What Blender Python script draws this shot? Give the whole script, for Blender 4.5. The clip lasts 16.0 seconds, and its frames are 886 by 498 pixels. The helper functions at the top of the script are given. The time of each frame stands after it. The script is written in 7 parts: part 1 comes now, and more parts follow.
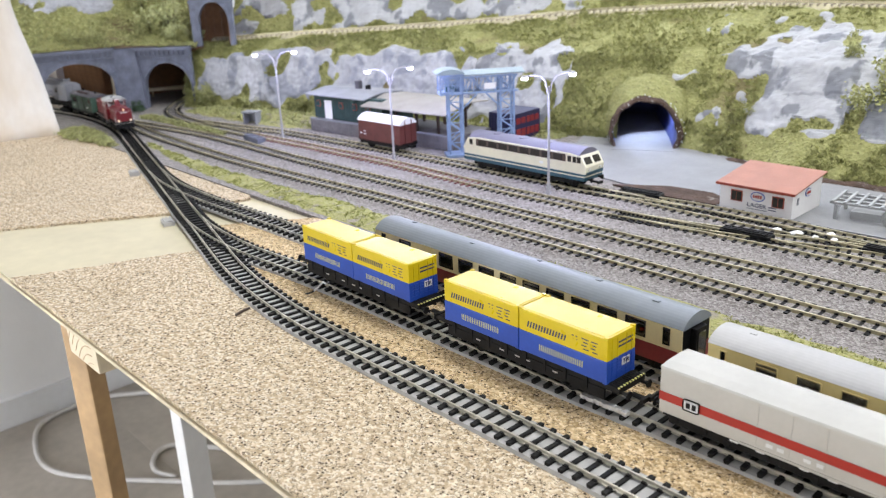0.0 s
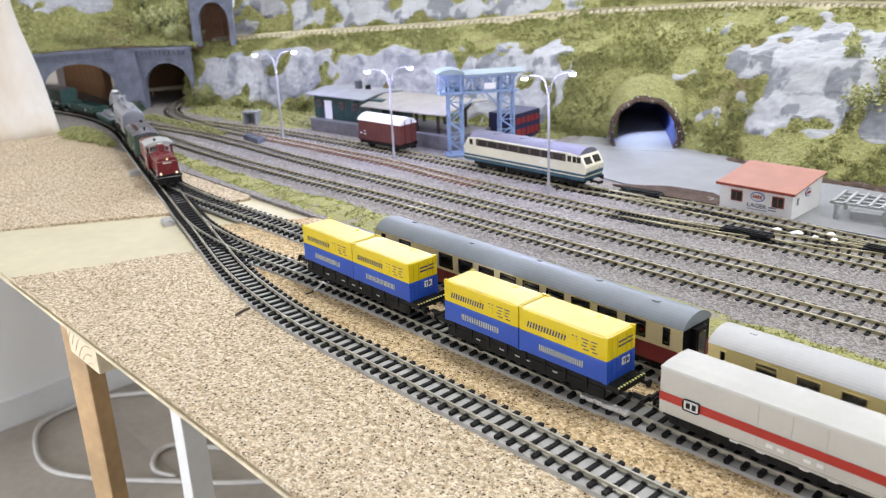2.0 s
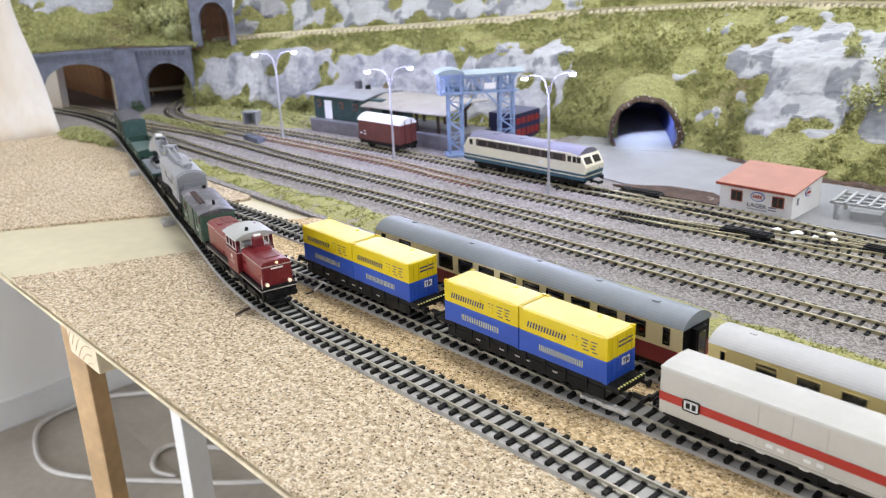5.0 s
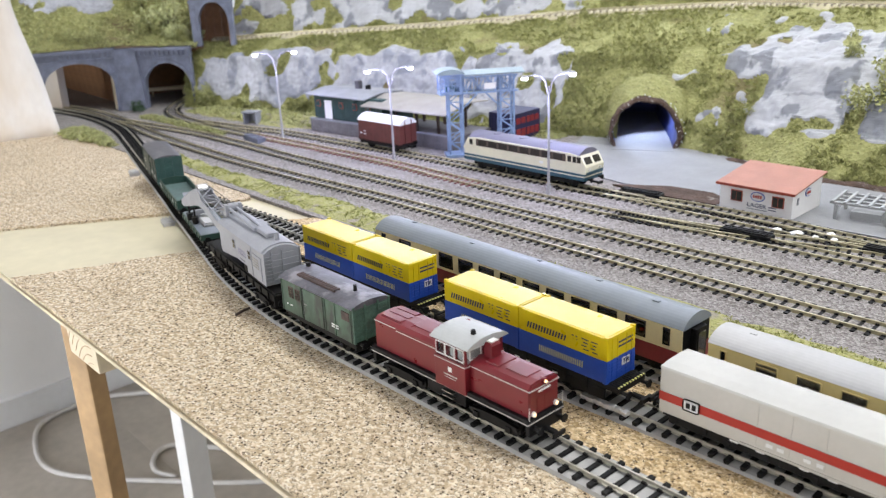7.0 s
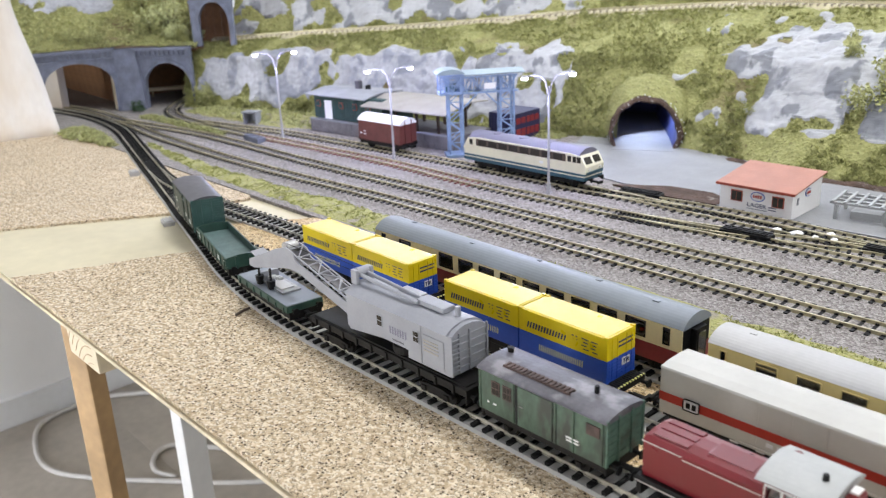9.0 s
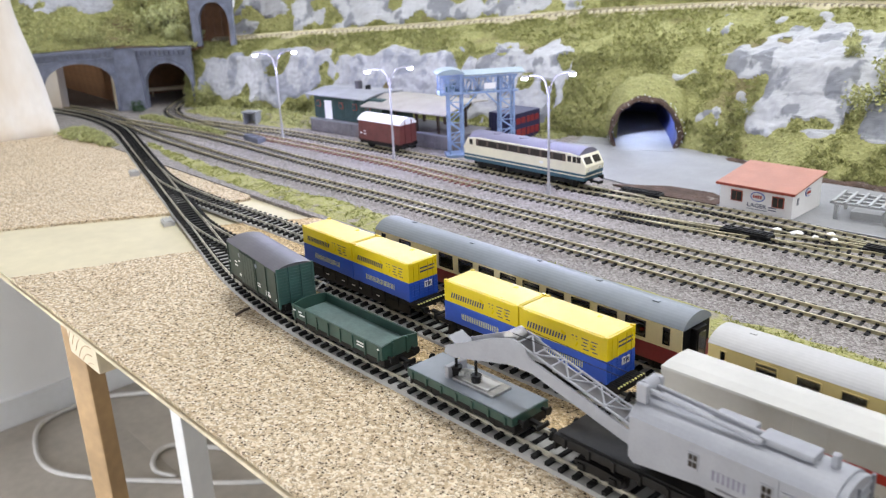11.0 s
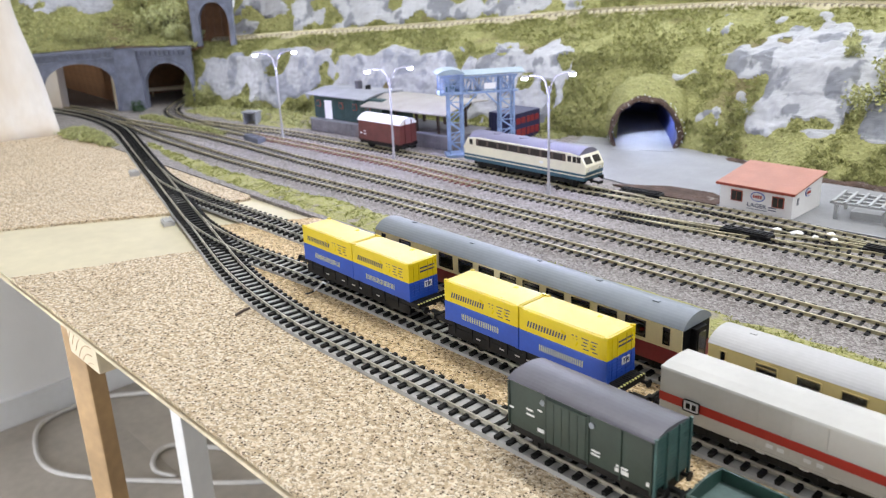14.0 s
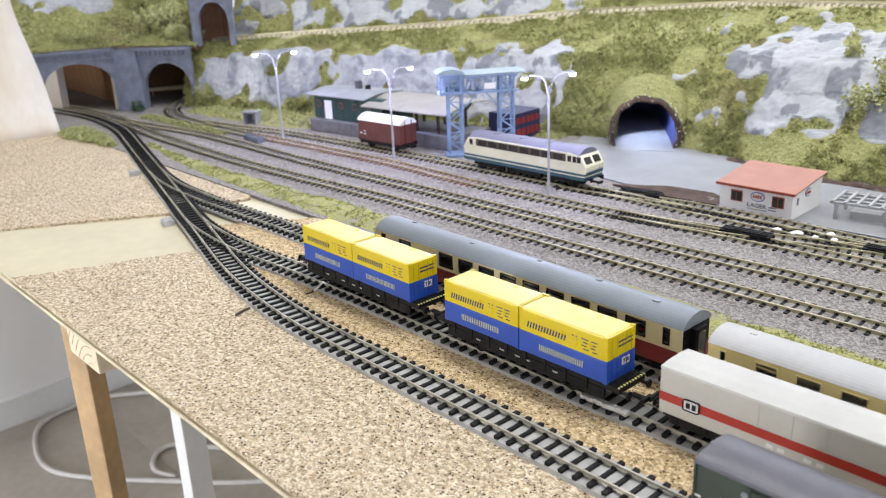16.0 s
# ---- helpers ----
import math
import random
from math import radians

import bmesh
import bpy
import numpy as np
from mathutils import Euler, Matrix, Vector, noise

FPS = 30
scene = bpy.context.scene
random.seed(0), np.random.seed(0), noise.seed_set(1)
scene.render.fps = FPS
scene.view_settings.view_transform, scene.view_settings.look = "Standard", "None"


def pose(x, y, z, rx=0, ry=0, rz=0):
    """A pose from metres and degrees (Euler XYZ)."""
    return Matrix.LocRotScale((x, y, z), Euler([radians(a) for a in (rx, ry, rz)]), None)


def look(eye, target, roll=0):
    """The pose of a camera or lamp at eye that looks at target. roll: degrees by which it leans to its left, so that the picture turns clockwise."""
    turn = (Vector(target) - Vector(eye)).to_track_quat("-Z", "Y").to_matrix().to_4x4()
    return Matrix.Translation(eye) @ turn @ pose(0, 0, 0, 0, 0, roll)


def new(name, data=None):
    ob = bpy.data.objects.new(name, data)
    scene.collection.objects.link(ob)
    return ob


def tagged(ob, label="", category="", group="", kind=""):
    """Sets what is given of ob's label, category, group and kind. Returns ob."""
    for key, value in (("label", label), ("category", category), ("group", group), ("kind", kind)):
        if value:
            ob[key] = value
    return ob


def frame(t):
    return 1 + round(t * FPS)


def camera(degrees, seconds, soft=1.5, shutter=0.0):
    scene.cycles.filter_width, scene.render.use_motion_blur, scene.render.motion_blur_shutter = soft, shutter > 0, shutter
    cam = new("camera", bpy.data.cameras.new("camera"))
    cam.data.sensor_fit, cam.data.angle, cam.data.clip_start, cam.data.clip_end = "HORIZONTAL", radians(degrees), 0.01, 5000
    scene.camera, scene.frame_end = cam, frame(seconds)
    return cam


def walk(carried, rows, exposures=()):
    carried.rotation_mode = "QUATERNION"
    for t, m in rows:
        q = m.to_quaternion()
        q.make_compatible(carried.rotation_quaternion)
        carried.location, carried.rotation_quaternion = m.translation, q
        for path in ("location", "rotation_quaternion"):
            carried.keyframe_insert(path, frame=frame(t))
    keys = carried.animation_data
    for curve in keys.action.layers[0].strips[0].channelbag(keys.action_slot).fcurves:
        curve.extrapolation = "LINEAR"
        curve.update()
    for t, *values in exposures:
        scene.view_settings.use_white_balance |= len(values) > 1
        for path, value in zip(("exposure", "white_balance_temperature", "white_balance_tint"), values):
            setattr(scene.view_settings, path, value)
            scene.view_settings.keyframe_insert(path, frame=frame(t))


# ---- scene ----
cam = camera(54.589, 16.0, soft=1.2, shutter=0.25)
EYE = Vector((0.4118, -0.3839, 0.2729))
YAW, PITCH = radians(-48.03), radians(-19.64)
AIM = EYE + Vector((math.sin(YAW) * math.cos(PITCH), math.cos(YAW) * math.cos(PITCH), math.sin(PITCH)))
cam.data.dof.use_dof, cam.data.dof.focus_distance, cam.data.dof.aperture_fstop = True, 0.62, 14.0
walk(cam, [(0.0, look(EYE, AIM, -2.344)), (16.0, look(EYE, AIM, -2.344))])
scene.view_settings.exposure = 0.0

# ---- light: windows out of view, an added ceiling panel, a strip light, small street lamps ----
world = bpy.data.worlds.new("sky")
world.use_nodes = True
scene.world = world
_n, _l = world.node_tree.nodes, world.node_tree.links
_sky = _n.new("ShaderNodeTexSky")
_sky.sky_type, _sky.sun_disc, _sky.sun_elevation, _sky.sun_rotation = "NISHITA", False, radians(38), radians(200)
_l.new(_sky.outputs[0], _n["Background"].inputs[0])
_n["Background"].inputs[1].default_value = 0.12


def lamp(name, kind, m, power, color, size=(0.0, 0.0)):
    data = bpy.data.lights.new(name, kind)
    data.energy, data.color = power, color
    if kind == "AREA":
        data.shape, data.size, data.size_y = "RECTANGLE", size[0], size[1]
    if kind == "POINT":
        data.shadow_soft_size = size[0]
    ob = new(name, data)
    ob.matrix_world = m
    return ob


WINDOW = (-1.7, 0.5, -0.05, 1.35)     # y0, y1, z0, z1 of the opening in the wall at x = 2.6
FILL_OPENING = (-1.66, -0.44, -0.76, 1.30)    # x0, x1, z0, z1 of the opening in the wall at y = -2.4
lamp("unseen_window_light", "AREA", look((2.52, -0.6, 0.65), (-0.3, 0.0, 0.1)), 12.5, (1.0, 0.96, 0.90), (2.1, 1.35))
# added fill from an unseen opening, brightens wall and floor below the table
lamp("unseen_window_light", "AREA", look((-1.05, -2.32, -0.22), (-1.5, 0.2, -0.45)), 43, (0.95, 0.97, 1.0), (1.18, 1.05))
# assumed overhead lamp, out of view, placed to brighten yard and hill
lamp("added_ceiling_fill", "AREA", look((0.40, 0.42, 1.56), (0.40, 0.42, 0)), 24.5, (0.96, 0.975, 1.0), (2.4, 0.3))
lamp("strip_light", "AREA", look((-0.9, 1.10, 0.605), (-0.8, 0.35, 0.0)), 8.5, (0.72, 0.80, 1.0), (1.7, 0.05))


# ---- materials ----
def mat(name, color, rough=0.5, metal=0.0, var=0.12, scale=60.0, bump=0.0, bump_scale=None, spots=None, spot_edge=0.06, spec=0.5, coat=0.0, randomize=0.0, stretch=1.0):
    """A surface with variation at two scales, fine relief and, where given, spots (color, scale, amount)."""
    m = bpy.data.materials.new(name)
    m.use_nodes = True
    n, l = m.node_tree.nodes, m.node_tree.links
    b = n["Principled BSDF"]
    tc = n.new("ShaderNodeTexCoord").outputs["Object"]
    if stretch != 1.0:
        mp = n.new("ShaderNodeMapping")
        mp.inputs["Scale"].default_value = (1, 1, stretch)
        l.new(tc, mp.inputs["Vector"])
        tc = mp.outputs[0]
    def tex(sc, det=4.0):
        t = n.new("ShaderNodeTexNoise")
        t.inputs["Scale"].default_value, t.inputs["Detail"].default_value = sc, det
        l.new(tc, t.inputs["Vector"])
        return t.outputs["Fac"]
    def mix(fac, a, c, blend="MIX"):
        x = n.new("ShaderNodeMix")
        x.data_type, x.blend_type = "RGBA", blend
        if isinstance(fac, float): x.inputs[0].default_value = fac
        else: l.new(fac, x.inputs[0])
        for k, v in ((6, a), (7, c)):
            if isinstance(v, tuple): x.inputs[k].default_value = (*v, 1)
            else: l.new(v, x.inputs[k])
        return x.outputs[2]
    def ramp(fac, lo, hi):
        r = n.new("ShaderNodeMapRange")
        r.inputs[1].default_value, r.inputs[2].default_value = lo, hi
        l.new(fac, r.inputs[0])
        return r.outputs[0]
    dark = tuple(c * (1 - var) for c in color)
    light = tuple(min(1, c * (1 + var)) for c in color)
    c = mix(ramp(tex(scale), 0.35, 0.65), dark, light)
    c = mix(ramp(tex(scale * 9, 2), 0.3, 0.7), c, mix(1.0, c, (1 - var,) * 3, "MULTIPLY"))
    if randomize:
        oi = n.new("ShaderNodeObjectInfo").outputs["Random"]
        c = mix(oi, c, mix(1.0, c, (1 - randomize,) * 3, "MULTIPLY"))
    if spots:
        sc, ss, amount = spots
        c = mix(ramp(tex(ss, 5), 1 - amount - spot_edge, 1 - amount + spot_edge), c, sc)
    l.new(c, b.inputs["Base Color"])
    rr = n.new("ShaderNodeMapRange")
    rr.inputs[3].default_value, rr.inputs[4].default_value = max(0.02, rough - 0.08), min(1, rough + 0.08)
    l.new(tex(scale * 3), rr.inputs[0])
    l.new(rr.outputs[0], b.inputs["Roughness"])
    b.inputs["Metallic"].default_value = metal
    b.inputs["Specular IOR Level"].default_value = spec
    b.inputs["Coat Weight"].default_value = coat
    if bump:
        bp = n.new("ShaderNodeBump")
        bp.inputs["Strength"].default_value, bp.inputs["Distance"].default_value = 1.0, bump
        l.new(tex(bump_scale or scale * 4, 6), bp.inputs["Height"])
        l.new(bp.outputs[0], b.inputs["Normal"])
    return m


def chips(name, colors, scale, dark, dark_amount, rough=0.9, bump=0.0006, patch=None, joints=0.0):
    """Pressed chips or gravel: cells of several colours with dark gaps and specks."""
    m = bpy.data.materials.new(name)
    m.use_nodes = True
    n, l = m.node_tree.nodes, m.node_tree.links
    b = n["Principled BSDF"]
    tc = n.new("ShaderNodeTexCoord").outputs["Object"]
    wob = n.new("ShaderNodeTexNoise"); wob.inputs["Scale"].default_value = scale * 0.8; l.new(tc, wob.inputs["Vector"])
    add = n.new("ShaderNodeVectorMath"); add.operation = "MULTIPLY_ADD"
    l.new(wob.outputs["Color"], add.inputs[0]); add.inputs[1].default_value = (1.1 / scale,) * 3; l.new(tc, add.inputs[2])
    v = n.new("ShaderNodeTexVoronoi"); v.inputs["Scale"].default_value = scale; l.new(add.outputs[0], v.inputs["Vector"])
    sep = n.new("ShaderNodeSeparateColor"); l.new(v.outputs["Color"], sep.inputs[0])
    r = n.new("ShaderNodeValToRGB")
    r.color_ramp.elements[0].color, r.color_ramp.elements[1].color = (*colors[0], 1), (*colors[-1], 1)
    for i, c in enumerate(colors[1:-1]):
        r.color_ramp.elements.new((i + 1) / (len(colors) - 1)).color = (*c, 1)
    l.new(sep.outputs[0], r.inputs[0])
    v2 = n.new("ShaderNodeTexVoronoi"); v2.inputs["Scale"].default_value = scale * 0.78; l.new(add.outputs[0], v2.inputs["Vector"])
    s2 = n.new("ShaderNodeSeparateColor"); l.new(v2.outputs["Color"], s2.inputs[0])
    lt = n.new("ShaderNodeMath"); lt.operation = "LESS_THAN"; lt.inputs[1].default_value = dark_amount; l.new(s2.outputs[1], lt.inputs[0])
    near = n.new("ShaderNodeMath"); near.operation = "LESS_THAN"; near.inputs[1].default_value = 0.36; l.new(v2.outputs["Distance"], near.inputs[0])
    mul = n.new("ShaderNodeMath"); mul.operation = "MULTIPLY"; l.new(lt.outputs[0], mul.inputs[0]); l.new(near.outputs[0], mul.inputs[1])
    mx = n.new("ShaderNodeMix"); mx.data_type = "RGBA"; l.new(mul.outputs[0], mx.inputs[0]); l.new(r.outputs[0], mx.inputs[6]); mx.inputs[7].default_value = (*dark, 1)
    out = mx.outputs[2]
    if joints:
        ve = n.new("ShaderNodeTexVoronoi"); ve.feature = "DISTANCE_TO_EDGE"; ve.inputs["Scale"].default_value = scale; l.new(add.outputs[0], ve.inputs["Vector"])
        em = n.new("ShaderNodeMapRange"); em.inputs[1].default_value, em.inputs[2].default_value, em.inputs[3].default_value, em.inputs[4].default_value = 0.02, 0.13, joints, 0.0
        l.new(ve.outputs["Distance"], em.inputs[0])
        gate = n.new("ShaderNodeTexNoise"); gate.inputs["Scale"].default_value = scale * 0.45; l.new(tc, gate.inputs["Vector"])
        gm = n.new("ShaderNodeMapRange"); gm.inputs[1].default_value, gm.inputs[2].default_value = 0.42, 0.58; l.new(gate.outputs["Fac"], gm.inputs[0])
        ge = n.new("ShaderNodeMath"); ge.operation = "MULTIPLY"; l.new(em.outputs[0], ge.inputs[0]); l.new(gm.outputs[0], ge.inputs[1])
        jx = n.new("ShaderNodeMix"); jx.data_type = "RGBA"; l.new(ge.outputs[0], jx.inputs[0]); l.new(out, jx.inputs[6]); jx.inputs[7].default_value = (*dark, 1)
        out = jx.outputs[2]
    big = n.new("ShaderNodeTexNoise"); big.inputs["Scale"].default_value = 9; l.new(tc, big.inputs["Vector"])
    mr = n.new("ShaderNodeMapRange"); mr.inputs[3].default_value, mr.inputs[4].default_value = 0.86, 1.12; l.new(big.outputs["Fac"], mr.inputs[0])
    sc = n.new("ShaderNodeMix"); sc.data_type, sc.blend_type = "RGBA", "MULTIPLY"; sc.inputs[0].default_value = 1.0
    l.new(out, sc.inputs[6]); l.new(mr.outputs[0], sc.inputs[7])
    out = sc.outputs[2]
    if patch:
        pn = n.new("ShaderNodeTexNoise"); pn.inputs["Scale"].default_value = patch[1]; l.new(tc, pn.inputs["Vector"])
        pm = n.new("ShaderNodeMapRange"); pm.inputs[1].default_value, pm.inputs[2].default_value = 0.56, 0.68; l.new(pn.outputs["Fac"], pm.inputs[0])
        px = n.new("ShaderNodeMix"); px.data_type = "RGBA"; l.new(pm.outputs[0], px.inputs[0]); l.new(out, px.inputs[6]); px.inputs[7].default_value = (*patch[0], 1)
        out = px.outputs[2]
    l.new(out, b.inputs["Base Color"])
    b.inputs["Roughness"].default_value, b.inputs["Specular IOR Level"].default_value = rough, 0.25
    bp = n.new("ShaderNodeBump"); bp.inputs["Strength"].default_value, bp.inputs["Distance"].default_value = 0.9, bump
    l.new(v.outputs["Distance"], bp.inputs["Height"]); l.new(bp.outputs[0], b.inputs["Normal"])
    return m


def glow(name, color, strength):
    m = mat(name, color, 0.4, var=0.02)
    b = m.node_tree.nodes["Principled BSDF"]
    b.inputs["Emission Color"].default_value, b.inputs["Emission Strength"].default_value = (*color, 1), strength
    return m


def glass_mat(name, color=(0.9, 0.95, 0.95), rough=0.05):
    m = bpy.data.materials.new(name)
    m.use_nodes = True
    b = m.node_tree.nodes["Principled BSDF"]
    b.inputs["Base Color"].default_value, b.inputs["Roughness"].default_value = (*color, 1), rough
    b.inputs["Transmission Weight"].default_value = 1.0
    return m


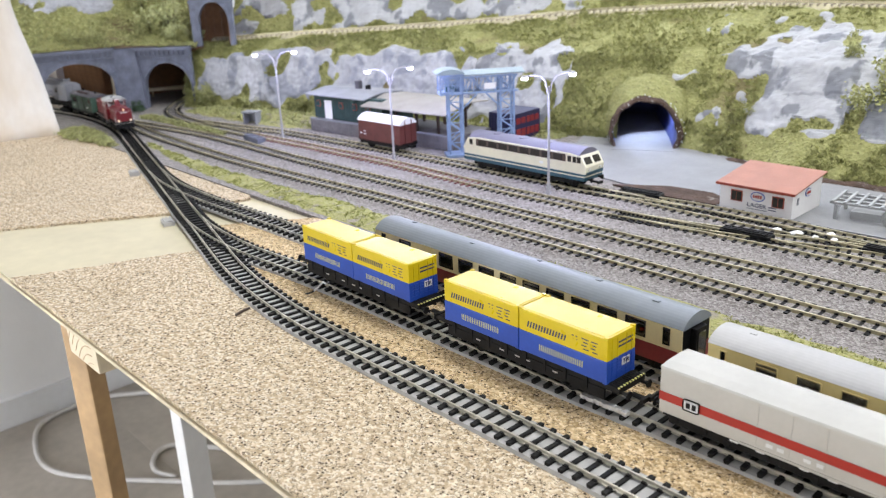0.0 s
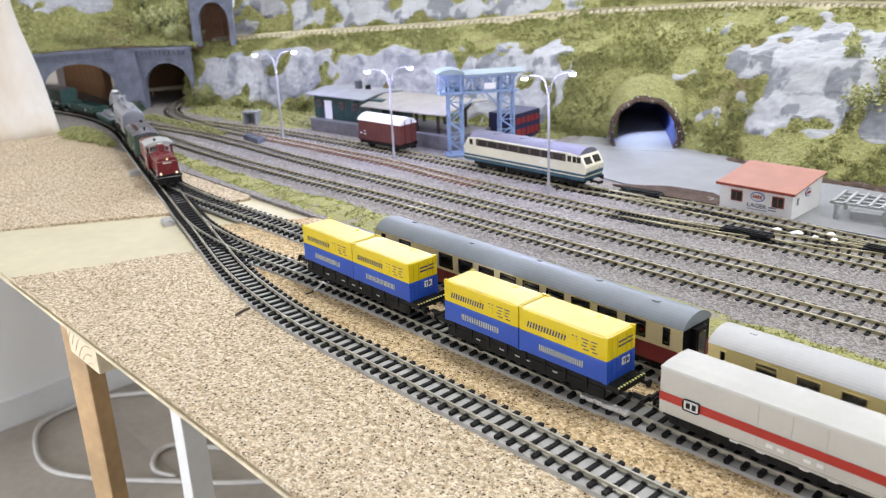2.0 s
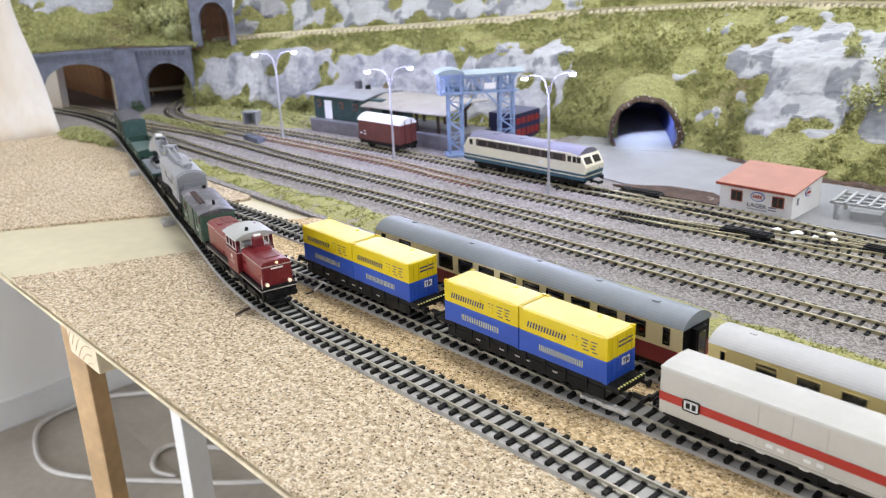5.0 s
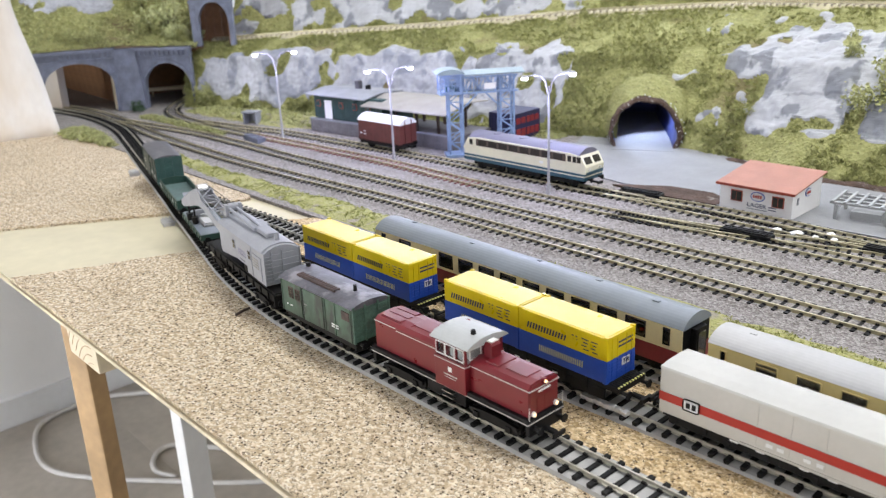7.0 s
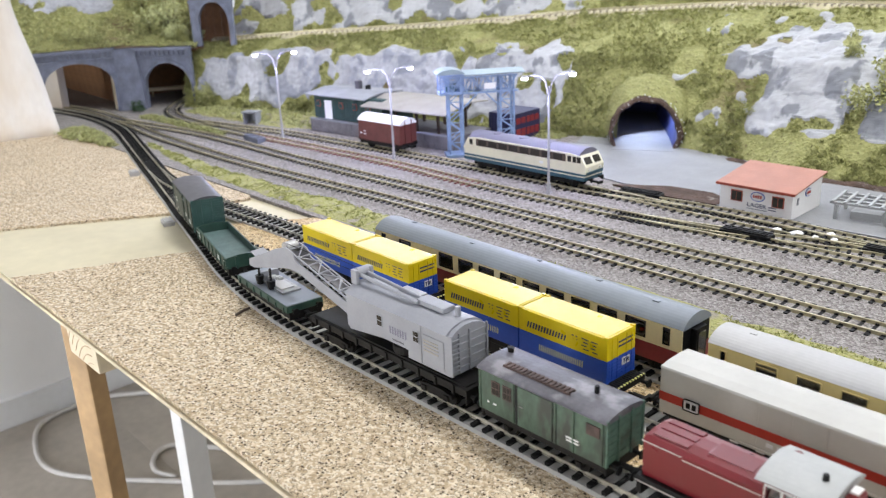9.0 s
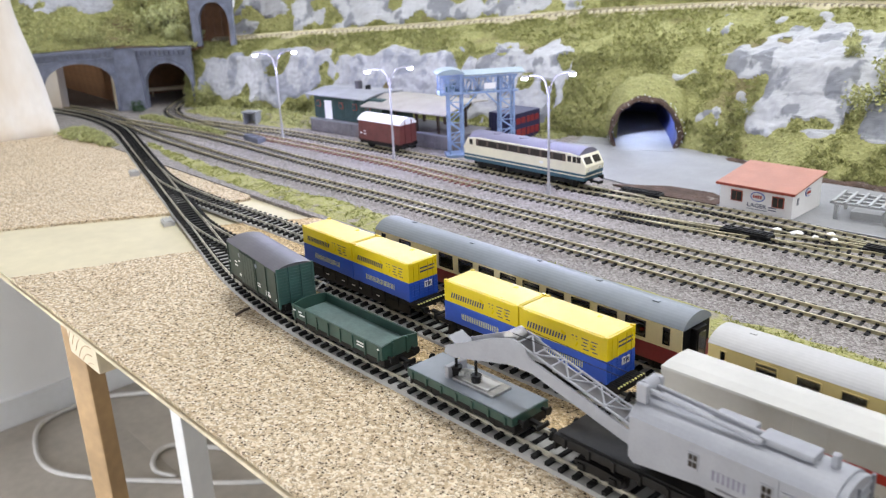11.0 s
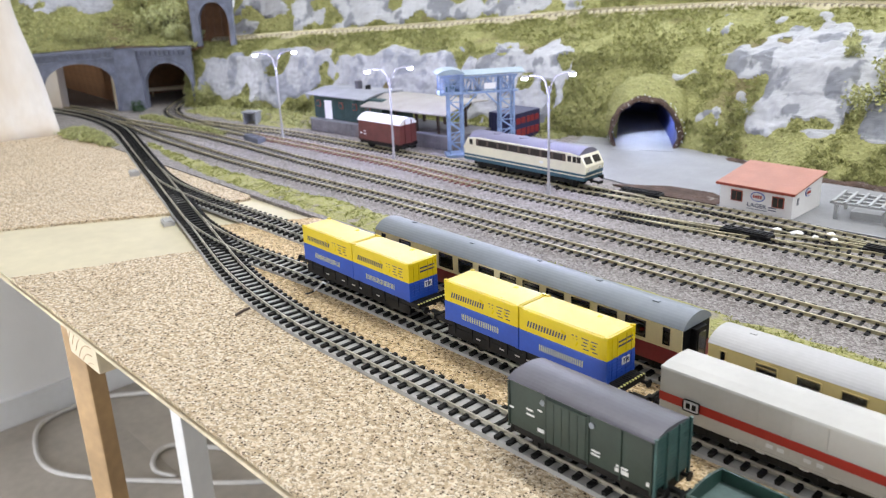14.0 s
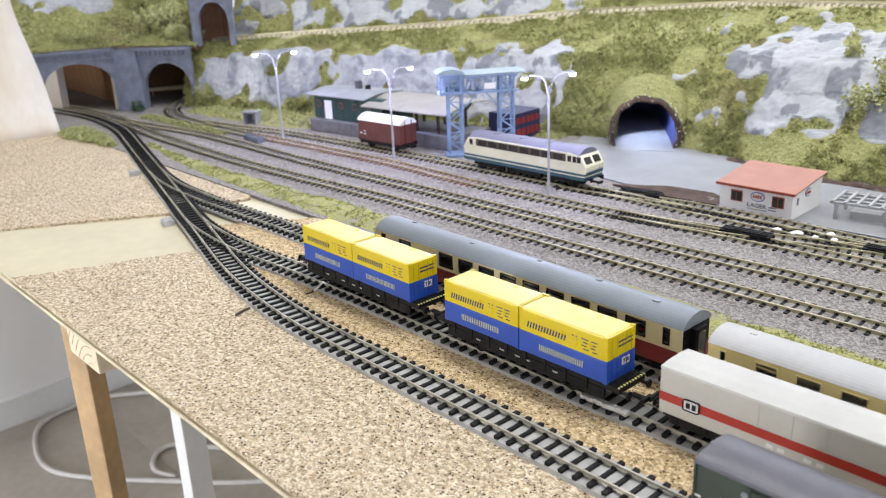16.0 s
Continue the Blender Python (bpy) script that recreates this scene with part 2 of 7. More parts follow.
M = {
    "white_top": mat("off_white_wagon_roof", (0.50, 0.495, 0.465), 0.5, var=0.04, scale=30),
    "compartment": mat("brown_compartment_wall", (0.46, 0.37, 0.24), 0.6, var=0.35, scale=90),
    "van_end": mat("weathered_teal_end", (0.085, 0.165, 0.125), 0.5, var=0.3, scale=60, spots=((0.045, 0.06, 0.045), 70, 0.40)),
    "thin_trim": mat("worn_white_line", (0.52, 0.49, 0.47), 0.5, var=0.25, scale=300),
    "cork": chips("cork", [(0.42, 0.315, 0.195), (0.57, 0.455, 0.31), (0.68, 0.57, 0.415), (0.79, 0.70, 0.55)], 560, (0.060, 0.036, 0.020), 0.26, joints=0.85),
    "cork_gold": chips("golden_cork", [(0.35, 0.240, 0.115), (0.53, 0.39, 0.215), (0.64, 0.49, 0.295), (0.75, 0.61, 0.40)], 540, (0.060, 0.034, 0.016), 0.20, joints=0.8),
    "gravel": chips("gravel", [(0.170, 0.157, 0.150), (0.255, 0.236, 0.226), (0.32, 0.299, 0.288), (0.40, 0.377, 0.363)], 560, (0.12, 0.10, 0.09), 0.16, bump=0.0010, joints=0.5),
    "verge": chips("verge", [(0.26, 0.26, 0.10), (0.34, 0.34, 0.12), (0.40, 0.38, 0.19), (0.29, 0.30, 0.10)], 420, (0.12, 0.12, 0.04), 0.2, bump=0.001, patch=((0.30, 0.27, 0.22), 60)),
    "grass": chips("grass", [(0.23, 0.23, 0.090), (0.29, 0.29, 0.115), (0.35, 0.35, 0.150), (0.26, 0.26, 0.095)], 260, (0.16, 0.15, 0.06), 0.10, bump=0.002, patch=((0.20, 0.165, 0.085), 9)),
    "ply": mat("plywood_face", (0.60, 0.545, 0.385), 0.6, var=0.06, scale=8, bump=0.0001, bump_scale=200),
    "ply_edge": mat("plywood_edge", (0.74, 0.64, 0.46), 0.7, var=0.15, scale=30, bump=0.0004),
    "underlay": mat("grey_underlay", (0.43, 0.425, 0.415), 0.85, var=0.07, scale=90, bump=0.0002),
    "sleeper": mat("sleeper_plastic", (0.017, 0.0165, 0.0165), 0.6, var=0.2, scale=200, bump=0.0001, randomize=0.3, spec=0.16),
    "rail": mat("rail_steel", (0.60, 0.57, 0.48), 0.36, 0.45, var=0.2, scale=60),
    "brass_rail": mat("brassy_rail", (0.52, 0.47, 0.31), 0.40, 0.40, var=0.2, scale=60),
    "red_rail": mat("red_sleeper", (0.17, 0.05, 0.045), 0.6, var=0.25, scale=120),
    "black": mat("black_plastic", (0.009, 0.009, 0.010), 0.5, var=0.25, scale=150, spec=0.2),
    "dark": mat("dark_chassis", (0.012, 0.011, 0.011), 0.55, var=0.25, scale=120, spec=0.2),
    "steel": mat("worn_steel", (0.42, 0.42, 0.42), 0.35, 1.0, var=0.2, scale=150),
    "yellow": mat("yellow_plastic", (0.66, 0.500, 0.008), 0.30, var=0.04, scale=40),
    "blue": mat("blue_plastic", (0.020, 0.075, 0.42), 0.36, var=0.08, scale=60),
    "navy": mat("navy_print", (0.03, 0.04, 0.10), 0.5, var=0.05),
    "print_yellow": mat("pale_yellow_print", (0.66, 0.62, 0.20), 0.5, var=0.05),
    "print_white": mat("white_print", (0.75, 0.76, 0.76), 0.5, var=0.05),
    "cream": mat("cream_plastic", (0.70, 0.61, 0.36), 0.4, var=0.04, scale=50),
    "wine": mat("wine_red_plastic", (0.20, 0.018, 0.020), 0.38, var=0.1, scale=60),
    # the bluish light of the yard lamps is mixed into this grey
    "loco_roof": mat("grey_with_lamp_violet", (0.17, 0.165, 0.23), 0.5, var=0.08, scale=40),
    "coach_roof": mat("grey_roof", (0.20, 0.225, 0.26), 0.42, var=0.06, scale=30),
    "silver_roof": mat("silver_roof", (0.47, 0.47, 0.475), 0.55, 0.0, var=0.05, scale=30),
    "white_wagon": mat("off_white_wagon", (0.53, 0.515, 0.475), 0.45, var=0.035, scale=40),
    "white_roof": mat("white_wagon_roof", (0.70, 0.70, 0.69), 0.45, var=0.03, scale=40),
    "stripe": mat("red_stripe", (0.42, 0.026, 0.016), 0.45, var=0.06),
    "loco_red": mat("loco_red_paint", (0.150, 0.008, 0.014), 0.30, var=0.04, scale=30, coat=0.2),
    "loco_white": mat("white_trim", (0.74, 0.72, 0.70), 0.45, var=0.04),
    "cab_roof": mat("light_grey_roof", (0.41, 0.42, 0.415), 0.45, var=0.05),
    "van_green": mat("weathered_green", (0.060, 0.108, 0.072), 0.5, var=0.3, scale=60, spots=((0.035, 0.042, 0.033), 70, 0.42), stretch=0.4),
    "van_roof": mat("weathered_grey_roof", (0.10, 0.096, 0.115), 0.45, var=0.3, scale=45, spots=((0.23, 0.22, 0.24), 60, 0.40)),
    "rust_walk": mat("rusty_walkway", (0.075, 0.045, 0.038), 0.7, var=0.3, scale=150),
    "crane_grey": mat("crane_grey_paint", (0.279, 0.287, 0.319), 0.42, var=0.06, scale=60),
    "fir_green": mat("dark_green_paint", (0.022, 0.062, 0.048), 0.42, var=0.15, scale=60),
    "floor_green": mat("worn_green_floor", (0.095, 0.150, 0.142), 0.5, var=0.2, scale=50),
    "box_green": mat("olive_green_paint", (0.019, 0.038, 0.028), 0.45, var=0.15, scale=60),
    "box_end": mat("blue_green_end", (0.042, 0.105, 0.100), 0.45, var=0.15, scale=60),
    "anthracite": mat("anthracite_roof", (0.092, 0.088, 0.108), 0.40, var=0.1, scale=40),
    "rail_blue": mat("ocean_blue_paint", (0.025, 0.090, 0.135), 0.35, var=0.08, scale=60),
    "ivory": mat("ivory_paint", (0.74, 0.71, 0.56), 0.38, var=0.05, scale=50),
    "window_dark": mat("dark_window", (0.035, 0.030, 0.028), 0.12, var=0.2, scale=60),
    "brown_wagon": mat("oxide_red_wagon", (0.135, 0.035, 0.030), 0.5, var=0.15, scale=60),
    "pale_yellow": mat("pale_yellow_plastic", (0.66, 0.54, 0.24), 0.4, var=0.04, scale=50),
    "stone": mat("grey_cut_stone", (0.195, 0.215, 0.29), 0.8, var=0.2, scale=50, bump=0.001, bump_scale=150, randomize=0.2),
    "rock": mat("painted_plaster_rock", (0.43, 0.44, 0.485), 0.75, var=0.16, scale=18, bump=0.0012, bump_scale=60, spots=((0.25, 0.265, 0.315), 30, 0.46), spot_edge=0.04, stretch=0.45),
    "rock_light": mat("pale_plaster_rock", (0.42, 0.43, 0.455), 0.75, var=0.10, scale=16, bump=0.0008, bump_scale=50, spots=((0.20, 0.21, 0.235), 26, 0.45), spot_edge=0.025, stretch=0.5),
    "earth": mat("brown_earth", (0.10, 0.062, 0.045), 0.95, var=0.3, scale=60, bump=0.003, spots=((0.30, 0.27, 0.24), 110, 0.33)),
    "asphalt": mat("grey_road_paint", (0.275, 0.28, 0.29), 0.7, var=0.06, scale=20, bump=0.0003, bump_scale=300),
    "tunnel_blue": mat("dark_tunnel_lining", (0.05, 0.065, 0.20), 0.6, var=0.2, scale=30),
    "wood_dark": mat("brown_timber_lining", (0.22, 0.11, 0.05), 0.7, var=0.25, scale=20),
    "hut_white": mat("white_render", (0.84, 0.83, 0.83), 0.6, var=0.03, scale=40),
    "hut_roof": mat("terracotta_roof", (0.40, 0.175, 0.12), 0.55, var=0.06, scale=50, bump=0.0002, bump_scale=500),
    "frame_red": mat("red_brown_frame", (0.32, 0.055, 0.03), 0.5, var=0.1),
    # blue steel, its colour paled to carry the bluish haze
    "gantry": mat("haze_paled_blue_steel", (0.24, 0.34, 0.54), 0.45, var=0.08, scale=80),
    "gantry_roof": mat("blue_grey_sheet", (0.28, 0.36, 0.41), 0.5, var=0.08),
    "shed_green": mat("shed_green_boards", (0.020, 0.055, 0.055), 0.6, var=0.2, scale=80),
    "shed_roof": mat("grey_felt_roof", (0.27, 0.28, 0.30), 0.7, var=0.1, scale=40),
    "shed_roof_tan": mat("tan_canopy_roof", (0.33, 0.31, 0.28), 0.7, var=0.08, scale=40),
    "concrete": mat("platform_concrete", (0.19, 0.18, 0.185), 0.8, var=0.15, scale=60, bump=0.0006),
    "timber": mat("brown_post", (0.07, 0.045, 0.035), 0.7, var=0.2),
    "lamp_pole": mat("grey_lamp_pole", (0.42, 0.42, 0.46), 0.4, var=0.08),
    "led": glow("cool_led", (0.85, 0.90, 1.0), 30.0),
    "headlight": glow("warm_headlight", (1.0, 0.70, 0.40), 1.6),
    "box_navy": mat("navy_container", (0.020, 0.022, 0.075), 0.5, var=0.1),
    "box_red": mat("signal_red_print", (0.27, 0.028, 0.03), 0.5, var=0.1),
    "wall": mat("white_wall_paint", (0.86, 0.86, 0.87), 0.8, var=0.015, scale=4, bump=0.0004, bump_scale=120),
    "floor": mat("grey_oak_floor", (0.56, 0.51, 0.45), 0.5, var=0.12, scale=5, bump=0.0003, bump_scale=90, randomize=0.12),
    "pine": mat("pine_wood", (0.52, 0.34, 0.17), 0.55, var=0.16, scale=9, bump=0.0003, bump_scale=60),
    "pine_pale": mat("pale_pine_end", (0.76, 0.66, 0.48), 0.6, var=0.08, scale=20),
    "leg_white": mat("white_leg_paint", (0.78, 0.79, 0.81), 0.45, var=0.02),
    "cable": mat("white_cable", (0.62, 0.60, 0.58), 0.5, var=0.04),
    "plaster": mat("white_plaster_cloth", (0.73, 0.70, 0.66), 0.9, var=0.06, scale=12, bump=0.002, bump_scale=40, spots=((0.60, 0.50, 0.38), 9, 0.48), spot_edge=0.12, stretch=0.3),
    "grey_steelwork": mat("grey_plastic_steelwork", (0.40, 0.41, 0.42), 0.5, var=0.08),
    "ribs": mat("white_ceiling_panel", (0.85, 0.86, 0.88), 0.6, var=0.01),
    "panel": glow("lit_panel", (1.0, 0.98, 0.96), 2.0),
    "sprig": mat("pale_green_sprig", (0.62, 0.65, 0.34), 0.9, var=0.25, scale=150),
    "moss": mat("moss_flock", (0.38, 0.395, 0.13), 0.9, var=0.25, scale=80),
    "pale_sleeper": mat("dusty_sleeper", (0.34, 0.30, 0.24), 0.8, var=0.2, scale=200),
    "ivy": mat("dark_green_flock", (0.06, 0.11, 0.055), 0.9, var=0.3, scale=150),
    "glass": glass_mat("clear_glass"),
    "leaf": mat("leaf_flock", (0.40, 0.405, 0.150), 0.9, var=0.2, scale=150, randomize=0.3),
    "leaf_pale": mat("pale_leaf_flock", (0.46, 0.47, 0.21), 0.9, var=0.3, scale=150),
}


# ---- mesh helpers ----
def link(name, bm, material, parent=None, smooth=False):
    me = bpy.data.meshes.new(name)
    if smooth:
        for f in bm.faces: f.smooth = True
    bm.to_mesh(me)
    bm.free()
    me.materials.append(material)
    ob = new(name, me)
    ob.parent = parent
    return ob


def part(name, bm, material, parent, label="", smooth=False):
    ob = link(name, bm, material, parent, smooth)
    return tagged(ob, label) if label else ob


def thing(name, label, category, m=None, group="", kind=""):
    ob = new(name)
    ob.empty_display_size = 0.02
    if m is not None: ob.matrix_world = m
    return tagged(ob, label, category, group, kind)


def add_box(bm, x0, x1, y0, y1, z0, z1, bevel=0.0, m=None):
    vs = [bm.verts.new((x, y, z)) for z in (z0, z1) for y in (y0, y1) for x in (x0, x1)]
    fs = [bm.faces.new([vs[i] for i in f]) for f in ((0, 2, 3, 1), (4, 5, 7, 6), (0, 1, 5, 4), (2, 6, 7, 3), (0, 4, 6, 2), (1, 3, 7, 5))]
    if bevel:
        es = list({e for f in fs for e in f.edges})
        r = bmesh.ops.bevel(bm, geom=es, offset=bevel, segments=2, profile=0.7, affect="EDGES")
        vs = list({v for f in r["faces"] for v in f.verts} | {v for v in vs if v.is_valid})
    if m is not None:
        bmesh.ops.transform(bm, matrix=m, verts=vs)
    return bm


def box(*a, **k):
    return add_box(bmesh.new(), *a, **k)


def add_tube(bm, a, b, r0, r1=None, sides=8, caps=True):
    """A round bar from a to b."""
    a, b = Vector(a), Vector(b)
    r1 = r0 if r1 is None else r1
    q = (b - a).to_track_quat("Z", "Y")
    rings = []
    for c, r in ((a, r0), (b, r1)):
        rings.append([bm.verts.new(c + q @ Vector((r * math.cos(2 * math.pi * i / sides), r * math.sin(2 * math.pi * i / sides), 0))) for i in range(sides)])
    for i in range(sides):
        bm.faces.new((rings[0][i], rings[0][(i + 1) % sides], rings[1][(i + 1) % sides], rings[1][i]))
    if caps:
        bm.faces.new(rings[0][::-1])
        bm.faces.new(rings[1])
    return bm


def tube(*a, **k):
    return add_tube(bmesh.new(), *a, **k)


def extrude(profile, axis, t0, t1, bm=None):
    """A prism of a profile of (u, v) points; axis 'x': u = y, v = z; axis 'y': u = x, v = z."""
    bm = bm or bmesh.new()
    put = (lambda u, v, t: (t, u, v)) if axis == "x" else (lambda u, v, t: (u, t, v))
    A = [bm.verts.new(put(u, v, t0)) for u, v in profile]
    B = [bm.verts.new(put(u, v, t1)) for u, v in profile]
    k = len(profile)
    for i in range(k):
        bm.faces.new((A[i], A[(i + 1) % k], B[(i + 1) % k], B[i]))
    bm.faces.new(A[::-1]), bm.faces.new(B)
    bmesh.ops.recalc_face_normals(bm, faces=bm.faces)
    return bm


def smooth_line(pts, step):
    """Points at even steps along a smooth curve through pts."""
    pts = [Vector(p) for p in pts]
    ext = [2 * pts[0] - pts[1]] + pts + [2 * pts[-1] - pts[-2]]
    fine = []
    for a, b, c, d in zip(ext, ext[1:], ext[2:], ext[3:]):
        for i in range(24):
            t = i / 24
            fine.append(0.5 * ((2 * b) + (c - a) * t + (2 * a - 5 * b + 4 * c - d) * t * t + (3 * b - a - 3 * c + d) * t ** 3))
    fine.append(pts[-1])
    out, left = [fine[0]], step
    for a, b in zip(fine, fine[1:]):
        L = (b - a).length
        at = 0.0
        while L - at >= left:
            at += left
            out.append(a.lerp(b, at / L))
            left = step
        left -= L - at
    return out


def text_mesh(words, size, extrude_by=0.0002, align="CENTER"):
    cu = bpy.data.curves.new("lettering", "FONT")
    cu.body, cu.size, cu.extrude, cu.align_x, cu.align_y = words, size, extrude_by, align, "CENTER"
    cu.resolution_u = 2
    tmp = bpy.data.objects.new("lettering", cu)
    scene.collection.objects.link(tmp)
    me = bpy.data.meshes.new_from_object(tmp.evaluated_get(bpy.context.evaluated_depsgraph_get()))
    bpy.data.objects.remove(tmp)
    return me


def lettering(name, words, size, material, parent, m, stretch=1.0):
    me = text_mesh(words, size)
    me.transform(m @ Matrix.Diagonal((stretch, 1, 1, 1)))
    me.materials.clear()
    me.materials.append(material)
    ob = new(name, me)
    ob.parent = parent
    return ob


SIDE = Matrix.Rotation(radians(90), 4, "X")                                          # writing on a face that looks to -y
FRONT = Matrix.Rotation(radians(90), 4, "Z") @ Matrix.Rotation(radians(90), 4, "X")  # on a face that looks to +x


# ---- the room ----
FLOOR_Z, CEIL_Z = -0.84, 1.60
RX0, RX1, RY0, RY1 = -1.76, 2.6, -2.4, 1.25


def structure(name, bm, material, label="", category=""):
    return tagged(link(name, bm, material), label, category, kind="structure")


structure("wall_west", box(RX0 - 0.12, RX0, RY0 - 0.12, RY1 + 0.12, FLOOR_Z, CEIL_Z), M["wall"], "plain white painted room wall", "wall")
structure("wall_north", box(RX0, RX1, RY1, RY1 + 0.12, FLOOR_Z, CEIL_Z), M["wall"], "plain white painted room wall", "wall")
# opening added in this unseen wall for the low fill light
wx0, wx1, vz0, vz1 = FILL_OPENING
bm = box(RX0, wx0, RY0 - 0.12, RY0, FLOOR_Z, CEIL_Z)
add_box(bm, wx1, RX1, RY0 - 0.12, RY0, FLOOR_Z, CEIL_Z)
add_box(bm, wx0, wx1, RY0 - 0.12, RY0, FLOOR_Z, vz0)
add_box(bm, wx0, wx1, RY0 - 0.12, RY0, vz1, CEIL_Z)
structure("wall_south", bm, M["wall"], "white wall out of view with an added tall opening", "wall")
wy0, wy1, wz0, wz1 = WINDOW
bm = box(RX1, RX1 + 0.12, RY0 - 0.12, wy0, FLOOR_Z, CEIL_Z)
add_box(bm, RX1, RX1 + 0.12, wy1, RY1 + 0.12, FLOOR_Z, CEIL_Z)
add_box(bm, RX1, RX1 + 0.12, wy0, wy1, FLOOR_Z, wz0)
add_box(bm, RX1, RX1 + 0.12, wy0, wy1, wz1, CEIL_Z)
structure("wall_east", bm, M["wall"], "white wall with a wide window opening", "wall")
structure("ceiling", box(RX0 - 0.12, RX1 + 0.12, RY0 - 0.12, RY1 + 0.12, CEIL_Z, CEIL_Z + 0.1), M["ribs"], "plain white room ceiling", "ceiling")
structure("baseboard", box(RX0, RX0 + 0.012, RY0, RY1, FLOOR_Z, FLOOR_Z + 0.075), M["leg_white"], "white baseboard along the wall", "baseboard")
floor = structure("floor", box(RX0, RX1, RY0, RY1, FLOOR_Z - 0.03, FLOOR_Z - 0.0015), M["floor"], "grey oak laminate plank floor", "floor")
plank = bmesh.new()
add_box(plank, -0.64, 0.64, -0.0945, 0.0945, -0.0012, 0.0, 0.0005)
plank_me = bpy.data.meshes.new("plank")
plank.to_mesh(plank_me), plank.free()
plank_me.materials.append(M["floor"])
for j in range(18):
    for i in range(-1, 4):
        x = RX0 + 0.3 + i * 1.283 + (j * 0.47) % 1.2
        if x - 0.64 < RX0 or x + 0.64 > RX1: continue
        o = new("plank", plank_me)
        o.parent = floor
        o.location = (x, RY0 + 0.1 + j * 0.1905, FLOOR_Z)
# fixture made up to carry the assumed overhead lamp
for px, py, sx, sy in ((0.40, 0.42, 1.22, 0.17),):
    f = thing("added_ceiling_panel", "assumed flat white rectangular light panel, out of view", "ceiling light", pose(px, py, CEIL_Z))
    bm = box(-sx, sx, -sy, -sy + 0.02, -0.03, 0)
    for a in ((-sx, sx, sy - 0.02, sy), (-sx, -sx + 0.02, -sy + 0.02, sy - 0.02), (sx - 0.02, sx, -sy + 0.02, sy - 0.02)):
        add_box(bm, *a, -0.03, 0)
    part("frame", bm, M["leg_white"], f)
    part("diffuser", box(-sx + 0.02, sx - 0.02, -sy + 0.02, sy - 0.02, -0.012, -0.006), M["panel"], f, "glowing white diffuser of the assumed panel")

f = thing("strip_light_fixture", "slim white strip light along the back wall", "strip light", pose(-0.9, 1.16, 0.62))
part("housing", box(-0.88, 0.88, -0.02, 0.09, 0.0, 0.03, 0.003), M["leg_white"], f)
part("diffuser", box(-0.86, 0.86, -0.016, 0.02, -0.004, 0.0), M["panel"], f, "glowing white strip")

# ---- the table ----
TX0, TX1, TY0, TY1 = -1.72, 2.2, -0.186, 1.2
table = thing("layout_table", "plywood layout table on wooden legs, cork covered", "table")
part("tabletop", box(TX0, TX1, TY0, TY1, -0.0070, -0.003), M["ply"], table, "bare pale plywood board")
part("edge_strip", box(TX0, TX1, TY0 - 0.0025, TY0 - 0.0002, -0.0071, -0.0040, 0.0006), M["ply_edge"], table, "rough pale plywood edge")
part("crossbeam", box(-0.276, -0.216, -0.184, 0.9, -0.034, -0.0072, 0.002), M["pine_pale"], table, "sawn pine beam with end grain")
for k in range(7):
    bm = bmesh.new()
    r = 0.012 + k * 0.007
    pts = [Vector((-0.226 + -r * math.cos(a), -0.1842, -0.047 + r * math.sin(a))) for a in np.linspace(0.5, 1.6, 9)]
    pts = [q for q in pts if -0.274 < q.x < -0.218 and -0.033 < q.z < -0.009]
    for a, b in zip(pts, pts[1:]): add_tube(bm, a, b, 0.0003, sides=4)
    if len(pts) > 1: part("growth_ring", bm, M["pine"], table)
    else: bm.free()
leg = bmesh.new()
add_box(leg, -0.0150, 0.0150, -0.0110, 0.0110, FLOOR_Z, -0.0072, 0.003)
part("leg", leg, M["pine"], table, "brown varnished wooden leg").matrix_local = Matrix.Translation((-0.4688, -0.1152, 0)) @ pose(0, 0, 0, 0, 0, 20)
for lx, ly in ((1.9, -0.1), (1.9, 1.1), (-1.65, 1.1), (-1.65, -0.1)):
    part("leg", box(-0.021, 0.021, -0.021, 0.021, FLOOR_Z, -0.0072, 0.003), M["pine"], table).location = (lx, ly, 0)
part("leg", box(-0.015, 0.015, -0.015, 0.015, FLOOR_Z, -0.0072, 0.002), M["leg_white"], table, "white painted square leg").location = (-0.53, 0.012, 0)

# the line of the main track
RAIL_Z = 0.0064
BEND, TAN, CROSS_X, MAIN_Y, TUN_X, TUN_R = 0.279, 0.12, -0.171, -0.0635, -0.92, 0.74
BEND_R = TAN / math.tan(BEND / 2)


def main_line(s):
    """The place and heading on the main track at s metres from the end of its bend."""
    xe, la = CROSS_X + TAN, BEND_R * BEND
    if s >= 0: return Vector((xe + s, MAIN_Y)), 0.0
    if s > -la:
        a = -s / BEND_R
        return Vector((xe - BEND_R * math.sin(a), MAIN_Y + BEND_R * (1 - math.cos(a)))), -a
    d = -s - la
    x0, y0 = xe - BEND_R * math.sin(BEND), MAIN_Y + BEND_R * (1 - math.cos(BEND))
    D = (x0 - TUN_X) / math.cos(BEND)
    if d < D: return Vector((x0 - d * math.cos(BEND), y0 + d * math.sin(BEND))), -BEND
    b = min((d - D) / TUN_R, 1.3)
    h, f = -BEND + b, max(0.0, d - D - 1.3 * TUN_R)
    e = Vector((TUN_X + TUN_R * (math.sin(BEND - b) - math.sin(BEND)), y0 + D * math.sin(BEND) + TUN_R * (math.cos(BEND - b) - math.cos(BEND))))
    return e - f * Vector((math.cos(h), math.sin(h))), h


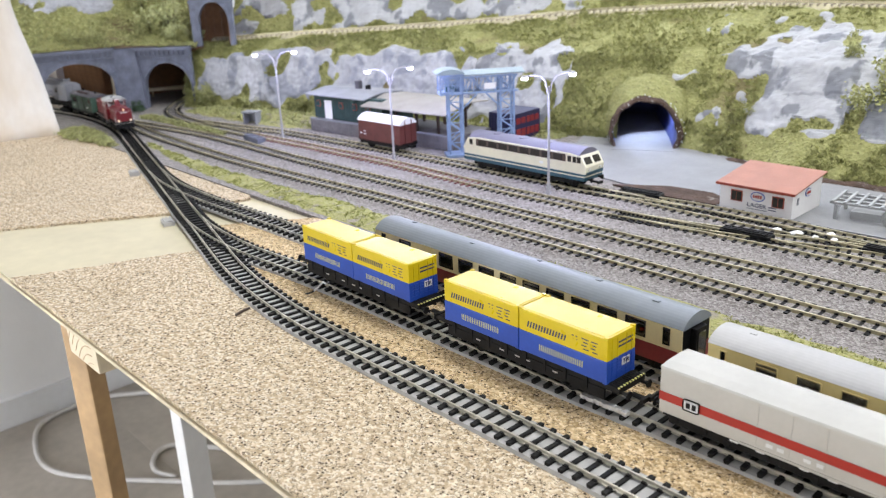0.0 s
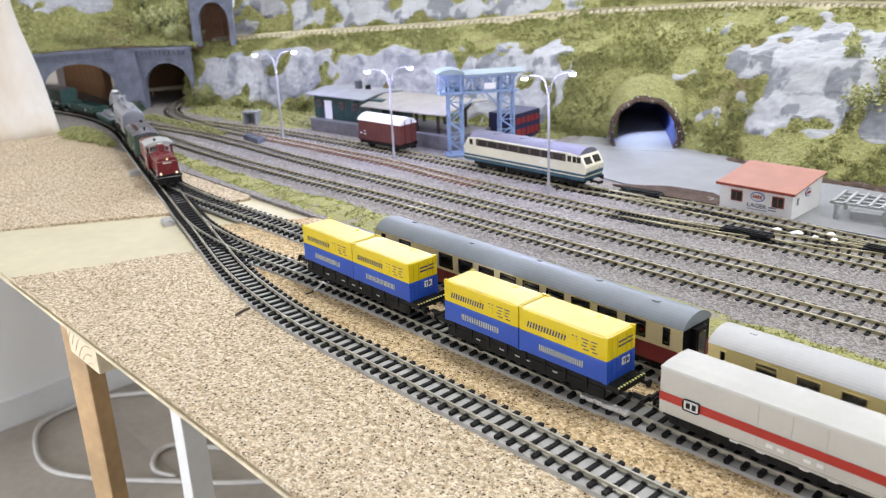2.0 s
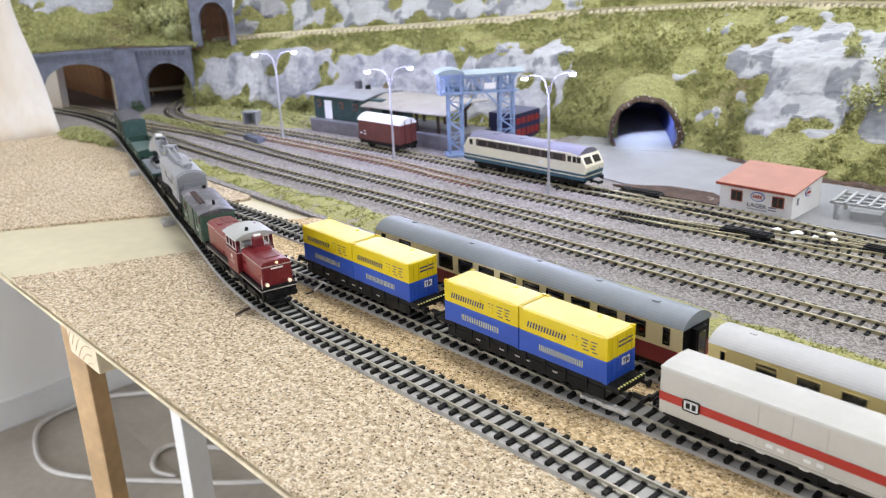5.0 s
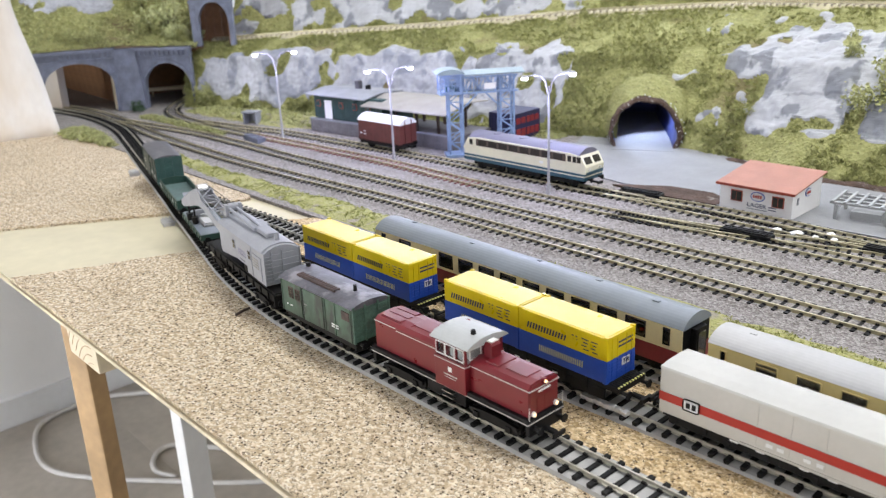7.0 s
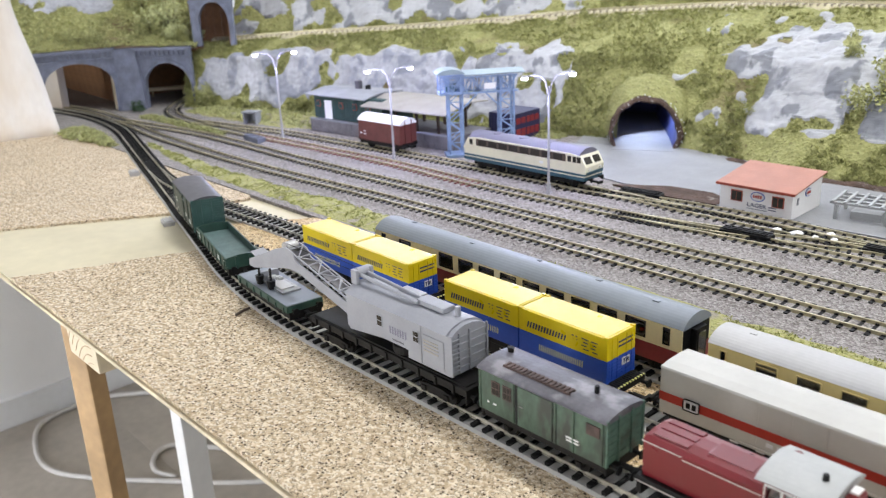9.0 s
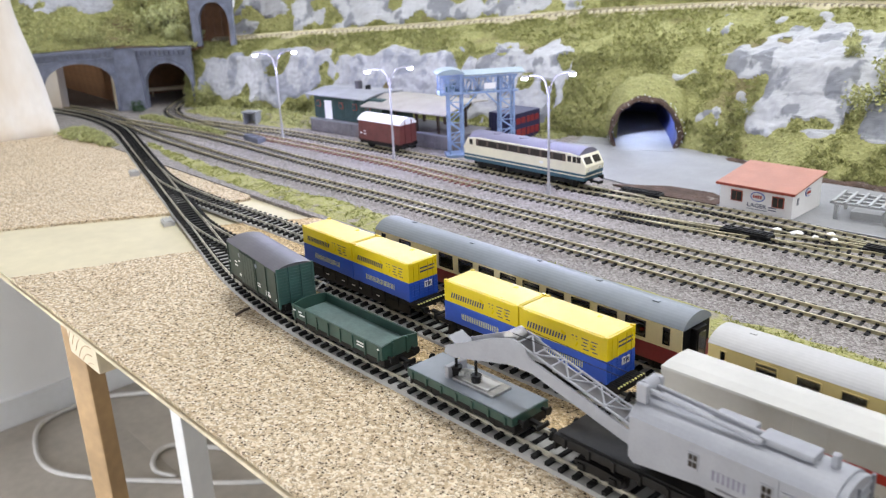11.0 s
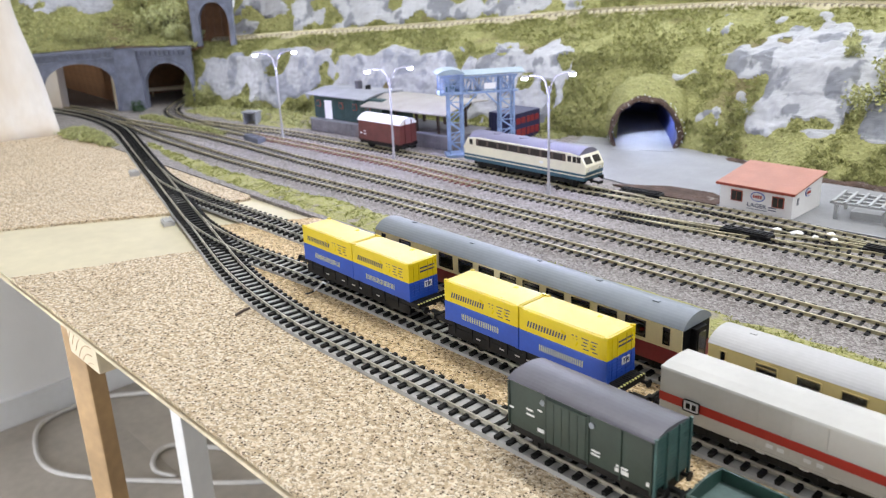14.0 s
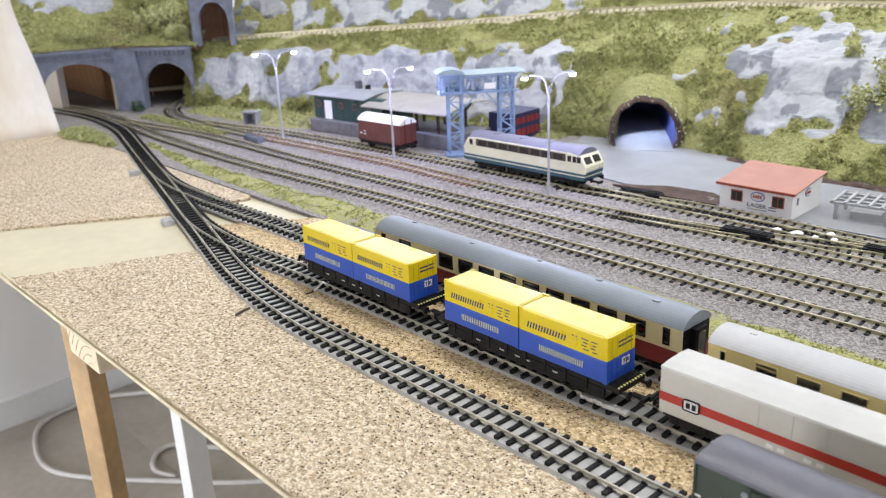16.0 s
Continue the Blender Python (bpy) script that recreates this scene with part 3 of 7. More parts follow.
# cork sheets with torn edges, bare board between them
def sheet(name, outline, z0, z1, material, label, category, ragged=0.0, step=0.006):
    line = []
    rnd = random.Random(len(name) * 7 + len(outline))
    for a, b in zip(outline, outline[1:] + outline[:1]):
        a, b = Vector(a), Vector(b)
        k = max(1, int((b - a).length / step)) if ragged else 1
        for i in range(k):
            q = a.lerp(b, i / k)
            j = ragged * noise.noise(Vector((q.x * 90, q.y * 90, 1.3))) if TY0 + 0.001 < q.y < 0.14 and 0 < i else 0
            line.append((q.x + j + rnd.uniform(-0.3, 0.3) * ragged * (j != 0), q.y + j * 0.6))
    bm = bmesh.new()
    A = [bm.verts.new((x, y, z0)) for x, y in line]
    B = [bm.verts.new((x, y, z1)) for x, y in line]
    for i in range(len(line)):
        j = (i + 1) % len(line)
        bm.faces.new((A[i], A[j], B[j], B[i]))
    bm.faces.new(B), bm.faces.new(A[::-1])
    bmesh.ops.triangulate(bm, faces=[f for f in bm.faces if len(f.verts) > 4])
    bmesh.ops.recalc_face_normals(bm, faces=bm.faces)
    return tagged(link(name, bm, material), label, category, kind="structure")


sheet("ground_cork", [(-0.398, -0.187), (TX1, -0.187), (TX1, 0.112), (-0.33, 0.112), (-0.315, 0.03), (-0.335, -0.03)], -0.003, 0.0, M["cork"], "speckled tan cork sheet with torn edge", "cork sheet", 0.004)
sheet("ground_cork", [(TX0, -0.187), (-0.585, -0.187), (-0.565, -0.14), (-0.475, 0.01), (-0.46, 0.10), (-0.55, 0.135), (TX0, 0.135)], -0.003, 0.0, M["cork"], "speckled tan cork sheet with torn edge", "cork sheet", 0.004)
seam = [tuple(main_line(float(q))[0]) for q in np.linspace(-0.36, 0.0, 12)]
sheet("ground_cork", seam + [(0.4, MAIN_Y), (TX1, MAIN_Y), (TX1, 0.111), (-0.328, 0.111)], -0.0005, 0.0006, M["cork_gold"], "golden brown cork sheet between the tracks", "cork sheet")
ground = structure("ground", box(TX0, TX1, 0.105, TY1, -0.0028, 0.0012), M["gravel"], "fine grey-pink gravel of the station yard", "gravel")

# ---- rails and sleepers ----
def ribbon(line, profile, bm=None):
    """Sweep a profile of (side, height) points along a line in the plane."""
    bm = bm or bmesh.new()
    rings = []
    for i, q in enumerate(line):
        d = (line[min(i + 1, len(line) - 1)] - line[max(i - 1, 0)]).normalized()
        rings.append([bm.verts.new((q.x - d.y * u, q.y + d.x * u, v)) for u, v in profile])
    k = len(profile)
    for a, b in zip(rings, rings[1:]):
        for i in range(k):
            bm.faces.new((a[i], b[i], b[(i + 1) % k], a[(i + 1) % k]))
    bm.faces.new(rings[0]), bm.faces.new(rings[-1][::-1])
    bmesh.ops.recalc_face_normals(bm, faces=bm.faces)
    return bm


def rail_profile(off):
    return [(off + u, v) for u, v in ((-0.0011, 0.0040), (-0.0011, 0.0043), (-0.0003, 0.0046), (-0.0003, 0.0056), (-0.0005, 0.0058), (-0.0005, RAIL_Z), (0.0005, RAIL_Z), (0.0005, 0.0058), (0.0003, 0.0056), (0.0003, 0.0046), (0.0011, 0.0043), (0.0011, 0.0040))]


def yard_rail_profile(off):
    return [(off + u, v) for u, v in ((-0.0011, 0.0034), (-0.0008, 0.0044), (-0.0008, RAIL_Z - 0.0002), (-0.0006, RAIL_Z), (0.0006, RAIL_Z), (0.0008, RAIL_Z - 0.0002), (0.0008, 0.0044), (0.0011, 0.0034))]


def sleeper_mesh(name, material):
    bm = bmesh.new()
    add_box(bm, -0.00130, 0.00130, -0.0150, 0.0150, 0.0012, 0.0040)
    for k in (-1, 1):
        add_box(bm, -0.0016, 0.0016, min(k * 0.0092, k * 0.0150), max(k * 0.0092, k * 0.0150), 0.0040, 0.0046)
        add_box(bm, -0.0013, 0.0013, min(k * 0.0092, k * 0.0108), max(k * 0.0092, k * 0.0108), 0.0046, 0.0052)
        add_box(bm, -0.0013, 0.0013, min(k * 0.0057, k * 0.0072), max(k * 0.0057, k * 0.0072), 0.0040, 0.0050)
    me = bpy.data.meshes.new(name)
    bm.to_mesh(me), bm.free()
    me.materials.append(material)
    return me


SLEEPER = sleeper_mesh("sleeper", M["sleeper"])
RED_SLEEPER = sleeper_mesh("red_sleeper", M["red_rail"])
PALE_SLEEPER = sleeper_mesh("pale_sleeper", M["pale_sleeper"])
PITCH_S = 0.0096


def track(line, label, rail="rail", underlay=True, red=None, near=(-9.0, 9.0), lift=0.0):
    t = thing("track", label, "track", kind="structure")
    for off in (-0.00825, 0.00825):
        part("rail", ribbon(line, rail_profile(off) if underlay else yard_rail_profile(off)), M[rail], t)
    if underlay:
        part("underlay", ribbon(line, [(-0.0160, 0.0001), (-0.0153, 0.0025), (0.0153, 0.0025), (0.0160, 0.0001)]), M["underlay"], t, "light grey underlay strip")
    else:
        part("ballast", ribbon(line, [(-0.024, 0.0008), (-0.0150, 0.0036), (0.0150, 0.0036), (0.024, 0.0008)]), M["gravel"], t, "fine gravel between the sleepers")
    pos = smooth_line([(q.x, q.y, 0) for q in line], PITCH_S)
    rest = bmesh.new()
    count = 0
    for a, b in zip(pos, pos[1:]):
        d = b - a
        m = Matrix.Translation(a + Vector((0, 0, lift))) @ Matrix.Rotation(math.atan2(d.y, d.x) + random.uniform(-0.02, 0.02), 4, "Z")
        if near[0] < a.x < near[1] and count < 290:
            count += 1
            o = new("sleeper", RED_SLEEPER if red and red[0] < a.x < red[1] else SLEEPER)
            o.parent = t
            o.matrix_local = m
        else:
            add_box(rest, -0.00125, 0.00125, -0.0150, 0.0150, 0.0012, 0.0040, m=m)
    if rest.verts: tagged(part("far_sleepers", rest, M["sleeper"], t), kind="stuff")
    else: rest.free()
    return t


def flat(pts, step=0.012):
    return [Vector((q.x, q.y)) for q in smooth_line([(x, y, 0) for x, y in pts], step)]


MAIN = [main_line(float(s))[0] for s in np.arange(-1.72, 2.1, 0.012)]
track(MAIN, "near track of nickel rails and black sleepers on grey underlay", near=(-1.2, 0.9))
track(flat([(-0.49, 0.0275), (-0.43, 0.0105), (-0.37, -0.001), (-0.29, -0.006), (-0.2, -0.001), (-0.1, 0.002), (0, 0.0005), (0.1, 0.001), (0.2, 0.004), (0.5, 0.012), (2.1, 0.05)]),
      "siding track under container wagons, on grey underlay", near=(-0.40, 1.0), lift=0.0002)
track(flat([(-0.72, 0.0935), (-0.65, 0.0745), (-0.58, 0.0605), (-0.50, 0.055), (-0.4, 0.056), (-0.3, 0.059), (0, 0.060), (0.2, 0.058), (0.6, 0.06), (2.1, 0.085)]),
      "siding track under coaches, on grey underlay", near=(-0.62, 1.0), lift=0.0002)
track(flat([(-1.45, 0.13), (-1.3, 0.19), (-1.17, 0.205), (-1.05, 0.199), (-0.943, 0.187), (-0.83, 0.179), (-0.65, 0.176), (-0.49, 0.181), (-0.3, 0.193), (0.04, 0.203), (0.214, 0.209), (1.0, 0.24), (2.1, 0.28)]),
      "yard track with brassy rails in gravel", "brass_rail", False, near=(-1.1, 0.9))
track(flat([(-1.06, 0.2), (-0.96, 0.213), (-0.843, 0.231), (-0.712, 0.236), (-0.567, 0.235), (-0.365, 0.241), (0.005, 0.255), (0.191, 0.266), (1.0, 0.30), (2.1, 0.35)]),
      "yard track with brassy rails in gravel", "brass_rail", False, near=(-1.0, 0.9), lift=0.0001)
track(flat([(-1.26, 0.475), (-1.20, 0.41), (-1.12, 0.334), (-1.05, 0.292), (-0.97, 0.277), (-0.825, 0.275), (-0.74, 0.281), (-0.65, 0.288), (-0.44, 0.301), (-0.286, 0.300), (-0.118, 0.308), (0.027, 0.322), (0.165, 0.331), (1.0, 0.375), (2.1, 0.43)]),
      "yard track, partly red-brown, in gravel", "brass_rail", False, red=(-0.76, -0.28), near=(-1.1, 0.9))
track(flat([(-0.93, 0.277), (-0.811, 0.303), (-0.704, 0.326), (-0.479, 0.346), (-0.337, 0.356), (-0.153, 0.364), (-0.05, 0.366), (0.066, 0.368), (0.149, 0.373), (1.0, 0.41), (2.1, 0.46)]),
      "yard track along the goods platform", "brass_rail", False, near=(-0.9, 0.9), lift=0.0001)
track(flat([(-0.09, 0.310), (-0.02, 0.321), (0.06, 0.341), (0.13, 0.362), (0.2, 0.377), (0.26, 0.381)]), "turnout track crossing between yard tracks", "brass_rail", False, lift=0.0002)
track(flat([(-0.20, 0.357), (-0.13, 0.367), (-0.05, 0.381), (0.04, 0.386), (0.13, 0.384), (0.25, 0.388), (0.8, 0.42)]), "rear yard track beside the white hut", "brass_rail", False, lift=0.0003)


# ---- the mountain ----
# Rows of the slope from its foot to its top; each row is a smooth line through a few places, all told from west to east.
def row(*pts):
    fine = smooth_line(pts, 0.004)
    n = len(fine) - 1
    def at(u):
        k = min(max(u, 0.0), 1.0) * n
        i = min(int(k), n - 1)
        return fine[i].lerp(fine[i + 1], k - i)
    return at


SLOPE = [
    row((-1.10, 0.343, 0.0), (-1.06, 0.366, 0.0), (-0.95, 0.415, 0.0), (-0.80, 0.465, 0.0), (-0.60, 0.525, 0.0), (-0.37, 0.585, 0.0), (-0.25, 0.600, 0.0), (-0.13, 0.600, 0.0), (-0.03, 0.568, 0.0), (0.10, 0.575, 0.0), (0.5, 0.59, 0.0), (1.2, 0.62, 0.0)),
    row((-1.115, 0.356, 0.045), (-1.07, 0.380, 0.045), (-0.955, 0.43, 0.045), (-0.81, 0.49, 0.045), (-0.62, 0.555, 0.047), (-0.39, 0.615, 0.05), (-0.265, 0.635, 0.06), (-0.15, 0.645, 0.05), (-0.03, 0.63, 0.045), (0.10, 0.635, 0.045), (0.5, 0.65, 0.05), (1.2, 0.68, 0.05)),
    row((-1.125, 0.370, 0.085), (-1.08, 0.395, 0.087), (-0.96, 0.445, 0.090), (-0.83, 0.51, 0.093), (-0.64, 0.58, 0.098), (-0.42, 0.65, 0.105), (-0.29, 0.69, 0.110), (-0.17, 0.70, 0.110), (-0.04, 0.685, 0.11), (0.10, 0.69, 0.112), (0.5, 0.70, 0.115), (1.2, 0.73, 0.115)),
    row((-1.13, 0.405, 0.110), (-1.08, 0.44, 0.110), (-0.97, 0.50, 0.118), (-0.85, 0.56, 0.124), (-0.68, 0.66, 0.134), (-0.50, 0.735, 0.150), (-0.37, 0.80, 0.157), (-0.25, 0.83, 0.163), (-0.10, 0.82, 0.166), (0.10, 0.80, 0.168), (0.5, 0.80, 0.17), (1.2, 0.82, 0.17)),
    row((-1.14, 0.475, 0.110), (-1.01, 0.56, 0.120), (-0.89, 0.63, 0.126), (-0.72, 0.725, 0.137), (-0.535, 0.80, 0.152), (-0.40, 0.865, 0.159), (-0.27, 0.895, 0.165), (-0.11, 0.885, 0.168), (0.10, 0.865, 0.170), (0.5, 0.865, 0.172), (1.2, 0.88, 0.172)),
    row((-1.16, 0.51, 0.20), (-1.03, 0.60, 0.20), (-0.91, 0.68, 0.20), (-0.75, 0.765, 0.195), (-0.56, 0.845, 0.19), (-0.43, 0.91, 0.19), (-0.29, 0.94, 0.20), (-0.12, 0.93, 0.21), (0.10, 0.91, 0.22), (0.5, 0.91, 0.22), (1.2, 0.93, 0.22)),
    row((-1.22, 0.60, 0.36), (-1.09, 0.68, 0.36), (-0.97, 0.76, 0.36), (-0.81, 0.85, 0.36), (-0.62, 0.93, 0.36), (-0.49, 0.99, 0.36), (-0.35, 1.02, 0.36), (-0.17, 1.01, 0.36), (0.10, 0.99, 0.36), (0.5, 0.99, 0.36), (1.2, 1.01, 0.36)),
]
BANK = [   # above the two stone portals
    row((-1.60, -0.05, 0.116), (-1.26, 0.09, 0.116), (-1.20, 0.19, 0.117), (-1.17, 0.265, 0.116), (-1.13, 0.315, 0.115), (-1.08, 0.37, 0.112)),
    row((-1.62, -0.03, 0.14), (-1.30, 0.11, 0.135), (-1.245, 0.21, 0.135), (-1.21, 0.285, 0.132), (-1.165, 0.345, 0.125), (-1.125, 0.405, 0.115)),
    row((-1.64, 0.0, 0.20), (-1.37, 0.15, 0.185), (-1.32, 0.24, 0.18), (-1.28, 0.32, 0.175), (-1.22, 0.39, 0.17), (-1.17, 0.46, 0.16)),
    row((-1.66, 0.03, 0.30), (-1.45, 0.18, 0.28), (-1.39, 0.28, 0.27), (-1.34, 0.37, 0.27), (-1.27, 0.45, 0.27), (-1.20, 0.53, 0.27)),
    row((-1.68, 0.06, 0.42), (-1.52, 0.22, 0.42), (-1.47, 0.32, 0.42), (-1.42, 0.42, 0.42), (-1.34, 0.52, 0.42), (-1.26, 0.62, 0.42)),
]


def on(rows, u, v):
    """A place on the slope: u from west to east, v from foot to top (0 to 1)."""
    k = min(max(v, 0.0), 1.0) * (len(rows) - 1)
    i = min(int(k), len(rows) - 2)
    f = k - i
    f = f * f * (3 - 2 * f) * 0.35 + f * 0.65
    return rows[i](u).lerp(rows[i + 1](u), f)


def out_of(rows, u, v):
    a = on(rows, u + 0.002, v) - on(rows, u - 0.002, v)
    b = on(rows, u, min(1, v + 0.01)) - on(rows, u, max(0, v - 0.01))
    return a.cross(b).normalized()


MOUTH, MOUTH_DIR = Vector((-0.250, 0.588, 0.0)), Vector((0.886, 0.463, 0.0))
MOUTH_IN = Vector((-0.463, 0.886, 0.0))


def in_mouth(q, grow=0.0):
    d = q - MOUTH
    u, w = d.dot(MOUTH_DIR), d.dot(MOUTH_IN)
    return abs(w) < 0.14 and (u / (0.043 + grow)) ** 2 + (max(0, q.z - 0.022) / (0.043 + grow)) ** 2 < 1


def slope_mesh(name, rows, nu, nv, material, label, rough=0.006):
    bm = bmesh.new()
    grid = []
    for j in range(nv + 1):
        line = []
        for i in range(nu + 1):
            u, v = i / nu, j / nv
            q = on(rows, u, v)
            n = out_of(rows, u, v)
            k = rough * (noise.noise(q * 22) + 0.5 * noise.noise(q * 60) + 0.25 * noise.noise(q * 140))
            if j == 0: k = rough * 0.5 * noise.noise(q * 30); n = Vector((n.x, n.y, 0))
            line.append(bm.verts.new(q + n * k))
        grid.append(line)
    for j in range(nv):
        for i in range(nu):
            q = [grid[j][i], grid[j][i + 1], grid[j + 1][i + 1], grid[j + 1][i]]
            c = sum((v.co for v in q), Vector()) / 4
            if rows is SLOPE and in_mouth(c): continue
            bm.faces.new(q)
    return tagged(link(name, bm, material, smooth=True), label, "hillside", kind="structure")


slope_mesh("hillside", SLOPE, 420, 110, M["grass"], "grassy flocked slope of the model mountain")
slope_mesh("hillside_bank", BANK, 130, 60, M["grass"], "grassy flocked bank above the stone portals")


ROCKS = []


def gap(q, off):
    """How strongly grass breaks through the rock here."""
    return 2.1 * max(0, noise.noise(Vector((q.x * 34, q.y * 34, q.z * 20)) + off * 1.3) - 0.10)


def on_rock(rows, u, v, q):
    for r, u0, u1, v0, v1, off, edge in ROCKS:
        if r is not rows or not (u0 < u < u1 and v0 < v < v1): continue
        a, b = (u - u0) / (u1 - u0), (v - v0) / (v1 - v0)
        if min(1, min(a, 1 - a) * 5.0) * min(1, min(b, 1 - b) * 3.2) + 0.55 * noise.noise(q * 16 + off) + 0.35 * noise.noise(q * 45 + off) - gap(q, off) - edge > -0.02: return True
    return False


def rock(rows, u0, u1, v0, v1, material, seed, label, lift=0.004, edge=0.45, nu=110, nv=46):
    """A craggy plaster face on the slope, with a torn outline and some grassy gaps."""
    bm = bmesh.new()
    grid = {}
    off = Vector((seed * 3.1, seed * 1.7, 0))
    ROCKS.append((rows, u0, u1, v0, v1, off, edge))
    for j in range(nv + 1):
        for i in range(nu + 1):
            a, b = i / nu, j / nv
            u, v = u0 + (u1 - u0) * a, v0 + (v1 - v0) * b
            q = on(rows, u, v)
            rim = min(a, 1 - a) * 5.0, min(b, 1 - b) * 3.2
            mask = min(1, rim[0]) * min(1, rim[1]) + 0.55 * noise.noise(q * 16 + off) + 0.35 * noise.noise(q * 45 + off) - gap(q, off) - edge
            if mask < -0.05: continue
            n = out_of(rows, u, v)
            stretched = Vector((q.x * 30, q.y * 30, q.z * 11)) + off
            crag = noise.ridged_multi_fractal(stretched, 0.9, 2.1, 5, 1.0, 2.0) * 0.0018
            step = (noise.cell(Vector((q.x * 26, q.y * 26, q.z * 5)) + off)) * 0.0022
            under = 0.006 * (noise.noise(q * 22) + 0.5 * noise.noise(q * 60) + 0.25 * noise.noise(q * 140))
            grid[i, j] = bm.verts.new(q + n * (under + min(1, max(0, mask * 5)) * (lift + crag + step) * 0.7 - 0.0015))
    for j in range(nv):
        for i in range(nu):
            k = [(i, j), (i + 1, j), (i + 1, j + 1), (i, j + 1)]
            if all(c in grid for c in k): bm.faces.new([grid[c] for c in k])
    loose = [v for v in bm.verts if not v.link_faces]
    bmesh.ops.delete(bm, geom=loose, context="VERTS")
    return tagged(link("rock_face", bm, material), label, "rock face")


rock(SLOPE, 0.002, 0.150, 0.02, 0.43, M["rock"], 1, "grey-white plaster rock face at the foot of the slope", edge=0.28)
rock(SLOPE, 0.125, 0.262, 0.02, 0.42, M["rock"], 2, "grey-white plaster rock face behind the goods shed", edge=0.22)
rock(SLOPE, 0.243, 0.318, 0.02, 0.41, M["rock_light"], 3, "pale rock slab behind the gantry crane", edge=0.2, nu=70)
rock(SLOPE, 0.385, 0.700, 0.10, 0.50, M["rock_light"], 4, "large pale grey cliff with dark cracks", edge=0.20, nv=80, nu=150)
rock(SLOPE, 0.0, 0.30, 0.645, 0.99, M["rock_light"], 5, "pale cliff above the upper track", edge=0.18)
rock(BANK, 0.45, 0.74, 0.40, 0.80, M["rock"], 6, "grey rock patch in the grassy bank", edge=0.3, nu=70)

# flock tufts on both slopes and along the verge
def tufts(name, places, size, material, label, seed):
    rnd = np.random.RandomState(seed)
    P = np.array([tuple(q) for q in places])
    k = len(P)
    V, F = [], []
    for b in range(4):
        ang = rnd.uniform(0, 2 * np.pi, k)
        h = size * rnd.uniform(0.5, 1.3, k)
        w = size * rnd.uniform(0.2, 0.45, k)
        lean = rnd.normal(0, 0.6, (k, 2)) * h[:, None]
        base = P + np.stack([rnd.normal(0, size * 0.35, k), rnd.normal(0, size * 0.35, k), np.full(k, -size * 0.25)], 1)
        s = np.stack([np.cos(ang) * w, np.sin(ang) * w, np.zeros(k)], 1)
        tip = base + np.concatenate([lean, h[:, None]], 1)
        start = len(V) * k
        V += [base - s, base + s, tip]
        i = np.arange(k)
        F.append(np.stack([i + start, i + start + k, i + start + 2 * k], 1))
    me = bpy.data.meshes.new(name)
    me.from_pydata(np.concatenate(V).tolist(), [], np.concatenate(F).tolist())
    me.materials.append(material)
    return tagged(new(name, me), label, "grass", kind="stuff")


rnd = random.Random(5)
spots = []
while len(spots) < 26000:
    u, v = rnd.random() * 0.86, rnd.random() ** 1.1
    if 0.52 < v < 0.66: continue
    q = on(SLOPE, u, v)
    if in_mouth(q, 0.006) or noise.noise(q * 18) < -0.28 or on_rock(SLOPE, u, v, q): continue
    spots.append(q + out_of(SLOPE, u, v) * 0.002)
bank_spots = []
for _ in range(9000):
    u, v = rnd.random(), rnd.random()
    if on_rock(BANK, u, v, on(BANK, u, v)): continue
    bank_spots.append(on(BANK, u, v) + out_of(BANK, u, v) * 0.002)
# bank tufts take the paler leaf colour in place of more light there
tufts("grass_flock", bank_spots, 0.0042, M["leaf_pale"], "green flock grass on the bank, coloured lighter for missing light", 4)
tufts("grass_flock", spots, 0.0042, M["leaf"], "olive green flock grass on the slope", 3)


# ---- rolling stock: x ahead along the track, z from the rail head ----
def wheels(t, xs, r=0.0055, half=0.0072):
    for x in xs:
        w = part("wheelset", tube((x, -half - 0.001, r), (x, half + 0.001, r), 0.0011), M["steel"], t)
        for s in (-1, 1):
            bm = tube((x, s * half, r), (x, s * (half + 0.0024), r), r, sides=18)
            add_tube(bm, (x, s * (half - 0.0006), r), (x, s * half, r), r + 0.0008, sides=18)
            add_tube(bm, (x, s * (half + 0.0024), r), (x, s * (half + 0.0030), r), r * 0.45, sides=10)
            part("wheel", bm, M["dark"], w)


def buffers(t, x, z=0.0115, y=0.0100):
    s = 1 if x > 0 else -1
    for k in (-1, 1):
        b = part("buffer", tube((x, k * y, z), (x + s * 0.0045, k * y, z), 0.0012), M["dark"], t)
        part("buffer_head", tube((x + s * 0.0045, k * y, z), (x + s * 0.0053, k * y, z), 0.0027, sides=12), M["black"], b)
    bm = box(min(x, x + s * 0.010), max(x, x + s * 0.010), -0.0014, 0.0014, 0.0068, 0.0088)
    add_box(bm, min(x + s * 0.0085, x + s * 0.010), max(x + s * 0.0085, x + s * 0.010), -0.0048, 0.0048, 0.0066, 0.0094)
    part("coupler", bm, M["black"], t)


def underframe(t, half, axles, w=0.0135, top=0.0150, mat_="dark"):
    bm = box(-half, half, -w, w, top - 0.0030, top, 0.0003)
    add_box(bm, -half, -half + 0.0015, -w, w, top - 0.0062, top - 0.003)
    add_box(bm, half - 0.0015, half, -w, w, top - 0.0062, top - 0.003)
    for k in (-1, 1):
        add_box(bm, -half + 0.002, half - 0.002, k * (w - 0.0012) - 0.0006, k * (w - 0.0012) + 0.0006, top - 0.0055, top - 0.003)
    part("underframe", bm, M[mat_], t)
    for x in axles:
        for k in (-1, 1):
            y = k * 0.0115
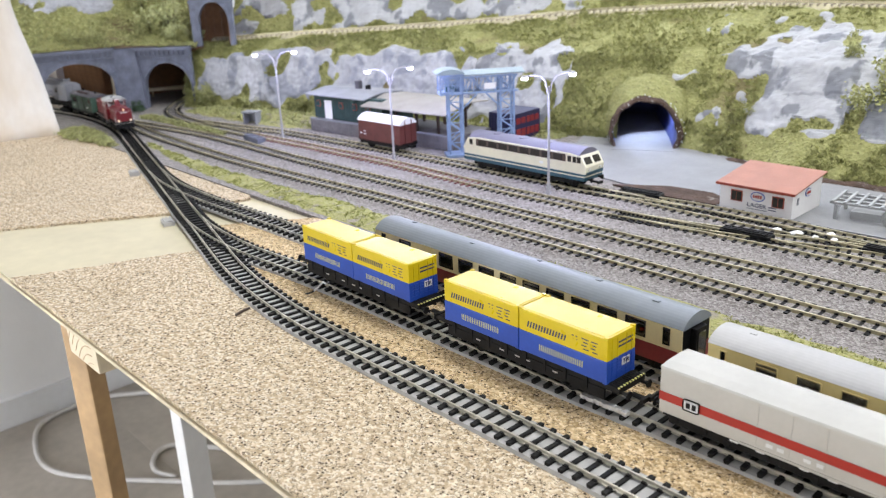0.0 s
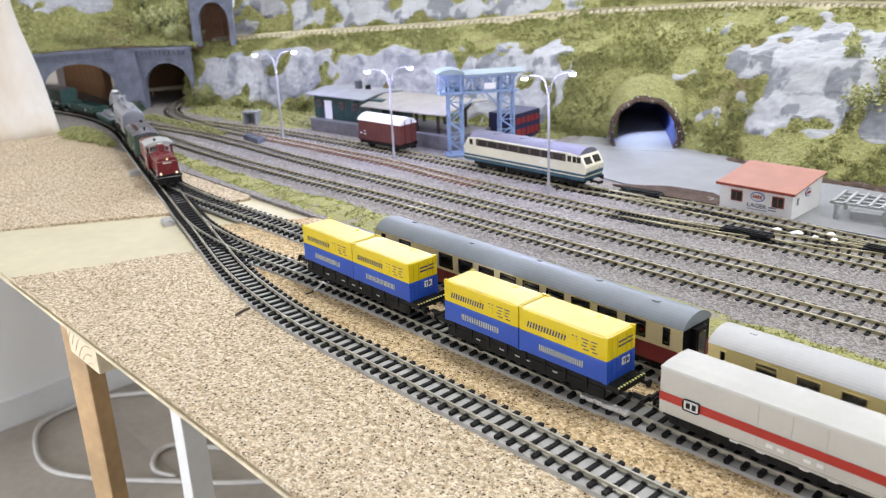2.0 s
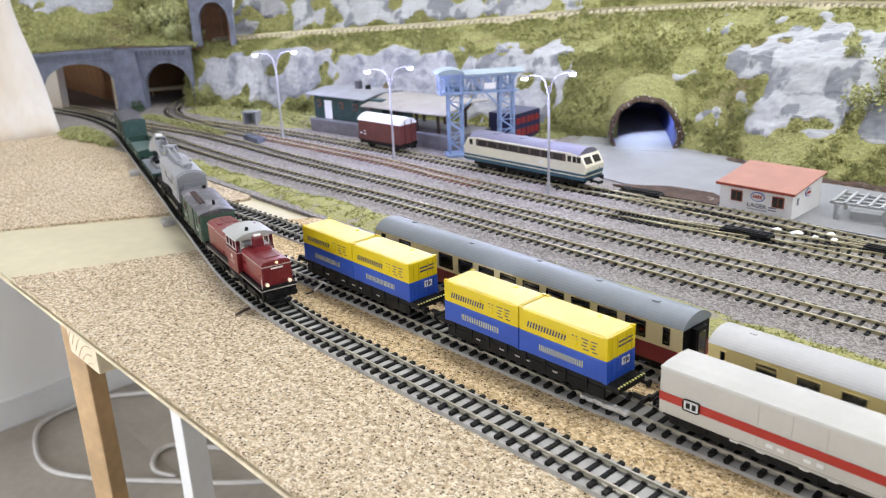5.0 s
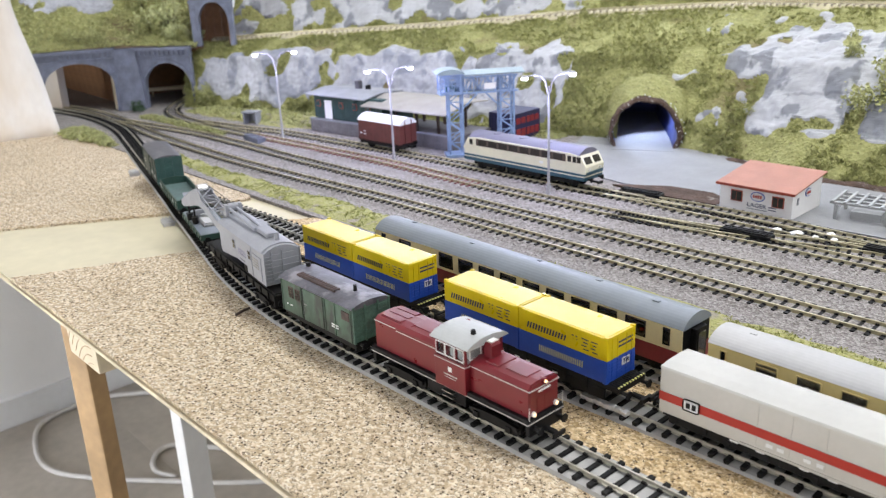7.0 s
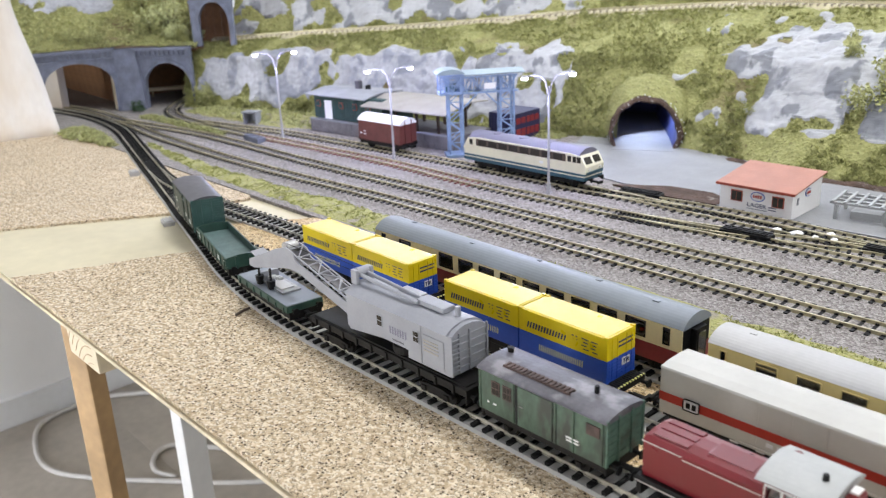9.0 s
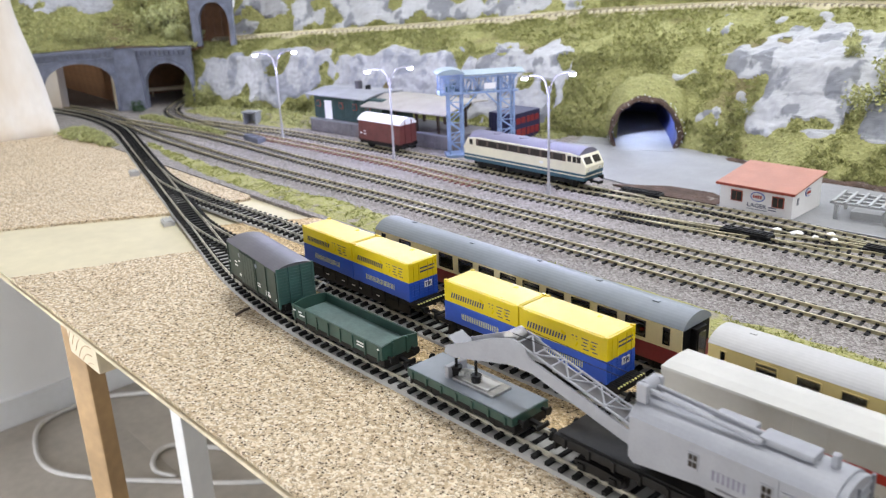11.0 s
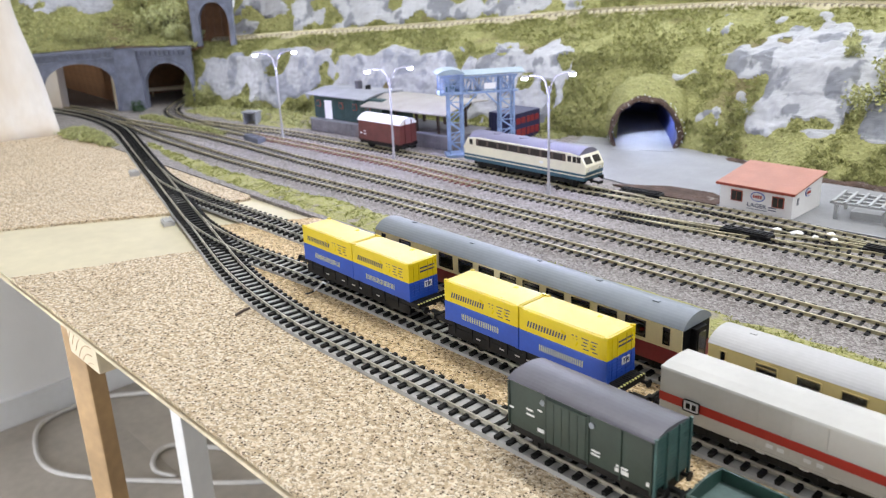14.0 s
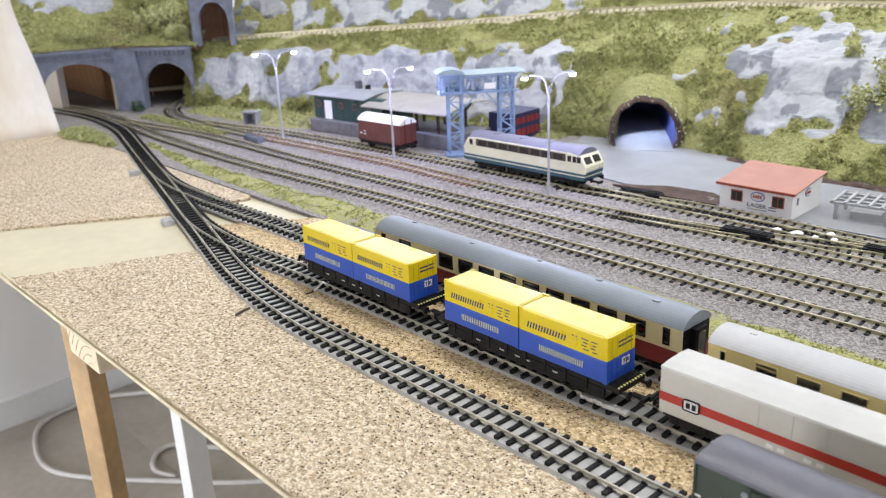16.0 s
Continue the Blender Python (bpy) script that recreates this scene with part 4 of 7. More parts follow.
            b = extrude([(x - 0.0045, top - 0.003), (x + 0.0045, top - 0.003), (x + 0.0018, 0.0035), (x - 0.0018, 0.0035)], "y", y - 0.0006, y + 0.0006)
            add_box(b, x - 0.0017, x + 0.0017, y + min(0, k * 0.0018), y + max(0, k * 0.0018), 0.0040, 0.0072)
            add_box(b, x - 0.0075, x + 0.0075, y + k * 0.0004 - 0.0005, y + k * 0.0004 + 0.0005, 0.0080, 0.0092)
            part("axle_guard", b, M[mat_], t)
    wheels(t, axles)


def bogie(t, x, wheelbase=0.029, r=0.0056, w=0.0118):
    b = part("bogie", box(x - wheelbase * 0.72, x + wheelbase * 0.72, -w + 0.002, w - 0.002, 0.0062, 0.0092), M["dark"], t)
    for k in (-1, 1):
        y = k * w
        f = extrude([(x - wheelbase * 0.75, 0.0085), (x - wheelbase * 0.3, 0.0098), (x + wheelbase * 0.3, 0.0098), (x + wheelbase * 0.75, 0.0085), (x + wheelbase * 0.75, 0.0062), (x + wheelbase * 0.25, 0.0040), (x - wheelbase * 0.25, 0.0040), (x - wheelbase * 0.75, 0.0062)], "y", y - 0.0010, y + 0.0010)
        for d in (-0.5, 0.5):
            add_box(f, x + d * wheelbase - 0.002, x + d * wheelbase + 0.002, y + min(0, k * 0.0022), y + max(0, k * 0.0022), 0.0040, 0.0078, 0.0003)
        part("side_frame", f, M["dark"], b)
    wheels(t, (x - wheelbase / 2, x + wheelbase / 2), r)


def arc_roof(w, z0, rise, n=12, lip=0.0006):
    """Points of a curved roof over a half width w, from eave height z0."""
    pts = [(w * math.sin(a) / math.sin(1.1), z0 + rise * (math.cos(a) - math.cos(1.1)) / (1 - math.cos(1.1))) for a in np.linspace(-1.1, 1.1, n)]
    return pts + [(w - lip, z0 - lip), (-w + lip, z0 - lip)]


def blocks(t, name, x0, z0, y, count, w, h, gap, lean, material):
    """A row of plain leaning bars of the size of printing, on the side that looks to -y."""
    for i in range(count):
        bm = bmesh.new()
        xa = x0 + i * (w + gap)
        vs = [bm.verts.new((x + lean * (z - z0) / h, yy, z)) for yy in (y - 0.00015, y + 0.0002) for x, z in ((xa, z0), (xa + w, z0), (xa + w, z0 + h), (xa, z0 + h))]
        for f in ((0, 1, 2, 3), (7, 6, 5, 4), (0, 4, 5, 1), (1, 5, 6, 2), (2, 6, 7, 3), (3, 7, 4, 0)): bm.faces.new([vs[k] for k in f])
        bmesh.ops.recalc_face_normals(bm, faces=bm.faces)
        part(name, bm, material, t)


def line_bar(t, x0, x1, z0, z1, y, material, name="marking"):
    part(name, box(x0, x1, y - 0.00015, y + 0.0002, z0, z1), material, t)


def end_bar(t, x, y0, y1, z0, z1, material, name="marking"):
    part(name, box(x - 0.0002, x + 0.00015, y0, y1, z0, z1), material, t)


# -- containers on their wagons
def container(m, label):
    t = thing("freight_container", label, "container", m, "yellow and blue containers on the wagons")
    L, w, h, split = 0.0696, 0.0140, 0.0299, 0.0148
    bm = box(0, L, -w, w, 0.0003, split, 0.0005)
    part("lower_body", bm, M["blue"], t, "blue lower half")
    part("upper_body", box(0.0001, L - 0.0001, -w + 0.0001, w - 0.0001, split, h - 0.0004, 0.0006), M["yellow"], t, "yellow upper half")
    bm = box(0.0016, L - 0.0016, -w + 0.0016, w - 0.0016, h - 0.0008, h - 0.0001, 0.0003)
    part("roof_panel", bm, M["yellow"], t)
    for x in (0.0014, L - 0.0014):
        for y in (-w + 0.0012, w - 0.0012):
            part("corner_casting", box(x - 0.0014, x + 0.0014, y - 0.0012, y + 0.0012, h - 0.0012, h + 0.0003, 0.0003), M["yellow"], t)
            part("corner_casting", box(x - 0.0015, x + 0.0015, y - 0.0013, y + 0.0013, 0, 0.0022, 0.0003), M["blue"], t)
    for k in range(5):
        z = 0.0030 + k * 0.0023
        part("end_rib", box(L - 0.0002, L + 0.0003, -w + 0.0020, -0.0006, z, z + 0.0009), M["blue"], t)
        part("end_rib", box(L - 0.0002, L + 0.0003, 0.0006, w - 0.0020, z, z + 0.0009), M["blue"], t)
    for y in (-0.0045, 0.0045, -0.0095, 0.0095):
        bm = tube((L + 0.0004, y, 0.0015), (L + 0.0004, y, split - 0.0002), 0.00025, sides=6)
        part("locking_bar", bm, M["blue"], t)
        part("locking_bar", tube((L + 0.0003, y, split + 0.0002), (L + 0.0003, y, h - 0.002), 0.00025, sides=6), M["yellow"], t)
    y = -w
    blocks(t, "print_bar", 0.0068, 0.0186, y, 14, 0.0011, 0.0040, 0.0012, 0.0010, M["navy"])
    blocks(t, "print_bar", 0.0171, 0.0052, y, 21, 0.0006, 0.0042, 0.0011, 0.0, M["print_yellow"])
    for r in range(4):
        z = 0.0252 - r * 0.0022
        for c, (a, b) in enumerate(((0.0430, 0.0445), (0.0460, 0.0475), (0.0505, 0.0560), (0.0575, 0.0625))):
            if r > 1 and c < 2: continue
            line_bar(t, a + 0.0012 * (r % 2), b - 0.0008 * (r % 3), z - 0.0012, z - 0.0005, y + 0.00012, M["navy"])
    for r in range(2):
        end_bar(t, L, -0.003, 0.011, 0.0235 - r * 0.0028, 0.0246 - r * 0.0028, M["navy"])
    part("plate", box(L, L + 0.0004, 0.0005, 0.0078, 0.0078, 0.0128), M["print_white"], t, "small white plate")
    lettering("plate_lettering", "TIR", 0.0042, M["navy"], t, Matrix.Translation((L + 0.0005, 0.0041, 0.0102)) @ FRONT)
    return t


def container_wagon(m):
    t = thing("flat_wagon", "black container flat wagon on the siding", "wagon", m, "container wagons")
    L = 0.1399
    c = L / 2
    f = part("frame", box(-0.0085, L + 0.0085, -0.0130, 0.0130, 0.0128, 0.0164, 0.0004), M["black"], t)
    for k in (-1, 1):
        # side sill, drawn deeper so its black stands in for shade underneath
        bm = box(0.002, L - 0.002, k * 0.0125 - 0.0008, k * 0.0125 + 0.0008, 0.0055, 0.0128)
        for i in range(8):
            add_box(bm, 0.008 + i * 0.0165, 0.010 + i * 0.0165, k * 0.0133 - 0.0006, k * 0.0133 + 0.0006, 0.0085, 0.0162)
        part("side_sill", bm, M["black"], t)
    for x in (-0.0085, L + 0.0005):
        for i in range(11):
            part("step_tread", box(x + 0.0005, x + 0.0075, -0.0120 + i * 0.0023, -0.0108 + i * 0.0023, 0.0164, 0.0169), M["dark"], t)
    for x in (0.0300, 0.0520, 0.0660, 0.0750, 0.098):
        line_bar(t, x, x + 0.004, 0.0102, 0.0111, -0.0134, M["thin_trim"])
    s = part("hazard_strip", box(L + 0.0072, L + 0.0084, -0.0128, 0.0128, 0.0164, 0.0170), M["print_yellow"], t, "yellow-black edge strip")
    for i in range(9):
        part("hazard_mark", box(L + 0.00715, L + 0.00845, -0.0120 + i * 0.0028, -0.0108 + i * 0.0028, 0.01640, 0.01715), M["black"], s)
    for x in (0.030, L - 0.030):
        underframe_axle(t, x)
    for x in (-0.0085, L + 0.0085):
        sgn = 1 if x > 0 else -1
        for k in (-1, 1):
            b = part("buffer", tube((x, k * 0.0100, 0.0130), (x + sgn * 0.0045, k * 0.0100, 0.0130), 0.0012), M["dark"], t)
            part("buffer_head", tube((x + sgn * 0.0045, k * 0.0100, 0.0130), (x + sgn * 0.0053, k * 0.0100, 0.0130), 0.0027, sides=12), M["black"], b)
        bm = box(min(x, x + sgn * 0.011), max(x, x + sgn * 0.011), -0.0014, 0.0014, 0.0072, 0.0094)
        add_box(bm, min(x + sgn * 0.009, x + sgn * 0.011), max(x + sgn * 0.009, x + sgn * 0.011), -0.005, 0.005, 0.0070, 0.0100)
        part("coupler", bm, M["black"], t)
    return t


def underframe_axle(t, x):
    for k in (-1, 1):
        y = k * 0.0113
        b = extrude([(x - 0.0055, 0.0128), (x + 0.0055, 0.0128), (x + 0.0020, 0.0035), (x - 0.0020, 0.0035)], "y", y - 0.0007, y + 0.0007)
        add_box(b, x - 0.0018, x + 0.0018, y + min(0, k * 0.002), y + max(0, k * 0.002), 0.0040, 0.0074)
        add_box(b, x - 0.0085, x + 0.0085, y + k * 0.0004 - 0.0005, y + k * 0.0004 + 0.0005, 0.0084, 0.0098)
        part("axle_guard", b, M["black"], t)
    wheels(t, (x,))


for x, y, turn in ((0.0, 0.0, 0.0), (-0.1805, 0.0041, -0.72)):
    m = pose(x, y, RAIL_Z, 0, 0, turn)
    container_wagon(m)
    for k in (0, 1):
        container(m @ Matrix.Translation((k * 0.0703, 0, 0.0165)), "yellow over blue freight container on a flat wagon")


# -- off-white sliding wall wagon with a red stripe
def white_wagon(m):
    t = thing("covered_wagon", "off-white covered wagon with a red side stripe", "wagon", m)
    L, w = 0.262, 0.0143
    part("body", box(0, L, -w, w, 0.0100, 0.0378, 0.0008), M["white_wagon"], t)
    prof = [(-w - 0.0001, 0.0377), (-w + 0.0004, 0.0386), (-0.006, 0.0394), (0.006, 0.0394), (w - 0.0004, 0.0386), (w + 0.0001, 0.0377)]
    part("roof", extrude(prof, "x", -0.0001, L + 0.0001), M["white_top"], t, "smooth off-white roof")
    s = part("stripe", box(0.0001, L - 0.0001, -w - 0.0004, -w + 0.0005, 0.0180, 0.0232), M["stripe"], t, "red stripe")
    part("stripe", box(-0.0003, 0.0005, -w + 0.0006, w - 0.0006, 0.0180, 0.0232), M["stripe"], t)
    for x in (0.058, 0.076, 0.094, 0.122, 0.168):
        part("door_edge", box(x, x + 0.0007, -w - 0.00025, -w + 0.0004, 0.0112, 0.0368), M["white_wagon"], t)
    part("door_rail", box(0.05, 0.2, -w - 0.0008, -w + 0.0004, 0.0100, 0.0112), M["white_wagon"], t)
    for x in (0.0640, 0.0700, 0.0840, 0.0905, 0.1320):
        line_bar(t, x, x + 0.0038, 0.0138, 0.0160, -w - 0.0001, M["print_white"])
    b = part("badge", box(0.0155, 0.0255, -w - 0.0008, -w, 0.0172, 0.0240, 0.0015), M["black"], t, "white badge with black rim")
    part("badge_field", box(0.0161, 0.0249, -w - 0.0011, -w - 0.0004, 0.0178, 0.0234, 0.0008), M["print_white"], b)
    for x in (0.0176, 0.0212):
        part("badge_bar", box(x, x + 0.0024, -w - 0.0013, -w - 0.0008, 0.0189, 0.0223), M["black"], b)
    bm = box(0.002, L - 0.002, -w + 0.0015, w - 0.0015, 0.0080, 0.0100)
    # added black skirts, in place of the deep shade below the wagon
    for k in (-1, 1): add_box(bm, 0.006, L - 0.006, k * 0.0122 - 0.0006, k * 0.0122 + 0.0006, 0.0040, 0.0080)
    for i in range(14):
        add_box(bm, 0.01 + i * 0.018, 0.012 + i * 0.018, -w + 0.0006, -w + 0.002, 0.0062, 0.0100)
    part("underframe", bm, M["black"], t)
    for x in (0.0440, 0.0585, 0.082, 0.0965):
        line_bar(t, x, x + 0.005, 0.0086, 0.0096, -w + 0.0004, M["print_white"])
    for x in (0.042, 0.090, L - 0.04):
        underframe_axle(t, x)
    for k in (-1, 1):
        bb = part("buffer", tube((0, k * 0.01, 0.0122), (-0.0045, k * 0.01, 0.0122), 0.0012), M["dark"], t)
        part("buffer_head", tube((-0.0045, k * 0.01, 0.0122), (-0.0053, k * 0.01, 0.0122), 0.0027, sides=12), M["black"], bb)
    bm = box(-0.012, 0.002, -0.0014, 0.0014, 0.0072, 0.0094)
    add_box(bm, -0.013, -0.011, -0.005, 0.005, 0.0070, 0.0100)
    part("coupler", bm, M["black"], t)
    p_ = part("end_platform", box(-0.0035, 0.0, -0.012, 0.012, 0.0098, 0.0104), M["dark"], t)
    return t


white_wagon(pose(0.1720, 0.0065, RAIL_Z, 0, 0, 1.0))


# -- coaches
def coach(m, L, label, body, lower, roof, windows, z_split, eave, rise, w=0.0160, vents=(), wz0=0.0232, wz1=0.0347, end="black"):
    t = thing("railway_coach", label, "coach", m)
    z0 = 0.0090
    bm = bmesh.new()
    spans = sorted(windows)
    edges = [0.0] + [e for s in spans for e in s] + [L]
    for y0, y1 in ((-w, -w + 0.0009), (w - 0.0009, w)):
        add_box(bm, 0, L, y0, y1, z_split, wz0)
        add_box(bm, 0, L, y0, y1, wz1, eave)
        for a, b in zip(edges[::2], edges[1::2]):
            add_box(bm, a, b, y0, y1, wz0, wz1)
    part("body_side", bm, M[body], t)
    for x0, x1 in ((0, 0.0009), (L - 0.0009, L)):
        part("end_panel", box(x0, x1, -w + 0.0009, -0.0055, z_split, eave), M[end], t)
        part("end_panel", box(x0, x1, 0.0055, w - 0.0009, z_split, eave), M[end], t)
        part("end_panel", box(x0, x1, -0.0055, 0.0055, 0.031, eave), M[end], t)
    part("lower_panel", box(-0.0001, L + 0.0001, -w - 0.0001, w + 0.0001, z0, z_split, 0.0003), M[lower], t)
    part("interior", box(0.004, L - 0.004, -w + 0.004, w - 0.004, z_split, z_split + 0.003), M["compartment"], t)
    part("partition", box(0.012, L - 0.012, 0.002, 0.0028, z_split + 0.003, eave - 0.001), M["compartment"], t)
    prof = arc_roof(w + 0.0003, eave, rise, 16)
    part("roof", extrude(prof, "x", -0.0006, L + 0.0006), M[roof], t, smooth=False)
    for n_, (a, b) in enumerate(spans):
        for k in (-1, 1):
            y = k * (w - 0.0004)
            g = part("window", box(a, b, y - 0.0001, y + 0.0001, wz0, wz1), M["glass"], t)
            g.visible_shadow = False
            fr = bmesh.new()
            for q in ((a, b, wz0, wz0 + 0.0006), (a, b, wz1 - 0.0006, wz1), (a, a + 0.0006, wz0 + 0.0006, wz1 - 0.0006), (b - 0.0006, b, wz0 + 0.0006, wz1 - 0.0006), (a, b, wz1 - 0.0030, wz1 - 0.0026))[:5 if body == "cream" or n_ in (1, 4, 7) else 4]:
                add_box(fr, q[0], q[1], k * w - 0.0005 + 0.0002 * k, k * w + 0.0005 - 0.0002 * k + 0.0002 * k, q[2], q[3])
            part("window_frame", fr, M["window_dark" if body == "cream" else "pale_yellow"], g)
    for x, y, sz in vents:
        part("roof_vent", box(x - sz, x + sz, y - 0.0012, y + 0.0012, eave + rise * 0.75, eave + rise + 0.0006, 0.0004), M[roof], t)
    for x in (0, L):
        s = 1 if x else -1
        g = part("gangway", box(min(x, x + s * 0.004), max(x, x + s * 0.004), -0.0062, 0.0062, 0.0110, 0.0345, 0.0006), M["black"], t, "black gangway bellows")
        part("doorway", box(min(x + s * 0.0041, x + s * 0.0045), max(x + s * 0.0041, x + s * 0.0045), -0.0040, 0.0040, 0.0130, 0.0320), M["window_dark"], g)
    bm = box(L * 0.3, L * 0.7, -0.009, 0.009, 0.0035, 0.0092, 0.0005)
    for i in range(5):
        add_box(bm, L * 0.32 + i * 0.02, L * 0.32 + i * 0.02 + 0.014, -0.0128, -0.009, 0.0035, 0.0090, 0.0004)
    part("underframe", bm, M["black"], t)
    for x in (0.038, L - 0.038): bogie(t, x)
    return t


wins = [(0.036 + i * 0.0225, 0.036 + i * 0.0225 + 0.0155) for i in range(11)] + [(0.2895, 0.2945)]
wins = [(0.0085, 0.0135), (0.0320, 0.0460)] + [(a, b) for a, b in wins if 0.075 < a < 0.268 or a > 0.285]
c1 = coach(pose(-0.1495, 0.0600, RAIL_Z, 0, 0, -0.1), 0.303, "cream and wine red express coach with grey roof", "cream", "wine", "coach_roof", wins, 0.0205, 0.0362, 0.0078, vents=[(0.03, 0.003, 0.002), (0.105, -0.002, 0.002), (0.17, 0.003, 0.0018), (0.226, 0.001, 0.0022), (0.275, -0.003, 0.0025)])
for a, b in ((0.246, 0.252), (0.256, 0.266)):
    line_bar(c1, a, b, 0.0140, 0.0166, -0.0161, M["print_white"])
bm = box(0.2680, 0.2705, -0.010, -0.0075, 0.0195, 0.0255, 0.0005)
part("seat", bm, M["stripe"], c1, "red seat seen through the window")
wins = [(0.0075, 0.0120), (0.0300, 0.0440), (0.0545, 0.0690), (0.0795, 0.0940), (0.1045, 0.119), (0.1295, 0.144), (0.1545, 0.169), (0.1795, 0.194), (0.2045, 0.219), (0.2295, 0.244), (0.262, 0.2665)]
coach(pose(0.1715, 0.0590, RAIL_Z, 0, 0, 0.3), 0.276, "pale yellow coach with silver roof", "pale_yellow", "pale_yellow", "silver_roof", wins, 0.0150, 0.0345, 0.0064, w=0.0155, vents=[(0.02, 0, 0.002)], wz0=0.0205, wz1=0.0322, end="pale_yellow")


# ---- the moving goods train ----
def diesel_loco():
    t = thing("shunting_locomotive", "dark red diesel locomotive with pale grey cab roof", "locomotive")
    w = 0.0122
    part("footplate", box(-0.0690, 0.0690, -0.0150, 0.0150, 0.0150, 0.0182, 0.0004), M["black"], t)
    def hood(x0, x1, h, name):
        prof = [(-w, 0.0182), (-w, h - 0.0022), (-w + 0.0022, h), (-0.004, h + 0.0009), (0.004, h + 0.0009), (w - 0.0022, h), (w, h - 0.0022), (w, 0.0182)]
        bm = extrude(prof, "x", x0, x1)
        bmesh.ops.bevel(bm, geom=[e for e in bm.edges if abs(e.verts[0].co.x - e.verts[1].co.x) < 1e-6], offset=0.0008, segments=2, affect="EDGES")
        return part(name, bm, M["loco_red"], t)
    f = hood(0.0205, 0.0675, 0.0378, "front_hood")
    r = hood(-0.0675, -0.0030, 0.0396, "rear_hood")
    for x0, x1, y0, y1 in ((0.044, 0.060, -0.006, 0.006), (0.030, 0.040, -0.0075, 0.0075)):
        part("hood_panel", box(x0, x1, y0, y1, 0.0380, 0.0391, 0.0003), M["loco_red"], f)
    for y in (-0.0065, 0.0, 0.0065):
        part("hood_panel", box(-0.064, -0.045, y - 0.0022, y + 0.0022, 0.0399, 0.0409, 0.0003), M["loco_red"], r)
    part("hood_panel", box(-0.036, -0.014, -0.006, 0.006, 0.0399, 0.0408, 0.0003), M["loco_red"], r)
    for k in (-1, 1):
        y = k * w
        bm = box(0.0208, 0.0678, y - 0.0003, y + 0.0003, 0.0342, 0.0347)
        part("trim_line", bm, M["thin_trim"], t)
        part("trim_line", box(-0.0678, -0.0462, y - 0.0003, y + 0.0003, 0.0366, 0.0371), M["thin_trim"], t)
        part("trim_line", box(-0.0456, -0.0045, y - 0.0003, y + 0.0003, 0.0352, 0.0357), M["thin_trim"], t)
        part("footplate_line", box(-0.0690, 0.0690, k * 0.0150 - 0.0003, k * 0.0150 + 0.0003, 0.0152, 0.0158), M["thin_trim"], t)
    part("trim_line", box(0.0672, 0.0679, -w, w, 0.0342, 0.0347), M["thin_trim"], t)
    part("footplate_line", box(0.0688, 0.0693, -0.0150, 0.0150, 0.0154, 0.0160), M["thin_trim"], t)
    # cab with windows
    cw, x0, x1 = 0.0163, -0.0048, 0.0212
    c = part("cab", box(x0, x1, -cw, cw, 0.0160, 0.0352, 0.0004), M["loco_red"], t)
    bm = bmesh.new()
    for x in (x0 + 0.0008, x0 + 0.0090, x0 + 0.0175, x1 - 0.0008):
        for k in (-1, 1):
            add_box(bm, x - 0.0008, x + 0.0008, k * (cw - 0.0014) - 0.0007, k * (cw - 0.0014) + 0.0007, 0.0352, 0.0462)
    for x in (x0 + 0.0008, x1 - 0.0008):
        for y in (0.0,):
            add_box(bm, x - 0.0006, x + 0.0006, y - 0.001, y + 0.001, 0.0352, 0.0462)
    add_box(bm, x0, x1, -cw + 0.0006, -cw + 0.0022, 0.0448, 0.0466)
    add_box(bm, x0, x1, cw - 0.0022, cw - 0.0006, 0.0448, 0.0466)
    part("window_post", bm, M["loco_red"], c)
    for x in (x1 + 0.0001, x0 - 0.0001):
        for y in (-0.0074, 0.0074):
            fr = bmesh.new()
            for q in ((y - 0.0050, y + 0.0050, 0.0374, 0.0382), (y - 0.0050, y + 0.0050, 0.0442, 0.0450), (y - 0.0050, y - 0.0042, 0.0382, 0.0442), (y + 0.0042, y + 0.0050, 0.0382, 0.0442)):
                add_box(fr, x - 0.0003, x + 0.0003, *q)
            part("window_frame", fr, M["loco_white"], c)
    for i in range(3):
        a = x0 + 0.0010 + i * 0.0080
        for k in (-1, 1):
            fr = bmesh.new()
            for q in ((a, a + 0.0078, 0.0366, 0.0371), (a, a + 0.0078, 0.0441, 0.0446), (a, a + 0.0004, 0.0371, 0.0441), (a + 0.0074, a + 0.0078, 0.0371, 0.0441)):
                add_box(fr, q[0], q[1], k * (cw - 0.0006) - 0.0003, k * (cw - 0.0006) + 0.0003, q[2], q[3])
            part("window_frame", fr, M["loco_white"], c)
    part("cab_glass", box(x0 + 0.0012, x1 - 0.0012, -cw + 0.0018, cw - 0.0018, 0.0352, 0.0462), M["glass"], c).visible_shadow = False
    part("control_desk", box(0.004, 0.014, -0.008, 0.008, 0.0352, 0.0400), M["cab_roof"], c)
    part("trim_line", box(x0 - 0.0002, x1 + 0.0002, -cw - 0.0003, cw + 0.0003, 0.0338, 0.0343), M["thin_trim"], c)
    part("cab_roof", extrude(arc_roof(cw + 0.0010, 0.0464, 0.0044, 14), "x", x0 - 0.0030, x1 + 0.0034), M["cab_roof"], t, "pale grey curved cab roof")
    part("roof_horn", tube((0.0165, -0.004, 0.0500), (0.0165, -0.004, 0.0532), 0.0017, 0.0013), M["dark"], t)
    part("roof_vent", tube((-0.001, 0.008, 0.0480), (-0.001, 0.008, 0.0500), 0.0026, 0.0020, sides=12), M["loco_red"], t)
